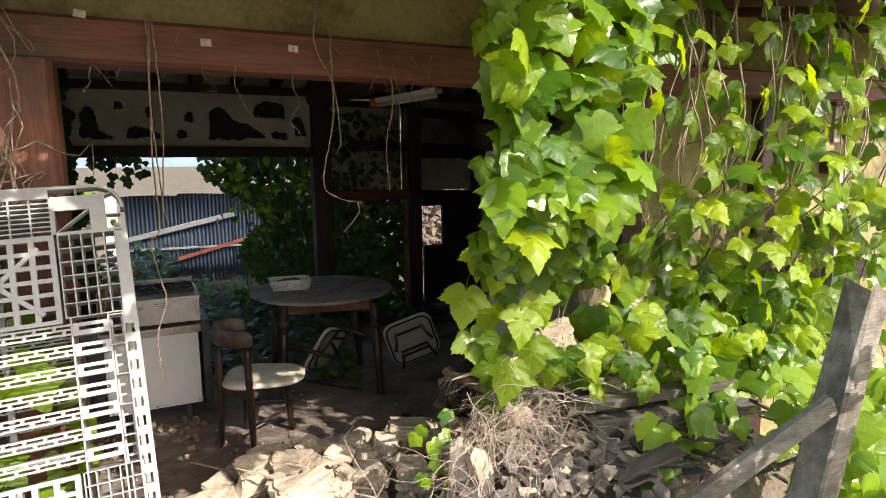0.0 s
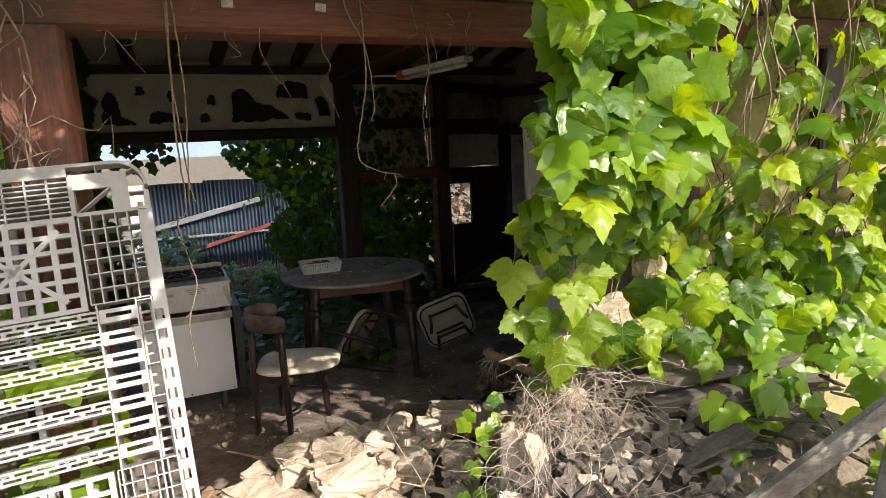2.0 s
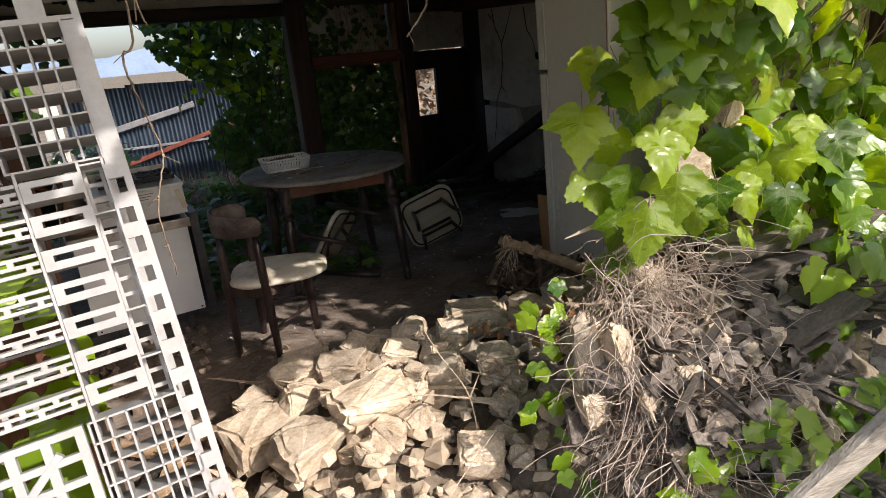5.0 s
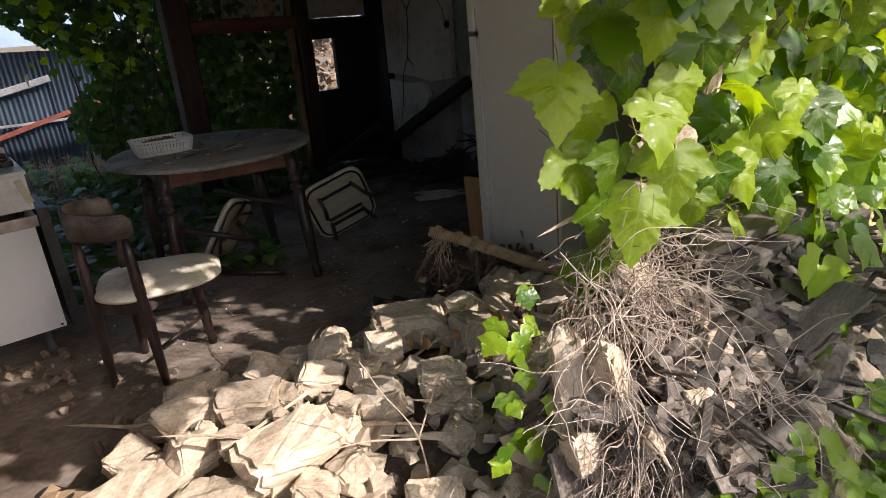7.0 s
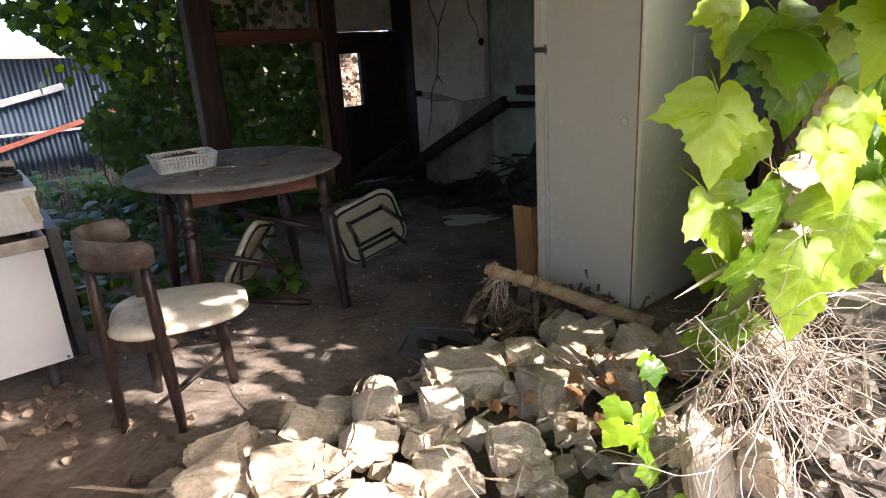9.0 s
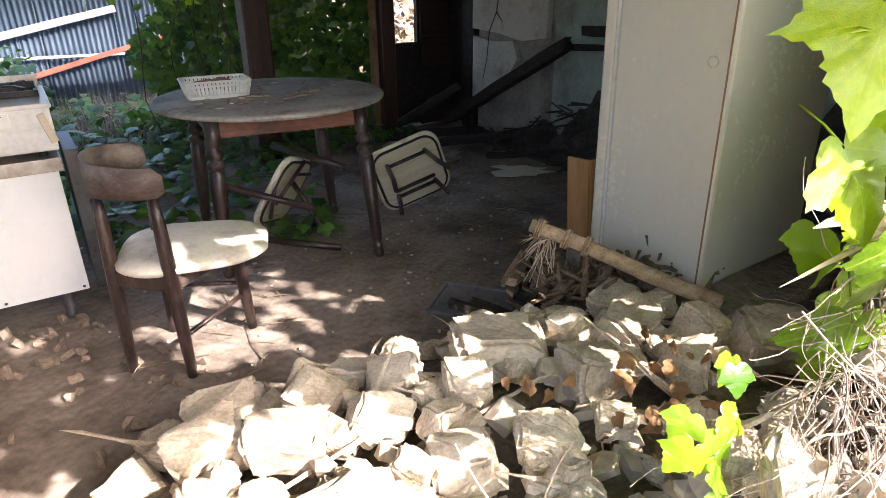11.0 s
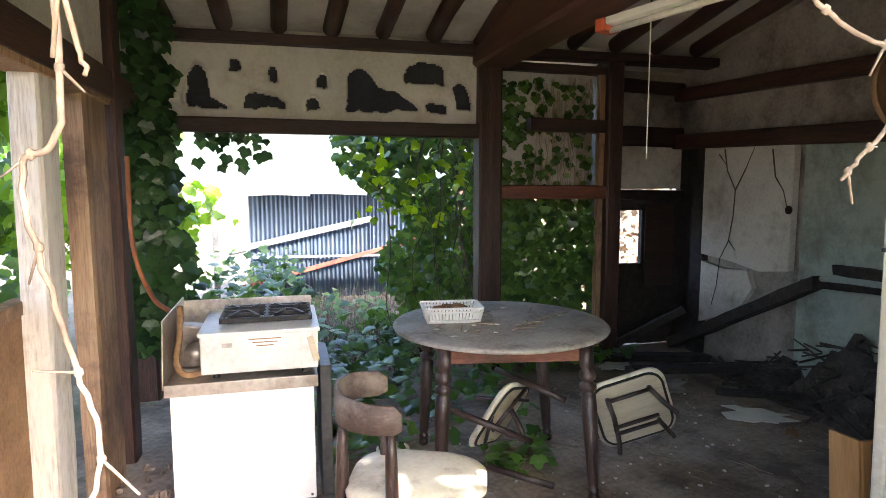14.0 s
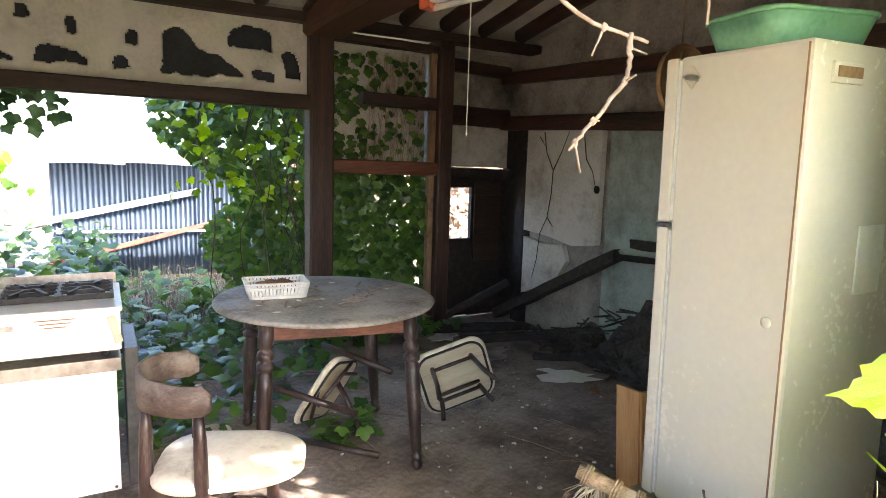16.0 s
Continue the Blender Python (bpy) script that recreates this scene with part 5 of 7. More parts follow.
for i in range(46):
    x = rnd(1.15, 3.6)
    z1 = rnd(0.6, 1.5)
    pts = []
    for k in range(7):
        z = 2.4 + (z1 - 2.4) * k / 6
        xx = x + 0.06 * math.sin(k * 1.7 + i)
        pts.append((xx - origin.x, sheet_y(xx, z) + 0.05 + rnd(-0.02, 0.05) - origin.y, z))
    if x > 1.7:
        part("stem", tube(bmesh.new(), spline(pts, 3), rnd(0.003, 0.006), 0.002, 5), TWIG, vine)
# inner leaves in a darker green that paints in the depth of the vine
spots = []
for i in range(540):
    x, z = rnd(1.2, 4.2), rnd(0.75, 2.45)
    if abs(x - 1.8) < 0.25 and 1.3 < z < 2.1 or 1.88 < x < 2.3 and 1.6 < z < 2.1:
        continue
    if x < 1.65 or 1.6 < x < 2.05 and 0.85 < z < 1.35:
        continue
    spots.append((x, sheet_y(x, z) + rnd(0.03, 0.22), z))
for i in range(260):
    z = rnd(1.3, 2.45)
    y = sheet_y(1.2, z) + rnd(0.0, 0.12)
    x = 0.49 + 0.49 * (y - 0.07) + 0.5 * rnd(0, 1) ** 1.2
    if z < 1.9 and x < edge_x(y):
        continue
    spots.append((x, y, z))
for i in range(60):
    x, z = rnd(1.3, 1.7), rnd(1.45, 1.8)
    y = sheet_y(x, z) + rnd(0.0, 0.14)
    if x > edge_x(y) + 0.04:
        spots.append((x, y, z))
leaf_mass("vine_inner_leaves", spots, IVY_INNER_SHADE, "shaded inner leaves of the climbing vine", "foliage", (0.07, 0.125), False, (-0.2, -0.8, 0.4))
# unseen leaves added over the eave as a sun blocker, with gaps for flecks
spots = [(rnd(1.2, 3.6), rnd(1.42, 1.75), rnd(2.42, 2.6)) for i in range(260)]
for i in range(520):
    x = rnd(-0.9, 1.4) if i % 3 else rnd(0.5, 1.4)
    spots.append((x, 1.62 - (0.9 if x < 0.9 else 0.5) * rnd(0, 1) ** 1.15, rnd(2.34, 2.5)))
leaf_mass("eave_shade_leaves", spots, IVY_SMALL, "unseen vine leaves added over the eave to dapple the sun", "foliage", (0.07, 0.12), False, (0, -0.3, 1.0), 0.5, 180)
# added stems, also out of view, that hold these leaves up
bm = bmesh.new()
for i in range(26):
    x = -0.85 + 0.17 * i
    tube(bm, spline([(x, 1.75, 2.53), (x + rnd(-0.1, 0.1), 1.45, 2.5), (x + rnd(-0.2, 0.2), 1.1, 2.42), (x + rnd(-0.25, 0.25), 0.85, 2.38)], 4), 0.006, 0.002, 5)
tagged(obj("eave_shade_stems", bm, TWIG), "unseen brown stems added to carry the leaves over the eave", "vine", kind="stuff")
# dead stems over the plaster behind the vine
bm = bmesh.new()
for i in range(70):
    p = Vector((rnd(2.2, 4.4), 2.33, rnd(0.3, 2.1)))
    pts = [p]
    for k in range(5):
        p = p + Vector((rnd(-0.14, 0.14), rnd(-0.015, 0.01), rnd(-0.02, 0.22)))
        pts.append(p.copy())
    tube(bm, spline(pts, 2), 0.0035, 0.002, 4)
tagged(obj("dead_stems", bm, BARK), "dark dead stems clinging to the plaster", "vine", kind="stuff")

# small-leaved runners at the foot of the rubble
spots = []
for x, y, z in [(1.36, 2.2, 0.7), (1.22, 2.18, 0.67), (1.32, 2.17, 0.63), (1.25, 2.17, 0.6), (1.26, 2.15, 0.53), (1.22, 2.13, 0.5), (1.32, 2.1, 0.47), (1.23, 2.1, 0.41), (1.13, 2.08, 0.41), (1.21, 2.06, 0.36), (1.14, 1.98, 0.28), (1.21, 1.95, 0.22), (1.23, 1.93, 0.18), (1.5, 2.0, 0.47), (1.49, 1.95, 0.33)]:
    for k in range(2):
        spots.append((x + rnd(-0.025, 0.025), y + rnd(-0.03, 0.03), z + 0.02 + rnd(-0.02, 0.03)))
leaf_mass("vine_runner", spots, IVY_SMALL, "yellow-green young vine runner climbing the rubble", "vine", (0.038, 0.06), False, (-0.3, -0.8, 0.55), 0.4)
spots = []
for i in range(130):
    x, y = rnd(1.0, 3.2), rnd(0.7, 1.15)
    if x < 1.3 + 0.4 * rnd(0, 1) and y < 1.0:
        continue
    spots.append((x, y + 0.25, max(0.08 + 0.18 * max(0, x - 1.4), heap_z(x, y + 0.25)) + rnd(0, 0.16)))
for i in range(100):
    u = rnd(0, 1)
    x, y = 1.24 + 0.9 * u, 1.66 - 0.05 * u + rnd(-0.14, 0.05)
    spots.append((x, y, heap_z(x, y) + rnd(0.0, 0.1)))
leaf_mass("ground_vine", spots, IVY_SMALL, "bright green vine leaves spreading over the debris", "vine", (0.035, 0.075), False, (-0.25, -0.6, 0.8), 0.5)
spots = [(rnd(2.05, 2.6), rnd(1.78, 1.95), rnd(0.35, 0.7)) for i in range(18)] + [(rnd(2.5, 3.3), rnd(1.15, 1.6), rnd(0.2, 1.0)) for i in range(90)] + [(rnd(2.4, 3.6), rnd(1.95, 2.2), rnd(0.55, 1.05)) for i in range(110)]
leaf_mass("vine_clump", spots, IVY_SMALL, "clump of green vine leaves among broken wood", "vine", (0.08, 0.13), False, (-0.25, -0.8, 0.5), 0.4)

# dry tangled roots beside the opening
def strand(bm, p, d, steps, step, curl, r):
    pts = [p.copy()]
    for k in range(steps):
        d = (d + Vector((rnd(-1, 1), rnd(-0.7, 0.6), rnd(-1, 0.85))) * curl).normalized()
        p = p + d * rnd(*step)
        p.z = max(p.z, heap_z(p.x, p.y) * 0.8 + 0.01)
        pts.append(p.copy())
    tube(bm, spline(pts, 2), r, r * 0.5, 4)


def root_spot():
    a = rnd(0, 1)
    return Vector((1.2 + 0.2 * a + 0.45 * rnd(0, 1) * (0.6 + 0.4 * a), 1.72 + 0.4 * a + rnd(-0.06, 0.08), 0.12 + 0.7 * a + rnd(-0.06, 0.05)))


bm = bmesh.new()
for i in range(620):
    strand(bm, root_spot(), Vector((rnd(-1, 1), rnd(-0.6, 0.3), rnd(-1, 0.5))).normalized(), 6, (0.02, 0.05), 0.6, rnd(0.0008, 0.0017))
tagged(obj("dead_root_tangle", bm, DEAD_ROOT), "tangle of dry grey-brown dead vine roots over the rubble", "roots", kind="stuff")
bm = bmesh.new()
for i in range(520):
    strand(bm, root_spot(), Vector((rnd(-0.7, 0.7), rnd(-0.5, 0.1), rnd(-1, 0.1))).normalized(), 7, (0.03, 0.075), 0.65, rnd(0.0009, 0.0021))
tagged(obj("dead_root_strands", bm, PALE_ROOT), "long pale dead root strands trailing over the rubble", "roots", kind="stuff")
spots = []
for i in range(150):
    z = rnd(0.45, 1.32)
    spots.append((rnd(-0.75, 0.12), rnd(2.18 - 0.3 * (1.5 - z), 2.27), z))
leaf_mass("vine_behind_pallet", spots, IVY_SMALL, "yellow-green vine leaves growing behind the pallet", "vine", (0.06, 0.11), False, (0, -0.7, 0.6), 0.5)

# hanging dead stems at the lintel
def hanging(pts, r, mat, label, knots=True):
    bm = bmesh.new()
    sp = spline(pts, 9)
    sp = [p + Vector((rnd(-1, 1), rnd(-1, 1), 0)) * 0.0015 for p in sp]
    tube(bm, sp, r, r * 0.55, 6)
    if knots:
        for p in sp[3::7]:
            lathe(bm, [(0, -0.005), (r * 1.15, -0.002), (r * 1.15, 0.002), (0, 0.005)], p, 6)
            tube(bm, [p, p + Vector((rnd(-0.03, 0.03), rnd(-0.03, 0.01), rnd(-0.03, 0.02)))], r * 0.5, r * 0.3, 4)
    return tagged(obj("hanging_stem", bm, mat, smooth=True), label, "vine stem", "hanging dead stems")


hanging([(0.94, 2.25, 2.45), (0.89, 2.28, 2.17), (0.96, 2.3, 2.01), (0.98, 2.3, 1.83), (0.965, 2.3, 1.77)], 0.0032, DEAD_ROOT, "pale dead stem hanging from the lintel")
hanging([(0.95, 2.29, 2.2), (0.955, 2.3, 1.9), (0.91, 2.3, 1.67), (0.97, 2.31, 1.605), (1.06, 2.3, 1.583)], 0.0032, DEAD_ROOT, "pale dead stem with a hooked end")
hanging([(1.04, 2.303, 1.59), (1.045, 2.31, 1.55), (1.01, 2.32, 1.5), (0.985, 2.32, 1.475)], 0.003, DEAD_ROOT, "short pale side shoot with swollen nodes")
hanging([(0.37, 2.27, 2.2), (0.35, 2.31, 1.81), (0.355, 2.34, 1.53), (0.326, 2.345, 1.48), (0.345, 2.35, 1.36), (0.36, 2.355, 1.27), (0.325, 2.36, 1.15), (0.332, 2.362, 0.99)], 0.003, DEAD_ROOT, "pale dead stem hanging beside the pallet")
hanging([(0.36, 2.26, 2.2), (0.355, 2.28, 1.9), (0.372, 2.3, 1.6), (0.382, 2.3, 1.54)], 0.003, TWIG, "thin brown dead stem under the lintel", False)
hanging([(0.376, 2.26, 2.2), (0.385, 2.28, 1.85), (0.365, 2.3, 1.55)], 0.003, TWIG, "thin brown dead stem under the lintel", False)
hanging([(1.18, 2.3, 2.1), (1.2, 2.33, 1.95), (1.17, 2.33, 1.8), (1.18, 2.33, 1.62)], 0.003, TWIG, "thin brown dead stem under the lintel", False)
bm = bmesh.new()
for i in range(22):
    x = rnd(0.1, 1.4)
    p = Vector((x, 2.29 + rnd(-0.02, 0.12), 2.06 + rnd(-0.02, 0.16)))
    pts = [p.copy()]
    for k in range(5):
        p = p + Vector((rnd(-0.04, 0.04), rnd(-0.01, 0.02), rnd(-0.06, 0.005)))
        pts.append(p.copy())
    tube(bm, spline(pts, 4), 0.0014, 0.0008, 4)
for i in range(90):
    x = rnd(-0.6, 0.0)
    p = Vector((x, 2.26 + rnd(-0.05, 0.03), rnd(1.75, 2.3)))
    pts = [p.copy()]
    for k in range(6):
        p = p + Vector((rnd(-0.06, 0.06), rnd(-0.02, 0.02), rnd(-0.13, 0.04)))
        pts.append(p.copy())
    tube(bm, spline(pts, 2), rnd(0.002, 0.004), 0.0012, 4)
tagged(obj("dry_tendrils", bm, TWIG), "dry brown tendrils trailing from lintel and post", "vine", kind="stuff")

# ivy at the back of the house
spots = [(rnd(2.1, 2.98), 6.5 + rnd(-0.06, 0.14), 0.05 + 1.32 * rnd(0, 1) ** 0.85) for i in range(1300)]
spots += [(rnd(2.1, 2.5), 6.5 + rnd(-0.03, 0.12), rnd(1.3, 2.3)) for i in range(150)]
spots += [(rnd(2.5, 2.98), 6.5 + rnd(-0.03, 0.1), rnd(1.4, 2.3)) for i in range(70)]
leaf_mass("ivy_frame", spots, IVY_DARK, "dark glossy ivy filling the timber frame", "ivy", (0.04, 0.075), True, (0.0, -0.8, 0.3), 0.4, 25)
spots = []
for i in range(4600):
    x = rnd(0.75, 2.6)
    z = rnd(-0.02, 2.1)
    edge = 1.45 - 0.55 * max(0, (z - 1.25)) / 0.6 + 0.12 * math.sin(z * 7) - (0.35 if z < 0.25 else 0)
    if x < edge:
        continue
    spots.append((x, 7.2 + 0.4 * rnd(0, 1) + 0.25 * (2.2 - x), z))
leaf_mass("ivy_curtain", spots, IVY_DARK, "thick green ivy curtain outside the back opening", "ivy", (0.04, 0.075), True, (-0.2, -0.8, 0.3), 0.45, 30)
spots = [(rnd(1.0, 2.1), rnd(6.6, 7.2), rnd(1.1, 2.05)) for i in range(130)]
leaf_mass("vine_back_leaves", spots, IVY_SMALL, "light green vine leaves catching sun by the post", "vine", (0.04, 0.085), True, (-0.2, -0.6, 0.6), 0.7)
bm = bmesh.new()
for i in range(14):
    x = rnd(1.3, 2.4)
    pts = [(x + rnd(-0.1, 0.1), 6.9 + rnd(-0.2, 0.4), 2.3 - 2.2 * k / 6) for k in range(7)]
    tube(bm, spline(pts, 2), rnd(0.004, 0.012), 0.003, 5)
tagged(obj("ivy_stems", bm, BARK), "dark twisted ivy stems behind the opening", "ivy", kind="stuff")
# ivy at the back corner, its shade painted in by the darker leaf colour
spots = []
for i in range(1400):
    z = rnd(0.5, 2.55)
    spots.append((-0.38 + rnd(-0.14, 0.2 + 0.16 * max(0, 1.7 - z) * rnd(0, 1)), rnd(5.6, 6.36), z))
leaf_mass("ivy_column", spots, IVY_SHADE, "ivy wrapping the corner post, its shade put into the green", "ivy", (0.05, 0.095), True, (0.5, -0.75, 0.4), 0.4, 25)
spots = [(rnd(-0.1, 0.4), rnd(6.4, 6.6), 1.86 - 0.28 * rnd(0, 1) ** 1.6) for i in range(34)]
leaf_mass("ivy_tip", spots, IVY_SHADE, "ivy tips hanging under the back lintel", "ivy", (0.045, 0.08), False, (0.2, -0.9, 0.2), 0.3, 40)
bm = bmesh.new()
for i in range(110):
    x, z = rnd(2.45, 2.95), rnd(1.45, 2.3)
    tube(bm, [(x, 6.56, z), (x + rnd(-0.02, 0.02), 6.55, z - 0.12), (x + rnd(-0.03, 0.03), 6.56, z - rnd(0.2, 0.4))], 0.005, 0.002, 4)
tagged(obj("dry_ivy_stems", bm, PALE_TWIG), "pale dry ivy stems on the old plaster", "ivy", kind="stuff")
bm = bmesh.new()
box(bm, (2.555, 6.66, 1.9), (0.9, 0.05, 1.0))
tagged(obj("wall_back_frame", bm, PLASTER), "white plaster infill behind the ivy", "wall", kind="structure")


# shrub and trees outside
def tree(name, base, height, spread, leaves, mat, size, label, cat="tree", low=0.3):
    t = thing(name, pose(*base), label, cat)
    bm = bmesh.new()
    limbs = []
    tube(bm, spline([(0, 0, 0), (0.03, 0.02, height * 0.25), (-0.03, 0, height * 0.5), (0.02, 0, height * 0.8)]), 0.035 * height, 0.01 * height, 8)
    for k in range(9):
        z0 = height * rnd(low * 0.8, 0.75)
        a = rnd(0, 2 * PI)
        e = Vector((math.cos(a) * spread * rnd(0.5, 1), math.sin(a) * spread * rnd(0.5, 1), z0 + height * rnd(0.1, 0.35)))
        mpt = Vector((e.x * 0.45, e.y * 0.45, z0 + 0.6 * (e.z - z0)))
        tube(bm, spline([(0, 0, z0), mpt, e]), 0.014 * height, 0.003 * height, 5)
        limbs.append((Vector((0, 0, z0)), mpt, e))
    part("trunk", bm, BARK, t, smooth=True)
    bm = bmesh.new()
    for i in range(leaves):
        a, b, c = random.choice(limbs)
        f = rnd(0.25, 1.1)
        p = b.lerp(c, f) + Vector((random.gauss(0, 1), random.gauss(0, 1), random.gauss(0, 0.7))) * spread * 0.2
        n = Vector((rnd(-1, 1), rnd(-1, 1), rnd(0, 1.4)))
        leaf_geometry(bm, facing(p, n, rnd(-90, 90)), rnd(*size), 0.3, 0.15, 0.04, i, True)
    part("crown", bm, mat, t, smooth=True)
    return t


tree("shrub", (-0.75, 8.2, -0.05), 2.1, 0.7, 800, TREE_LEAF, (0.07, 0.13), "bright yellow-green leafy shrub outside", "shrub")
# the second shrub is added out of view, only to shade the debris bank
tree("shrub", (2.45, 0.5, -0.05), 1.7, 0.5, 420, TREE_LEAF, (0.07, 0.12), "unseen leafy green shrub added to shade the debris bank", "shrub")
tree("tree", (-1.9, 6.4, -0.05), 3.2, 1.0, 1100, TREE_LEAF, (0.09, 0.16), "leafy green tree beside the house")
tree("tree", (-1.7, 4.6, -0.05), 2.6, 0.8, 800, TREE_LEAF, (0.08, 0.15), "leafy green tree outside the side opening")
spots = [(rnd(-3.0, -1.5), rnd(3.4, 9.0), 2.3 * rnd(0, 1) ** 0.8 - 0.05) for i in range(1500)]
leaf_mass("hedge", spots, IVY_DARK, "dense dark green hedge along the side of the yard", "hedge", (0.08, 0.14), True, (0.5, -0.5, 0.5), 0.6, 90)
tree("tree", (-1.3, 9.2, -0.05), 2.6, 0.9, 800, TREE_LEAF, (0.08, 0.14), "leafy green tree near the fence")
tree("tree", (2.6, 9.3, -0.05), 3.0, 1.0, 900, IVY_DARK, (0.08, 0.14), "dark green tree behind the ivy")

# weeds, grass and ground ivy behind the house
spots = []
for i in range(1000):
    x, y = rnd(0.55, 3.3), rnd(4.95, 7.4)
    if y < 5.4 and x > 1.1 + rnd(-0.3, 0.5):
        continue
    if x > 2.0 and y < 6.1:
        continue
    spots.append((x, y, 0.03 + rnd(0, 0.13)))
leaf_mass("ground_ivy", spots, IVY_DARK, "low dark ivy creeping over the floor edge", "ivy", (0.05, 0.1), True, (0, -0.2, 1.0), 0.5, 180)
spots = [(rnd(1.45, 1.8), rnd(4.62, 4.9), rnd(0.03, 0.13)) for i in range(46)]
leaf_mass("weed", spots, IVY_DARK, "small green weed growing under the table", "weed", (0.05, 0.08), True, (0, -0.2, 1.0), 0.5, 180)
spots = [(rnd(0.6, 1.5), rnd(6.0, 9.2), rnd(0.02, 0.22)) for i in range(260)] + [(rnd(-0.3, 0.7), rnd(6.3, 9.6), rnd(0.05, 0.7)) for i in range(420)]
leaf_mass("weeds", spots, IVY_DARK, "green weeds growing in the back yard", "weeds", (0.05, 0.1), True, (0, -0.3, 1.0), 0.6, 180)


def grass(name, region, count, mat, h, label):
    bm = bmesh.new()
    for i in range(count):
        x, y = rnd(region[0], region[1]), rnd(region[2], region[3])
        a, l = rnd(0, 2 * PI), rnd(*h)
        d = Vector((math.cos(a), math.sin(a), 0))
        s = Vector((-d.y, d.x, 0)) * 0.004
        b = Vector((x, y, ground_z(x, y) + 0.0))
        p1, p2 = b + d * l * 0.25 + Vector((0, 0, l * 0.7)), b + d * l * 0.75 + Vector((0, 0, l * 0.85))
        v = [bm.verts.new(q) for q in (b - s, b + s, p1 + s * 0.7, p1 - s * 0.7, p2)]
        bm.faces.new(v[:4])
        bm.faces.new((v[3], v[2], v[4]))
    return tagged(obj(name, bm, mat), label, "grass", kind="stuff")


grass("dry_grass", (0.5, 2.6, 6.4, 9.6), 3200, DEAD_ROOT, (0.08, 0.3), "dry straw-coloured grass behind the house")
grass("green_grass", (-0.6, 3.0, 6.2, 9.9), 900, IVY_DARK, (0.1, 0.32), "green grass blades in the back yard")
grass("front_grass", (-0.3, 3.0, 0.4, 2.0), 700, PALE_TWIG, (0.05, 0.2), "dry grass among the front rubble")

spots = [(rnd(3.4, 5.4), rnd(8.6, 9.6), rnd(0.0, 1.9)) for i in range(1500)]
leaf_mass("dry_hedge", spots, TWIG, "dry pale hedge outside the window hole", "hedge", (0.05, 0.1), True, (0, -0.6, 0.6), 0.9, 180)
# sheet-metal fence
fence = thing("metal_fence", pose(0.0, 10.0, 0.0), "blue-grey corrugated sheet-metal fence with sagging rails", "fence")
for j in range(5):
    bm = bmesh.new()
    x0, w, n = 0.06 + 0.76 * j, 0.78, 112
    rows = []
    for z in (-0.12, 0.6, 1.29 + 0.015 * math.sin(j * 2.1)):
        rows.append([bm.verts.new((x0 + w * i / n, 0.008 * (j % 2) + 0.024 * math.sin(2 * PI * i / 8.0) + 0.02 * math.sin(j * 1.7 + z), z + 0.01 * math.sin(j + i * 0.036))) for i in range(n + 1)])
    for a, b in zip(rows, rows[1:]):
        for i in range(n):
            bm.faces.new((a[i], a[i + 1], b[i + 1], b[i]))
    bmesh.ops.solidify(bm, geom=bm.faces[:], thickness=0.003)
    part("sheet", bm, SHEET, fence, smooth=True)
part("rail", rough_box(bmesh.new(), (-0.3, -0.06, 0.58), (1.6, -0.06, 0.985), 0.03, 0.075, 1, 0.004), ALUMINIUM, fence, "pale grey slanting rail")
part("rail", rough_box(bmesh.new(), (-0.1, -0.05, 0.13), (2.2, -0.05, 0.7), 0.03, 0.055, 2, 0.004), RUST, fence, "red-oxide slanting rail")
part("rail", rough_box(bmesh.new(), (0.1, -0.05, 0.52), (1.7, -0.05, 0.5), 0.025, 0.03, 3, 0.003), ALUMINIUM, fence)
part("post", rough_box(bmesh.new(), (-0.08, 0.0, -0.12), (-0.08, 0.0, 1.3), 0.2, 0.08, 4, 0.004), WHITE_WOOD, fence, "pale wooden post")
part("post", rough_box(bmesh.new(), (-0.33, -0.1, -0.12), (-0.33, -0.1, 1.1), 0.07, 0.07, 5, 0.004), DARK_STEEL, fence)

# distant hills
bm = bmesh.new()
n = 120
lo, hi = [], []
for k in range(n + 1):
    a = 2 * PI * k / n
    r = 900
    h = 26 + 16 * noise.noise(Vector((math.cos(a) * 3, math.sin(a) * 3, 0.5))) + 9 * noise.noise(Vector((math.cos(a) * 9, math.sin(a) * 9, 2.5)))
    lo.append(bm.verts.new((r * math.cos(a), r * math.sin(a), -30)))
    hi.append(bm.verts.new((1.1 * r * math.cos(a), 1.1 * r * math.sin(a), h)))
for k in range(n):
    bm.faces.new((lo[k], lo[k + 1], hi[k + 1], hi[k]))
HILL = surface("hazy_blue_hills", [(0.16, 0.22, 0.3), (0.2, 0.27, 0.36), (0.24, 0.31, 0.4)], 1.0, 0.02, 0.2, 0)
tagged(obj("backdrop", bm, HILL, smooth=True), "hazy blue hills on the horizon", "hills", kind="structure")

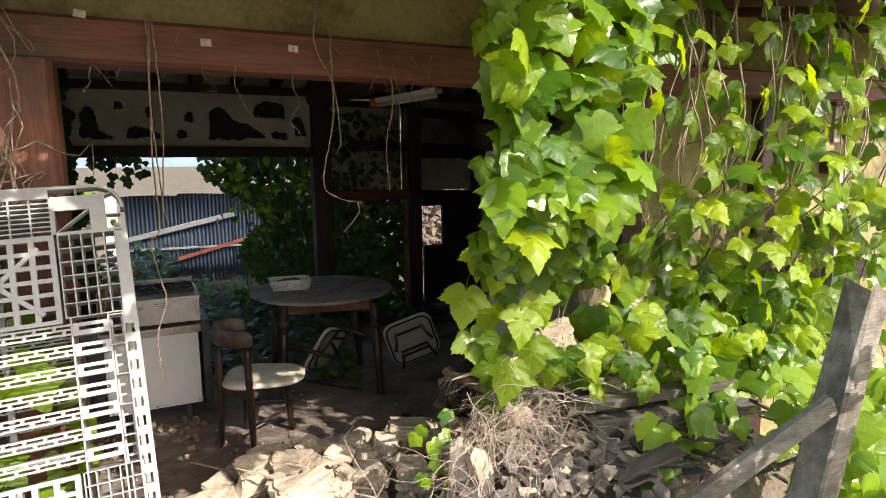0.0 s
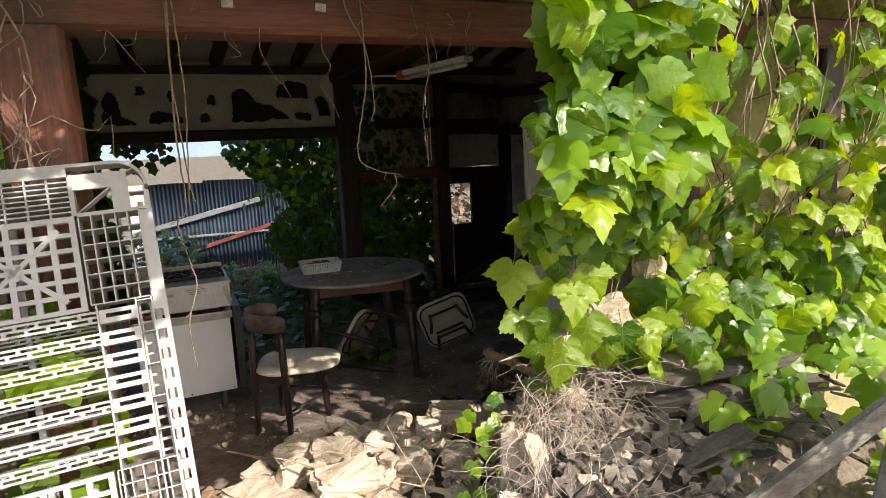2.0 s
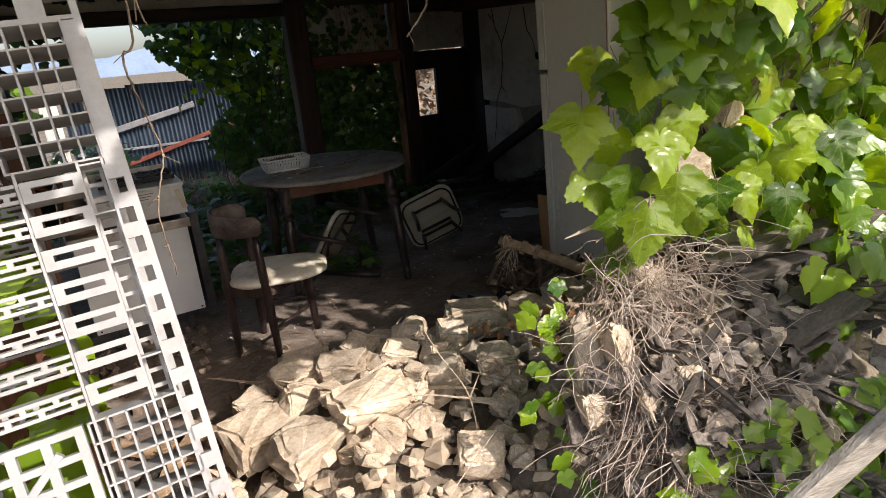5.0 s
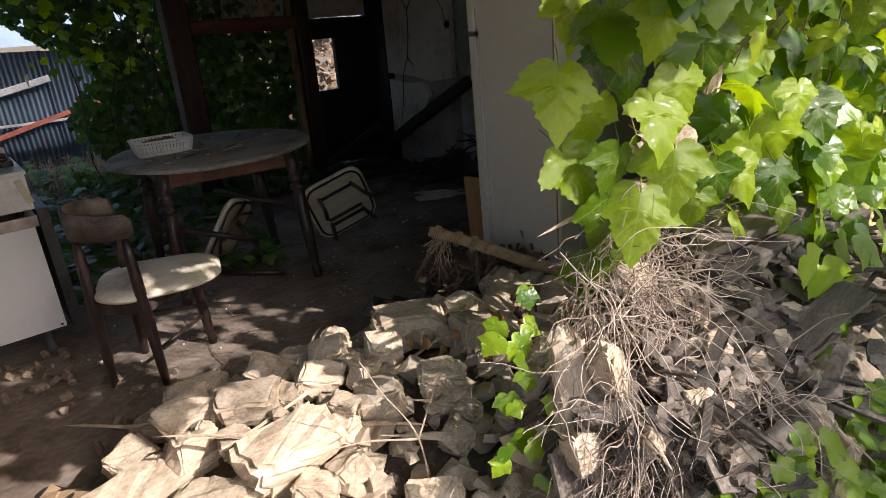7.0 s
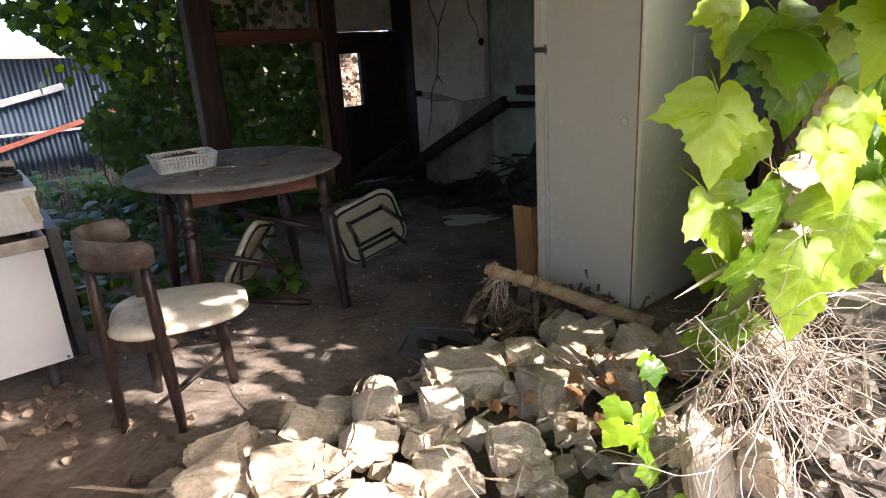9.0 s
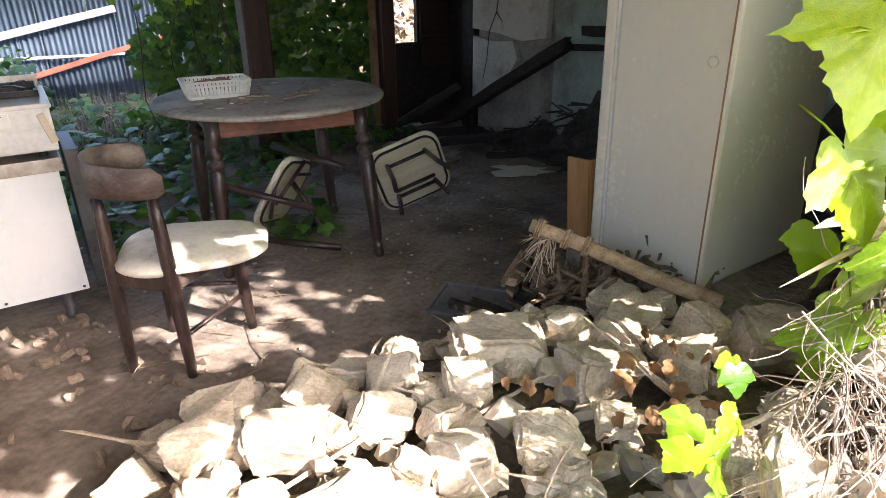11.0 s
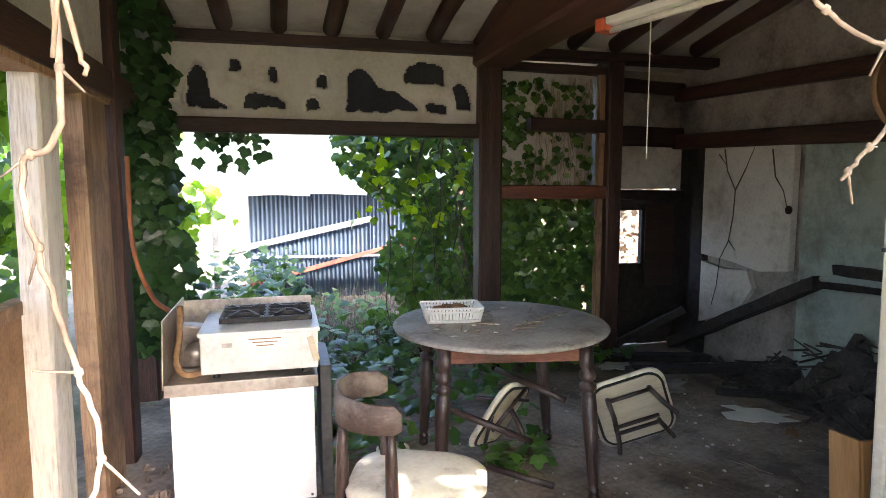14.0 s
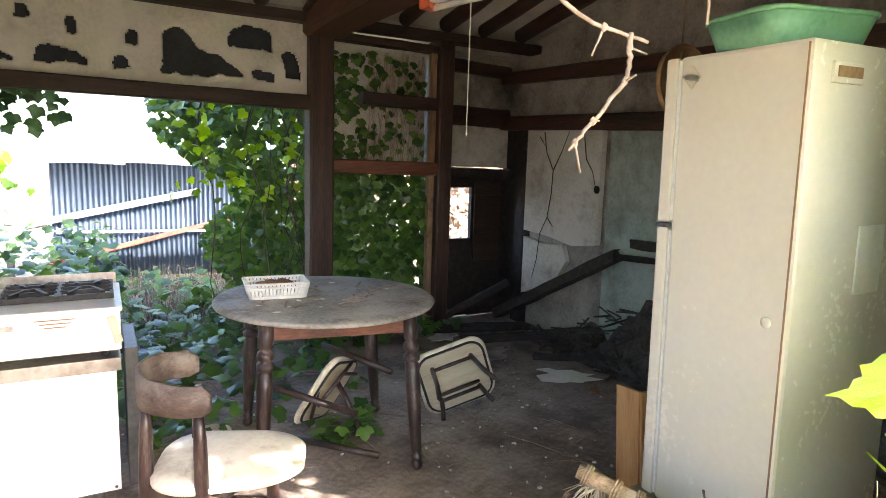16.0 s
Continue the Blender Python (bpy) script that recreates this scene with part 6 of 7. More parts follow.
# ---- rubble, debris and the pallet ----
def stone_mesh(seed, sub=2, block=False, mat=STONE):
    bm = bmesh.new()
    rs = random.Random(seed)
    for sx, sy, sz in itertools.product((-1, 1), (-1, 1), (-1, 1)):
        bm.verts.new((sx * rs.uniform(0.26, 0.42), sy * rs.uniform(0.24, 0.4), sz * rs.uniform(0.22, 0.33)) if block else (sx * rs.uniform(0.13, 0.4), sy * rs.uniform(0.13, 0.38), sz * rs.uniform(0.12, 0.32)))
    for _ in range(2 if block else 5):
        a = rs.choice((0, 1, 2))
        p = [rs.uniform(-0.26, 0.26) for _ in range(3)]
        p[a] = rs.choice((-1, 1)) * rs.uniform(0.3, 0.38)
        bm.verts.new(p)
    hull = bmesh.ops.convex_hull(bm, input=bm.verts[:])
    bmesh.ops.delete(bm, geom=[v for v in bm.verts if not v.link_faces], context="VERTS")
    if sub > 1:
        bmesh.ops.bevel(bm, geom=bm.edges[:], offset=0.05, segments=2, affect="EDGES")
        bmesh.ops.triangulate(bm, faces=bm.faces[:])
        bmesh.ops.subdivide_edges(bm, edges=[e for e in bm.edges if e.calc_length() > 0.1], cuts=2, use_grid_fill=True)
        bmesh.ops.triangulate(bm, faces=bm.faces[:])
    for v in bm.verts:
        v.co += noise.noise_vector(v.co * 3.5 + Vector((seed, 0, 0))) * (0.05 if block else 0.07) + noise.noise_vector(v.co * 8 + Vector((seed, 3, 0))) * 0.04 + noise.noise_vector(v.co * 21 + Vector((seed, 7, 0))) * 0.018
    me = bpy.data.meshes.new("stone")
    bm.normal_update()
    bm.to_mesh(me)
    bm.free()
    me.materials.append(mat)
    return me


ROCKS = [stone_mesh(k, 3) for k in range(12)]
PEBBLES = [stone_mesh(20 + k, 1) for k in range(8)]
CHIPS = [stone_mesh(20 + k, 1, False, CLAY) for k in range(8)]
BLOCKS = [stone_mesh(40 + k, 3, True) for k in range(9)]


heap = thing("stone_heap", pose(0, 0, 0), "collapsed heap of pale broken stones and dirt in the opening", "rubble heap")
bm = bmesh.new()
nx, ny = 80, 60
vs = [[bm.verts.new((0.1 + 3.4 * i / nx, 1.2 + 2.3 * j / ny, 0)) for i in range(nx + 1)] for j in range(ny + 1)]
for row in vs:
    for v in row:
        z = heap_z(v.co.x, v.co.y)
        v.co.z = z * 0.82 - 0.05 + 0.03 * noise.noise(v.co * 9) + 0.012 * noise.noise(v.co * 30)
for j in range(ny):
    for i in range(nx):
        bm.faces.new((vs[j][i], vs[j][i + 1], vs[j + 1][i + 1], vs[j + 1][i]))
part("mound", bm, MUD, heap, "crumbled brown mud between the stones", True)


def stone(x, y, w, h, meshes=ROCKS, lift=0.0, depth=None, turn=None, tilt=32):
    ob = new("stone", random.choice(meshes))
    ob.parent = heap
    d = depth or (w + h) * 0.45
    z = heap_z(x, y) + lift + (0.02 if meshes is BLOCKS else 0.0)
    ob.matrix_local = pose(x, y, z - 0.12 * h, rnd(-tilt, tilt), rnd(-tilt, tilt), rnd(-50, 30) if turn is None else turn) @ Matrix.Diagonal((w * 1.4, d * 1.55, h * 1.6, 1) if meshes is not BLOCKS else (w * 1.26, d * 1.35, h * 1.45, 1))


for x, y, w, h in [(0.66, 3.3, 0.14, 0.1), (0.76, 3.42, 0.13, 0.1), (0.9, 3.36, 0.15, 0.1), (0.55, 3.12, 0.16, 0.11), (1.0, 3.42, 0.12, 0.09), (0.73, 3.07, 0.22, 0.13), (0.88, 2.94, 0.22, 0.11), (1.0, 3.07, 0.18, 0.11), (1.2, 3.0, 0.17, 0.1), (1.09, 2.87, 0.17, 0.11), (1.07, 3.27, 0.17, 0.11), (1.15, 3.16, 0.18, 0.1), (1.31, 3.16, 0.13, 0.14), (1.33, 2.86, 0.15, 0.14),
                   (1.52, 2.97, 0.3, 0.15), (1.59, 3.16, 0.16, 0.1), (1.73, 2.9, 0.12, 0.13), (1.88, 2.81, 0.23, 0.16), (2.0, 2.97, 0.17, 0.1), (1.62, 2.71, 0.19, 0.15), (1.36, 2.6, 0.16, 0.11), (1.16, 2.63, 0.18, 0.13)]:
    stone(x, y, w, h, BLOCKS, 0.0, max(0.1, w * 0.8), None, 18)
for x, y, w, h in [(1.35, 2.5, 0.09, 0.13), (1.06, 2.67, 0.09, 0.09), (0.82, 3.26, 0.23, 0.11), (1.2, 2.77, 0.12, 0.1), (2.05, 2.85, 0.13, 0.09), (2.05, 2.69, 0.17, 0.13), (2.19, 2.55, 0.28, 0.17), (1.87, 2.6, 0.17, 0.12),
                   (1.09, 2.3, 0.18, 0.13), (0.67, 2.88, 0.13, 0.13), (0.96, 2.49, 0.12, 0.1), (0.85, 2.48, 0.13, 0.1), (1.35, 2.05, 0.13, 0.4)]:
    stone(x, y, w, h, BLOCKS, 0.0, max(0.1, w * 0.8), None, 18)
for x, y, w, h, d, a in ((0.52, 2.87, 0.34, 0.19, 0.2, 16), (0.62, 2.63, 0.25, 0.13, 0.2, 24), (0.86, 2.62, 0.3, 0.14, 0.18, 8)):
    stone(x, y, w * 1.0, h, BLOCKS, 0.02, d, a, 10)
for i in range(150):
    x, y = rnd(0.35, 2.3), rnd(2.15, 3.35)
    s = rnd(0.035, 0.1)
    if heap_z(x, y) > 0.03:
        stone(x, y, s * 1.2, s * 0.8, ROCKS[:5] if s > 0.07 else PEBBLES, 0.0, s, rnd(0, 360))
for i in range(80):
    x, y = rnd(0.2, 1.3), rnd(1.9, 2.6)
    s = rnd(0.02, 0.06)
    stone(x, y, s * 1.2, s * 0.8, PEBBLES, 0.0, s, rnd(0, 360))
bm = bmesh.new()
for i in range(420):
    x, y = rnd(0.2, 1.6), rnd(1.7, 2.75)
    s = rnd(0.02, 0.075) * (1 if i % 5 else 1.6)
    m = pose(x, y, heap_z(x, y) * 0.86 - 0.02 + s * 0.3, rnd(-40, 40), rnd(-40, 40), rnd(0, 360)) @ Matrix.Diagonal((s * 1.5, s * 1.1, s * 0.8, 1))
    me = random.choice(PEBBLES)
    base = [bm.verts.new(m @ v.co) for v in me.vertices]
    for p in me.polygons:
        bm.faces.new([base[k] for k in p.vertices])
tagged(obj("gravel", bm, STONE), "small broken stones and gravel in front of the heap", "gravel", kind="stuff")
# chips of clay under the cabinet and on the floor
for i in range(150):
    ob = new("clay_chip", random.choice(CHIPS))
    if i < 70:
        x, y = rnd(-0.15, 0.6), rnd(4.05, 4.45)
    elif i < 110:
        x, y = rnd(-0.1, 0.9), rnd(3.2, 4.0)
    else:
        x, y = rnd(-0.32, 0.0), rnd(4.2, 5.2)
    s = rnd(0.025, 0.065)
    ob.matrix_world = pose(x, y, s * 0.2 + 0.012, rnd(0, 90), rnd(0, 90), rnd(0, 360)) @ Matrix.Diagonal((s * 1.3, s, s * 0.7, 1))
    tagged(ob, "crumbled pale clay chip lying on the floor", "chip", "clay chips on the floor")

# mud ledge under the fridge
bm = bmesh.new()
box(bm, (2.6, 2.95, 0.155), (0.95, 0.72, 0.37), bevel=0.03)
bmesh.ops.subdivide_edges(bm, edges=bm.edges[:], cuts=4, use_grid_fill=True)
for v in bm.verts:
    if v.co.z < 0.35:
        v.co += noise.noise_vector(v.co * 6) * 0.03
tagged(obj("wall_ledge", bm, MUD, smooth=True), "broken mud ledge carrying the refrigerator", "ledge", kind="structure")


# broken stub of the stone front wall behind the vine
stub = thing("wall_stub", pose(2.36, 2.3, 0), "broken stub of rubble-stone wall laced with roots", "wall", kind="structure")
bm = bmesh.new()
slab(bm, [(-0.12, 0.3), (0.15, 0.3), (0.15, 1.28), (0.1, 1.22), (0.0, 1.14), (-0.04, 1.0), (-0.08, 0.8)], 0.13, Matrix(((1, 0, 0, 0), (0, 0, -1, 0.1), (0, 1, 0, 0), (0, 0, 0, 1))))
part("mud_core", bm, MUD, stub, "crumbling brown mud core")
for row in range(9):
    z = 0.48 + 0.095 * row
    x = -0.18 + 0.016 * row + 0.04 * (row % 2)
    while x < 0.16:
        w = rnd(0.09, 0.18)
        ob = new("stone", random.choice(BLOCKS))
        ob.parent = stub
        ob.matrix_local = pose(x + w / 2, -0.05 + rnd(-0.03, 0.02), z + rnd(-0.01, 0.01), rnd(-12, 12), rnd(-12, 12), rnd(-15, 15)) @ Matrix.Diagonal((w * 1.25, 0.2, 0.14, 1))
        x += w


def splinter(p, q, w, h, mat, label, name="broken_plank", group="broken planks", seed=0, jitter=0.006):
    """A broken board with ragged ends."""
    bm = rough_box(bmesh.new(), p, q, w, h, seed, jitter, 6)
    d = (Vector(q) - Vector(p)).normalized()
    for v in bm.verts:
        e = min((v.co - Vector(p)).dot(d), (Vector(q) - v.co).dot(d))
        if e < 0.02:
            v.co += d * rnd(-1, 1) * w * 0.25
    return tagged(obj(name, bm, mat), label, "plank", group)


# straw bundle with a bamboo bar by the fridge
bm = bmesh.new()
tube(bm, spline([(1.825, 3.19, 0.53), (1.93, 3.04, 0.48), (2.05, 2.87, 0.41), (2.16, 2.7, 0.36)]), 0.023, 0.026, 9)
for k in (0.02, 0.1, 0.16):
    c = Vector((1.825, 3.19, 0.53)).lerp(Vector((1.93, 3.04, 0.48)), k * 6)
    d = Vector((0.1, -0.15, -0.05)).normalized()
    for j in range(3):
        s = d.orthogonal()
        tube(bm, [c + d * 0.008 * j + Matrix.Rotation(a, 3, d) @ s * 0.027 for a in [2 * PI * i / 10 for i in range(11)]], 0.004, n=4)
tagged(obj("bamboo_bar", bm, PALE_WOOD, smooth=True), "brown bar wound with straw rope on the rubble", "bar")
bm = bmesh.new()
for i in range(26):
    p = Vector((1.86, 3.14, 0.5)) + Vector((rnd(-0.02, 0.02), rnd(-0.02, 0.02), 0))
    q = p + Vector((rnd(-0.1, 0.05), rnd(-0.05, 0.06), rnd(-0.16, 0.0)))
    tube(bm, [p, p.lerp(q, 0.5) + Vector((rnd(-0.02, 0.02), 0, 0.01)), q], 0.002, 0.001, 4)
tagged(obj("straw_fray", bm, PALE_TWIG), "frayed straw rope hanging from the bar", "straw", kind="stuff")
bm = bmesh.new()
for i in range(340):
    u = rnd(0, 1)
    b = Vector((1.88 + 0.4 * u + rnd(-0.05, 0.05), 3.2 - 0.32 * u + rnd(-0.08, 0.14), rnd(0.08, 0.34 + 0.08 * u)))
    d = Vector((rnd(-0.5, 0.9), rnd(-0.9, 0.5), rnd(-0.55, 0.75))).normalized()
    rough_box(bm, b - d * rnd(0.02, 0.06), b + d * rnd(0.03, 0.11), rnd(0.006, 0.022), rnd(0.004, 0.012), i, 0.004, 2)
tagged(obj("rotten_straw", bm, ROTTEN), "bundle of rotten splintered thatch", "thatch", kind="stuff")
for i in range(9):
    c = Vector((rnd(1.75, 2.0), rnd(3.2, 3.4), 0.05 + rnd(0, 0.22)))
    d = Vector((rnd(-0.13, 0.02), rnd(-0.1, 0.1), rnd(-0.05, 0.1)))
    splinter(c - d, c + d, rnd(0.03, 0.06), rnd(0.015, 0.03), PALE_WOOD if i % 2 else BURNT, "short rotten board end in the rubble", seed=i)
for i in range(10):
    c = Vector((0.28 + rnd(-0.2, 0.2), 3.15 + rnd(-0.22, 0.3), 0.03 + rnd(0, 0.05)))
    a = rnd(0, PI)
    d = Vector((math.cos(a), math.sin(a), rnd(-0.1, 0.1))) * rnd(0.07, 0.2)
    splinter(c - d, c + d, rnd(0.03, 0.07), rnd(0.02, 0.04), PALE_WOOD if i % 3 else BURNT, "rotten piece of timber on the floor", seed=20 + i, jitter=0.012)

# burnt timbers in the far corner
for p, q, w, h in (((3.6, 4.88, 0.86), (3.62, 6.3, 0.13), 0.09, 0.08), 
                   ((3.72, 4.2, 0.95), (3.75, 4.9, 0.93), 0.05, 0.06), ((3.0, 5.9, 0.06), (3.8, 5.6, 0.1), 0.1, 0.05), ((2.9, 6.25, 0.07), (3.75, 6.05, 0.06), 0.12, 0.05),
                   ((3.3, 5.35, 0.05), (3.9, 4.9, 0.1), 0.06, 0.04), ((3.1, 6.5, 0.05), (3.7, 6.3, 0.4), 0.06, 0.06), ((3.8, 4.2, 0.86), (3.82, 5.2, 0.8), 0.04, 0.04)):
    splinter(p, q, w, h, BURNT, "charred black roof timber fallen in the corner", "charred_timber", "charred timbers in the corner", int(p[0] * 50), 0.01)
bm = bmesh.new()
def corner_z(x, y):
    return 0.62 * min(1, max(0, (x - 3.6) / 0.35)) ** 1.3 * min(1, max(0, (6.0 - y) / 1.1)) ** 1.2


vs = [[bm.verts.new((3.56 + 0.37 * i / 22, 2.6 + 3.5 * j / 70, 0)) for i in range(23)] for j in range(71)]
for row in vs:
    for v in row:
        v.co.z = corner_z(v.co.x, v.co.y) * (0.85 + 0.8 * noise.noise(v.co * 4)) + 0.06 * noise.noise(v.co * 14) + 0.03 * noise.noise(v.co * 31) - 0.03
for j in range(70):
    for i in range(22):
        bm.faces.new((vs[j][i], vs[j][i + 1], vs[j + 1][i + 1], vs[j + 1][i]))
for i in range(120):
    c = Vector((rnd(3.6, 3.9), rnd(3.6, 6.0), 0))
    c.z = corner_z(c.x, c.y) * 0.95 + 0.02
    a = rnd(0, PI)
    d = Vector((math.cos(a), math.sin(a), rnd(-0.3, 0.3))) * rnd(0.03, 0.2)
    rough_box(bm, c - d, c + d, rnd(0.008, 0.022), rnd(0.006, 0.014), i, 0.004, 3)
tagged(obj("burnt_debris", bm, ASH), "heap of charred black debris along the wall", "debris", kind="stuff")
# torn sheets on the floor
for c, w, d, a, mat, lab in (((3.3, 5.0, 0.02), 0.42, 0.24, -30, PAPER, "torn off-white plasterboard sheet on the floor"), ((3.05, 5.6, 0.018), 0.5, 0.26, 20, SOOT_PLASTER, "dirty grey torn sheet on the floor"),
                             ((2.95, 6.1, 0.03), 0.3, 0.14, 10, PLASTER, "broken piece of pale plaster on the floor"), ((3.3, 4.7, 0.02), 0.14, 0.08, 50, DRY_LEAF, "curled brown scrap on the floor")):
    bm = bmesh.new()
    ol = [(w / 2 * math.cos(t) * (1 + 0.9 * noise.noise(Vector((math.cos(t) * 2.3, math.sin(t) * 2.3, c[0])))), d / 2 * math.sin(t) * (1 + 0.9 * noise.noise(Vector((math.sin(t) * 2.3, math.cos(t) * 2.3, c[1]))))) for t in [2 * PI * k / 18 for k in range(18)]]
    slab(bm, ol, 0.006, pose(*c, 2, 1, a))
    tagged(obj("torn_sheet", bm, mat), lab, "sheet", "torn sheets on the floor")
bm = bmesh.new()
for i in range(420):
    x, y = rnd(0.6, 3.6), rnd(3.3, 6.0)
    a, l = rnd(0, PI), rnd(0.03, 0.16) if i % 4 else rnd(0.15, 0.4)
    d = Vector((math.cos(a), math.sin(a), 0)) * l / 2
    c = Vector((x, y, 0.008 + bump2(x, y, 1.7, 0.012)))
    tube(bm, [c - d, c + Vector((rnd(-0.01, 0.01), rnd(-0.01, 0.01), 0.005)), c + d], 0.0025, 0.0015, 4)
tagged(obj("floor_twigs", bm, TWIG), "fine dry twigs scattered on the floor", "twigs", kind="stuff")
bm = bmesh.new()
for i in range(160):
    s = rnd(0.006, 0.02)
    box(bm, (rnd(0.6, 3.4), rnd(3.5, 5.9), 0.005), (s, s * 0.7, 0.006), (rnd(-15, 15), rnd(-15, 15), rnd(0, 180)))
tagged(obj("floor_chips", bm, PLASTER), "small plaster chips scattered on the floor", "chips", kind="stuff")

# broken wood, bark and plaster flakes on the bank of debris
for i in range(70):
    x, y = rnd(1.45, 2.9), rnd(1.5, 2.1)
    a = rnd(-3.1, 3.1)
    d = Vector((math.cos(a), 0.8 * math.sin(a), rnd(-0.5, 0.5))).normalized() * rnd(0.04, 0.17)
    c = Vector((x, y, heap_z(x, y) + 0.02))
    splinter(c - d, c + d, rnd(0.012, 0.045), rnd(0.004, 0.012), OLD_WOOD, "grey splintered board in the rubble", seed=40 + i)


def flake_mesh(seed):
    rs = random.Random(seed)
    bm = bmesh.new()
    n = rs.choice((5, 6, 7))
    slab(bm, [(math.cos(2 * PI * k / n) * rs.uniform(0.6, 1.1), math.sin(2 * PI * k / n) * rs.uniform(0.4, 0.8)) for k in range(n)], rs.uniform(0.04, 0.12))
    for v in bm.verts:
        v.co.z += 0.3 * noise.noise(v.co * 1.3 + Vector((seed, 0, 0)))
    me = bpy.data.meshes.new("flake")
    bm.normal_update()
    bm.to_mesh(me)
    bm.free()
    me.materials.append(FLAKE)
    return me


FLAKES = [flake_mesh(60 + k) for k in range(9)]
for i in range(230):
    x, y = 1.25 + 1.5 * rnd(0, 1) ** 1.2, rnd(1.45, 2.1)
    s = rnd(0.02, 0.06) if i % 6 else rnd(0.06, 0.11)
    ob = new("flake", random.choice(FLAKES))
    ob.parent = heap
    ob.matrix_local = pose(x, y, heap_z(x, y) * 0.98 - 0.01 + 0.3 * s, rnd(-15, 75), rnd(-35, 35), rnd(-60, 60)) @ Matrix.Diagonal((s, s, s, 1))
for i in range(55):
    x, y = rnd(1.2, 2.0), rnd(1.6, 2.15)
    stone(x, y, *(lambda q: (q * 1.2, q * 0.8))(rnd(0.03, 0.1)), turn=rnd(0, 360))
for x, y, z, w, d, h in ((1.38, 1.985, 0.6, 0.1, 0.08, 0.2), (1.28, 1.98, 0.44, 0.1, 0.1, 0.12), (1.62, 2.1, 0.7, 0.14, 0.1, 0.1), (1.85, 2.16, 0.98, 0.2, 0.14, 0.13), (2.1, 2.2, 1.15, 0.18, 0.12, 0.16), (1.74, 2.18, 0.86, 0.16, 0.12, 0.12)):
    ob = new("stone", random.choice(ROCKS))
    ob.parent = heap
    ob.matrix_local = pose(x, y, z, rnd(-15, 15), rnd(-15, 15), rnd(-30, 30)) @ Matrix.Diagonal((w * 1.4, d * 1.4, h * 1.5, 1))
spots = []
for i in range(130):
    x, y = rnd(1.35, 2.3), rnd(1.5, 2.05)
    spots.append((x, y, heap_z(x, y) + rnd(0.01, 0.05)))
leaf_mass("withered_leaves", spots, FLAKE, "withered grey-brown leaves among the debris", "leaves", (0.025, 0.055), False, (0, -0.5, 0.9), 0.9, 180, (0.6, 1.6))
for p, q, w, h in (((1.85, 2.08, 0.7), (2.75, 2.02, 0.68), 0.1, 0.04), ((1.95, 2.06, 0.6), (2.9, 2.0, 0.55), 0.1, 0.08), ((1.85, 1.8, 0.52), (2.15, 1.74, 0.6), 0.1, 0.015)):
    splinter(p, q, w, h, OLD_WOOD, "weathered grey plank lying on the rubble", seed=int(p[2] * 99))
bm = bmesh.new()
for k in range(3):
    bmesh.ops.create_icosphere(bm, subdivisions=3, radius=0.028, matrix=pose(1.72 + 0.03 * k, 1.8, 0.36 + 0.01 * (k % 2)) @ Matrix.Diagonal((1.1, 0.8, 0.7, 1)))
for v in bm.verts:
    v.co += noise.noise_vector(v.co * 35) * 0.016
tagged(obj("plastic_rag", bm, ALUMINIUM, smooth=False), "crumpled dirty white rag on the rubble", "rag")
bm = bmesh.new()
slab(bm, [(-0.1, -0.07), (0.07, -0.09), (0.12, 0.0), (0.09, 0.1), (-0.06, 0.09), (-0.12, 0.02)], 0.025, pose(1.82, 1.9, 0.3, 42, 8, 15))
tagged(obj("flat_slab", bm, SOOT_PLASTER), "flat grey broken slab lying in the rubble", "slab")
splinter((0.74, 1.545, 0.11), (2.33, 1.275, 0.915), 0.03, 0.075, GREY_WOOD, "grey weathered plank leaning across the rubble", seed=71, jitter=0.003)
splinter((1.98, 1.22, 0.0), (2.63, 1.36, 1.25), 0.12, 0.11, GREY_WOOD, "thick weathered grey post leaning on the rubble", "leaning_post", "leaning posts", 72, 0.008)
# thin dead weed stalks in front
bm = bmesh.new()
tube(bm, spline([(1.12, 2.35, 0.1), (1.1, 2.36, 0.35), (1.02, 2.38, 0.52), (0.98, 2.4, 0.62)]), 0.003, 0.0013, 5)
tube(bm, spline([(1.1, 2.36, 0.35), (0.95, 2.4, 0.4), (0.8, 2.42, 0.42)]), 0.003, 0.0015, 5)
tube(bm, spline([(0.7, 2.05, 0.1), (0.85, 2.1, 0.25), (1.1, 2.2, 0.33)]), 0.003, 0.0013, 5)
tube(bm, spline([(1.1, 2.36, 0.35), (1.2, 2.4, 0.45), (1.26, 2.42, 0.47)]), 0.003, 0.0015, 5)
tagged(obj("dead_weed", bm, PALE_TWIG), "thin dead weed stalk among the stones", "weed")
spots = [(rnd(1.3, 1.9), rnd(2.4, 2.75), 0.34 + rnd(0, 0.08)) for i in range(26)]
leaf_mass("fallen_leaves", spots, DRY_LEAF, "curled brown fallen leaves on the stones", "leaves", (0.022, 0.04), False, (0, -0.4, 0.9), 0.9, 180, (0.6, 1.2))


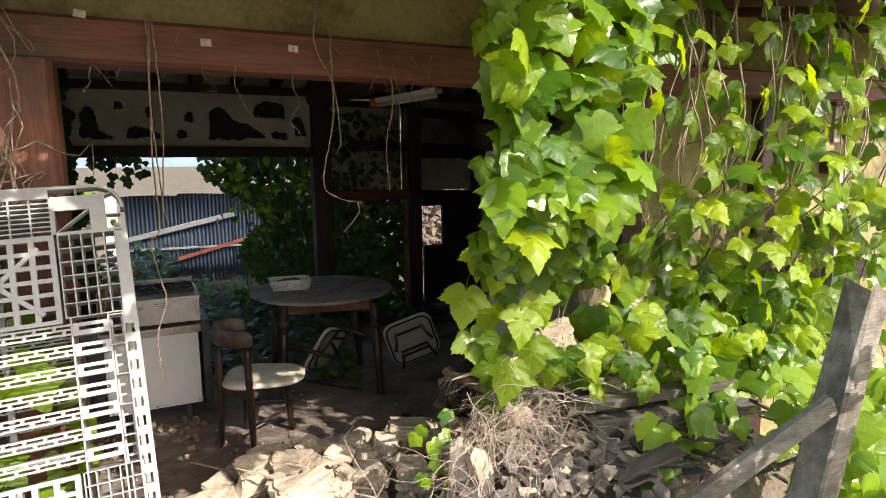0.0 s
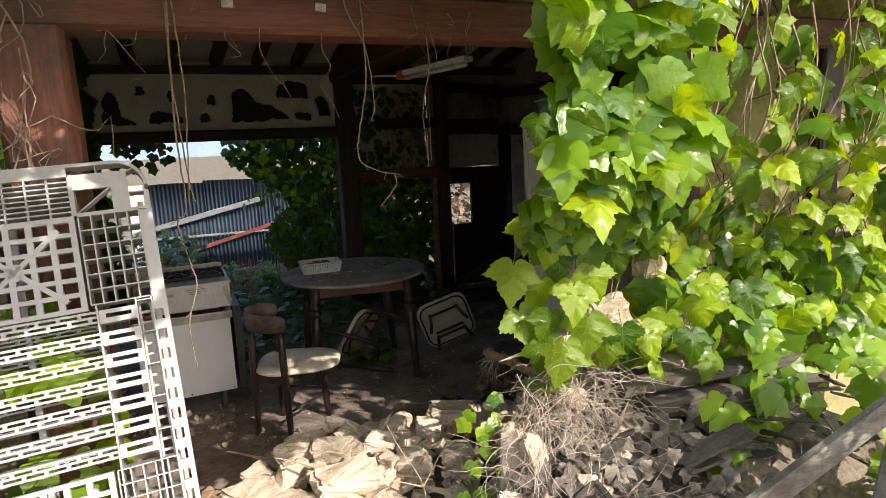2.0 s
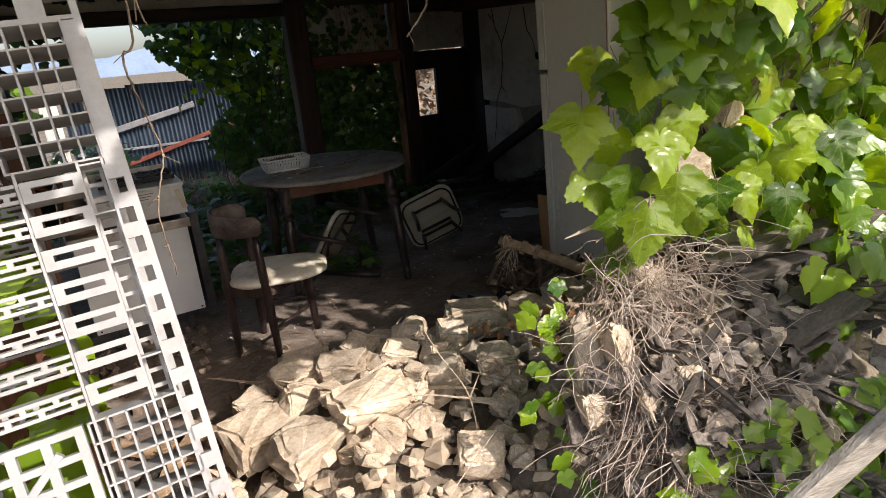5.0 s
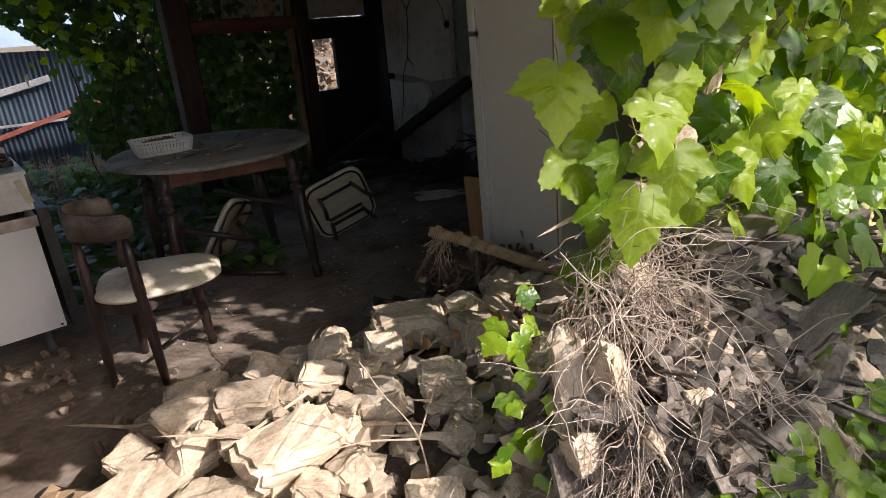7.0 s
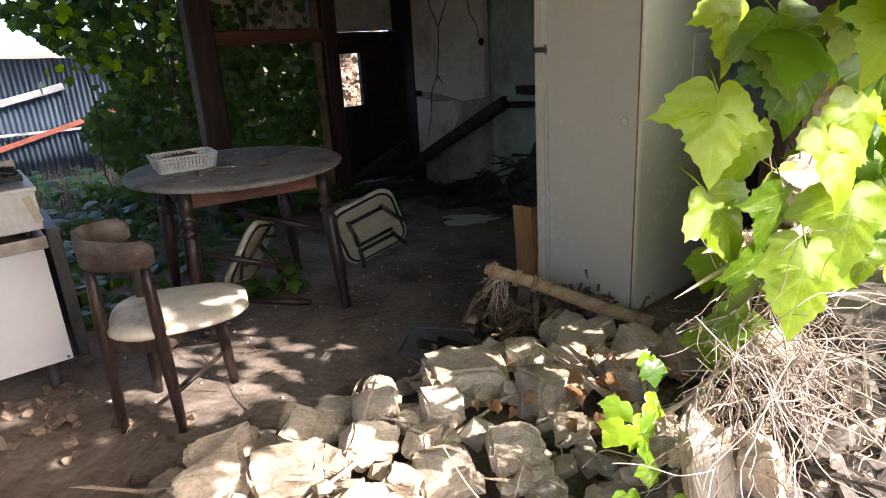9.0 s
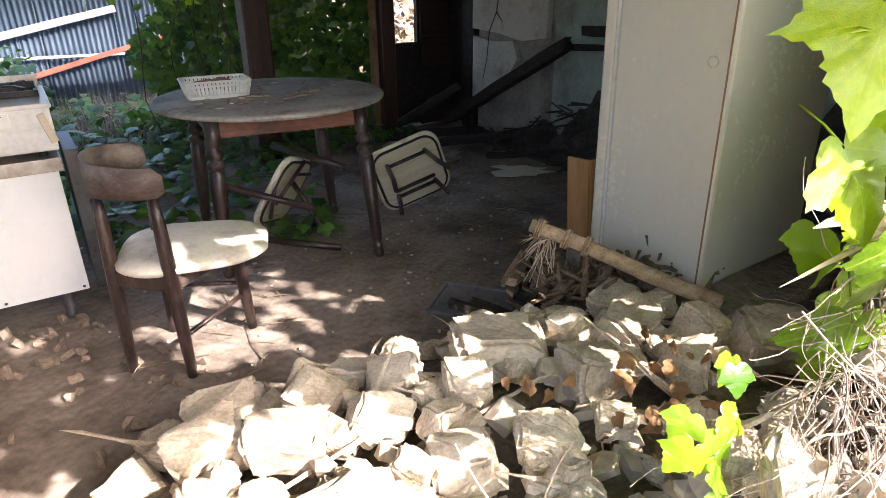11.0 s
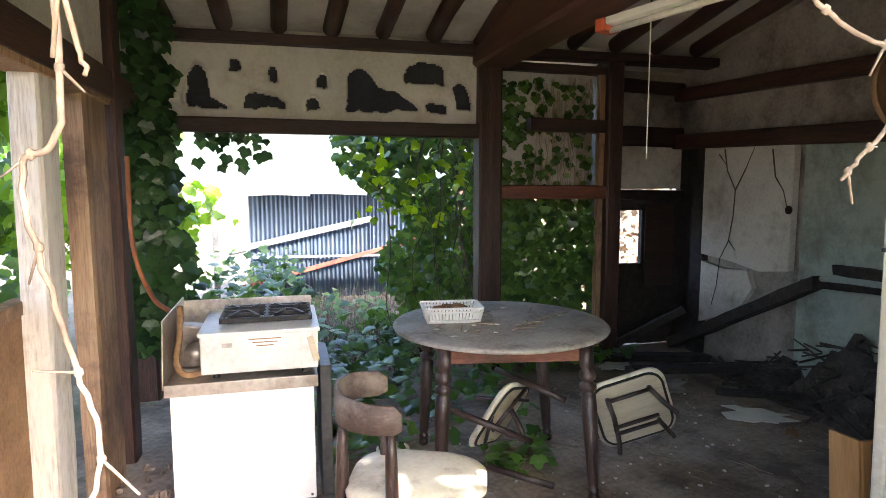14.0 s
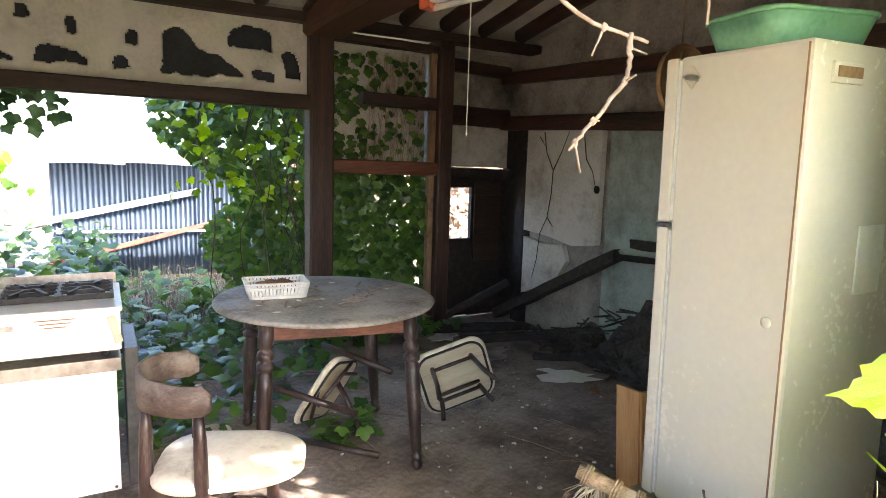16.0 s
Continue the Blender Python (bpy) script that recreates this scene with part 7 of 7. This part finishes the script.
# plastic pallet standing on edge
def pallet():
    t = thing("plastic_pallet", pose(0.255, 2.165, 1.685, -18, -2.6, 0) @ Matrix.Diagonal((0.76, 0.76, 0.76, 1)), "light grey plastic pallet standing on edge", "pallet")
    W, H, DP = 1.5, 1.9, 0.17

    def plate(bm, x0, z0, x1, z1, d=0.01, y=0.0):
        box(bm, ((x0 + x1) / 2, y + d / 2, (z0 + z1) / 2), (abs(x1 - x0), d, abs(z1 - z0)))

    def strip(bm, p, q, y, deep, thick):
        w, h = (deep, thick) if abs(q[1] - p[1]) < 0.8 * math.hypot(q[0] - p[0], q[1] - p[1]) else (thick, deep)
        rough_box(bm, (p[0], y, p[1]), (q[0], y, q[1]), w, h, 0, 0, 1)

    def slotted(bm, x0, x1, z0, z1, pitch, rows, slot_h, bridge, y=0.0, d=0.012):
        """A flat strip pierced by rows of long slots, each row shifted by half a slot."""
        solid = (z0 - z1 - rows * slot_h) / (rows + 1)
        z = z0
        for r in range(rows + 1):
            plate(bm, x0, z, x1, z - solid, d, y)
            z -= solid
            if r < rows:
                x = x0 + (pitch / 2 if r % 2 else 0)
                while x < x1:
                    plate(bm, x, z, min(x1, x + bridge), z - slot_h, d, y)
                    x += pitch
                z -= slot_h

    # rim with a rounded corner
    bm = bmesh.new()
    plate(bm, -0.016, -0.12, 0.0, -H, 0.05)
    plate(bm, -W, -0.045, -0.25, 0.0, 0.02)
    plate(bm, -0.25, -0.012, -0.1, 0.0, 0.06)
    plate(bm, -W, -H, -W + 0.04, 0, 0.03)
    plate(bm, -W, -H, 0, -H + 0.04, 0.03)
    arc = [(-0.1 + 0.094 * math.sin(a), -0.1 + 0.094 * math.cos(a)) for a in [PI / 2 * k / 8 for k in range(9)]]
    for p, q in zip(arc, arc[1:]):
        strip(bm, p, q, 0.03, 0.06, 0.013)
    part("rim", bm, PALLET, t)
    # pierced strip inside the rim
    bm = bmesh.new()
    plate(bm, -0.044, -0.19, -0.016, -0.52, 0.02)
    plate(bm, -0.052, -0.5, -0.046, -H + 0.04, 0.03)
    for k in range(26):
        z = -0.52 - 0.07 * k
        if z > -H + 0.06:
            plate(bm, -0.046, z, -0.016, z - 0.034, 0.016)
    part("side_strip", bm, PALLET, t)
    # corner block: plate with a pocket and fins out to the rim
    bm = bmesh.new()
    plate(bm, -0.24, -0.04, -0.065, -0.095, 0.012, 0.004)
    plate(bm, -0.12, -0.095, -0.065, -0.18, 0.012, 0.004)
    plate(bm, -0.245, -0.04, -0.235, -0.185, 0.05)
    plate(bm, -0.245, -0.178, -0.016, -0.187, 0.05)
    rough_box(bm, (-0.235, 0.03, -0.178), (-0.12, 0.012, -0.097), 0.03, 0.006, 0, 0, 1)
    for p, q in (((-0.16, -0.04), (-0.16, -0.008)), ((-0.07, -0.045), (-0.035, -0.03)), ((-0.065, -0.12), (-0.01, -0.12))):
        strip(bm, p, q, 0.035, 0.05, 0.005)
    part("corner_block", bm, PALLET, t)
    # deep square lattice by the edge
    for zt, zb in ((-0.187, -0.5), (-1.06, -1.4)):
        bm = bmesh.new()
        for k in range(6):
            x = -0.236 + 0.038 * k
            plate(bm, x, zt, x + 0.0045, zb, 0.09)
        rows = round((zt - zb) / 0.052)
        for k in range(rows + 1):
            z = zt + (zb - zt) * k / rows
            plate(bm, -0.236, z, -0.044, z - 0.0045, 0.09)
        part("lattice", bm, PALLET, t)
    # fine louvres at the top, pierced panels with a diagonal cross under them
    for xa in (-0.245, -0.67, -1.1):
        bm = bmesh.new()
        for k in range(8):
            z = -0.06 - 0.018 * k
            plate(bm, xa - 0.4, z, xa, z - 0.005, 0.05)
        part("louvre", bm, PALLET, t)
        bm = bmesh.new()
        for k in range(7):
            plate(bm, xa - 0.065 * k, -0.045, xa - 0.065 * k - 0.006, -0.19, 0.02)
        part("louvre_bar", bm, PALLET, t)
        for zt, zb in ((-0.19, -0.52), (-1.06, -1.4)):
            x0, x1 = xa - 0.4, xa
            for k in range(7):
                x = x1 - 0.065 * k
                bm = bmesh.new()
                plate(bm, max(x0, x - 0.019), zt, x, zb, 0.022)
                part("panel_bar", bm, PALLET, t)
            rows = round((zt - zb) / 0.055)
            for k in range(rows + 1):
                z = zt + (zb - zt + 0.016) * k / rows
                bm = bmesh.new()
                plate(bm, x0, z, x1, z - 0.016, 0.0215, 0.0003)
                part("panel_bar", bm, PALLET, t)
            bm = bmesh.new()
            c = (xa - 0.195, (zt + zb) / 2)
            for dx, dz in ((0.14, 0.125), (-0.14, 0.125), (0.14, -0.125), (-0.14, -0.125)):
                rough_box(bm, (c[0], 0.011, c[1]), (c[0] + dx, 0.011, c[1] + dz), 0.023, 0.018, 0, 0, 1)
            lathe(bm, [(0.03, -0.0005), (0.03, 0.022)], n=12, m=pose(c[0], 0.0, c[1], -90, 0, 0))
            part("panel_cross", bm, PALLET, t)
    # slotted decks on both faces
    for k in range(13):
        z = -0.525 - 0.076 * k if k < 7 else -1.42 - 0.076 * (k - 7)
        bm = bmesh.new()
        slotted(bm, -W + 0.04, -0.225, z, z - 0.042, 0.062, 2, 0.009, 0.012)
        plate(bm, -W + 0.04, z, -0.225, z - 0.004, 0.05, 0.0125)
        part("deck_slat", bm, PALLET, t)
        bm = bmesh.new()
        slotted(bm, -W + 0.04, -0.225, z - 0.02, z - 0.055, 0.062, 2, 0.008, 0.012, DP - 0.012)
        part("back_slat", bm, PALLET, t)
        bm = bmesh.new()
        slotted(bm, -0.217, -0.1, z, z - 0.042, 0.1, 1, 0.014, 0.02)
        plate(bm, -0.217, z - 0.042, -0.1, z - 0.046, 0.08)
        part("deck_end", bm, PALLET, t)
    for k in range(36):
        z = -0.51 - 0.0375 * k
        if -1.42 < z < -1.04:
            continue
        bm = bmesh.new()
        plate(bm, -0.097, z, -0.053, z - 0.009, 0.02, 0.05)
        plate(bm, -0.097, z - 0.009, -0.089, z - 0.0375, 0.02, 0.05)
        plate(bm, -0.061, z - 0.009, -0.053, z - 0.0375, 0.02, 0.05)
        if k % 3 == 0:
            plate(bm, -0.097, z, -0.053, z - 0.004, 0.05)
        part("side_cell", bm, PALLET, t)
    for x in (-0.221, -0.099, -0.66, -1.08):
        bm = bmesh.new()
        plate(bm, x - 0.003, -0.5, x + 0.003, -H + 0.03, DP - 0.014, 0.0005)
        part("inner_wall", bm, PALLET, t)
    for x in (-0.03, -0.45, -0.87, -1.3, -W + 0.02):
        bm = bmesh.new()
        plate(bm, x, -0.12, x - 0.02, -H, 0.02, DP - 0.005)
        part("back_bar", bm, PALLET, t)
    return t


pallet()
# stone blocks that the pallet stands on
for x in (-0.7, -0.35, 0.1):
    ob = new("base_stone", random.choice(ROCKS))
    ob.matrix_world = pose(x, 1.72, 0.12, 0, 0, rnd(0, 360)) @ Matrix.Diagonal((0.5, 0.4, 0.62, 1))
    tagged(ob, "rough stone block under the plastic pallet", "stone", "stones under the pallet")
# nail plates on the lintel
for x, z in ((0.18, 2.19), (0.535, 2.13), (0.82, 2.13)):
    bm = bmesh.new()
    box(bm, (x, 2.298, z), (0.035, 0.008, 0.025), (0, rnd(-10, 10), 0), 0.003)
    lathe(bm, [(0.007, 0), (0.006, 0.006), (0, 0.007)], n=8, m=pose(x, 2.294, z, 90, 0, 0))
    tagged(obj("nail_plate", bm, STEEL), "small pale metal nail plate on the lintel", "plate", "nail plates on the lintel")
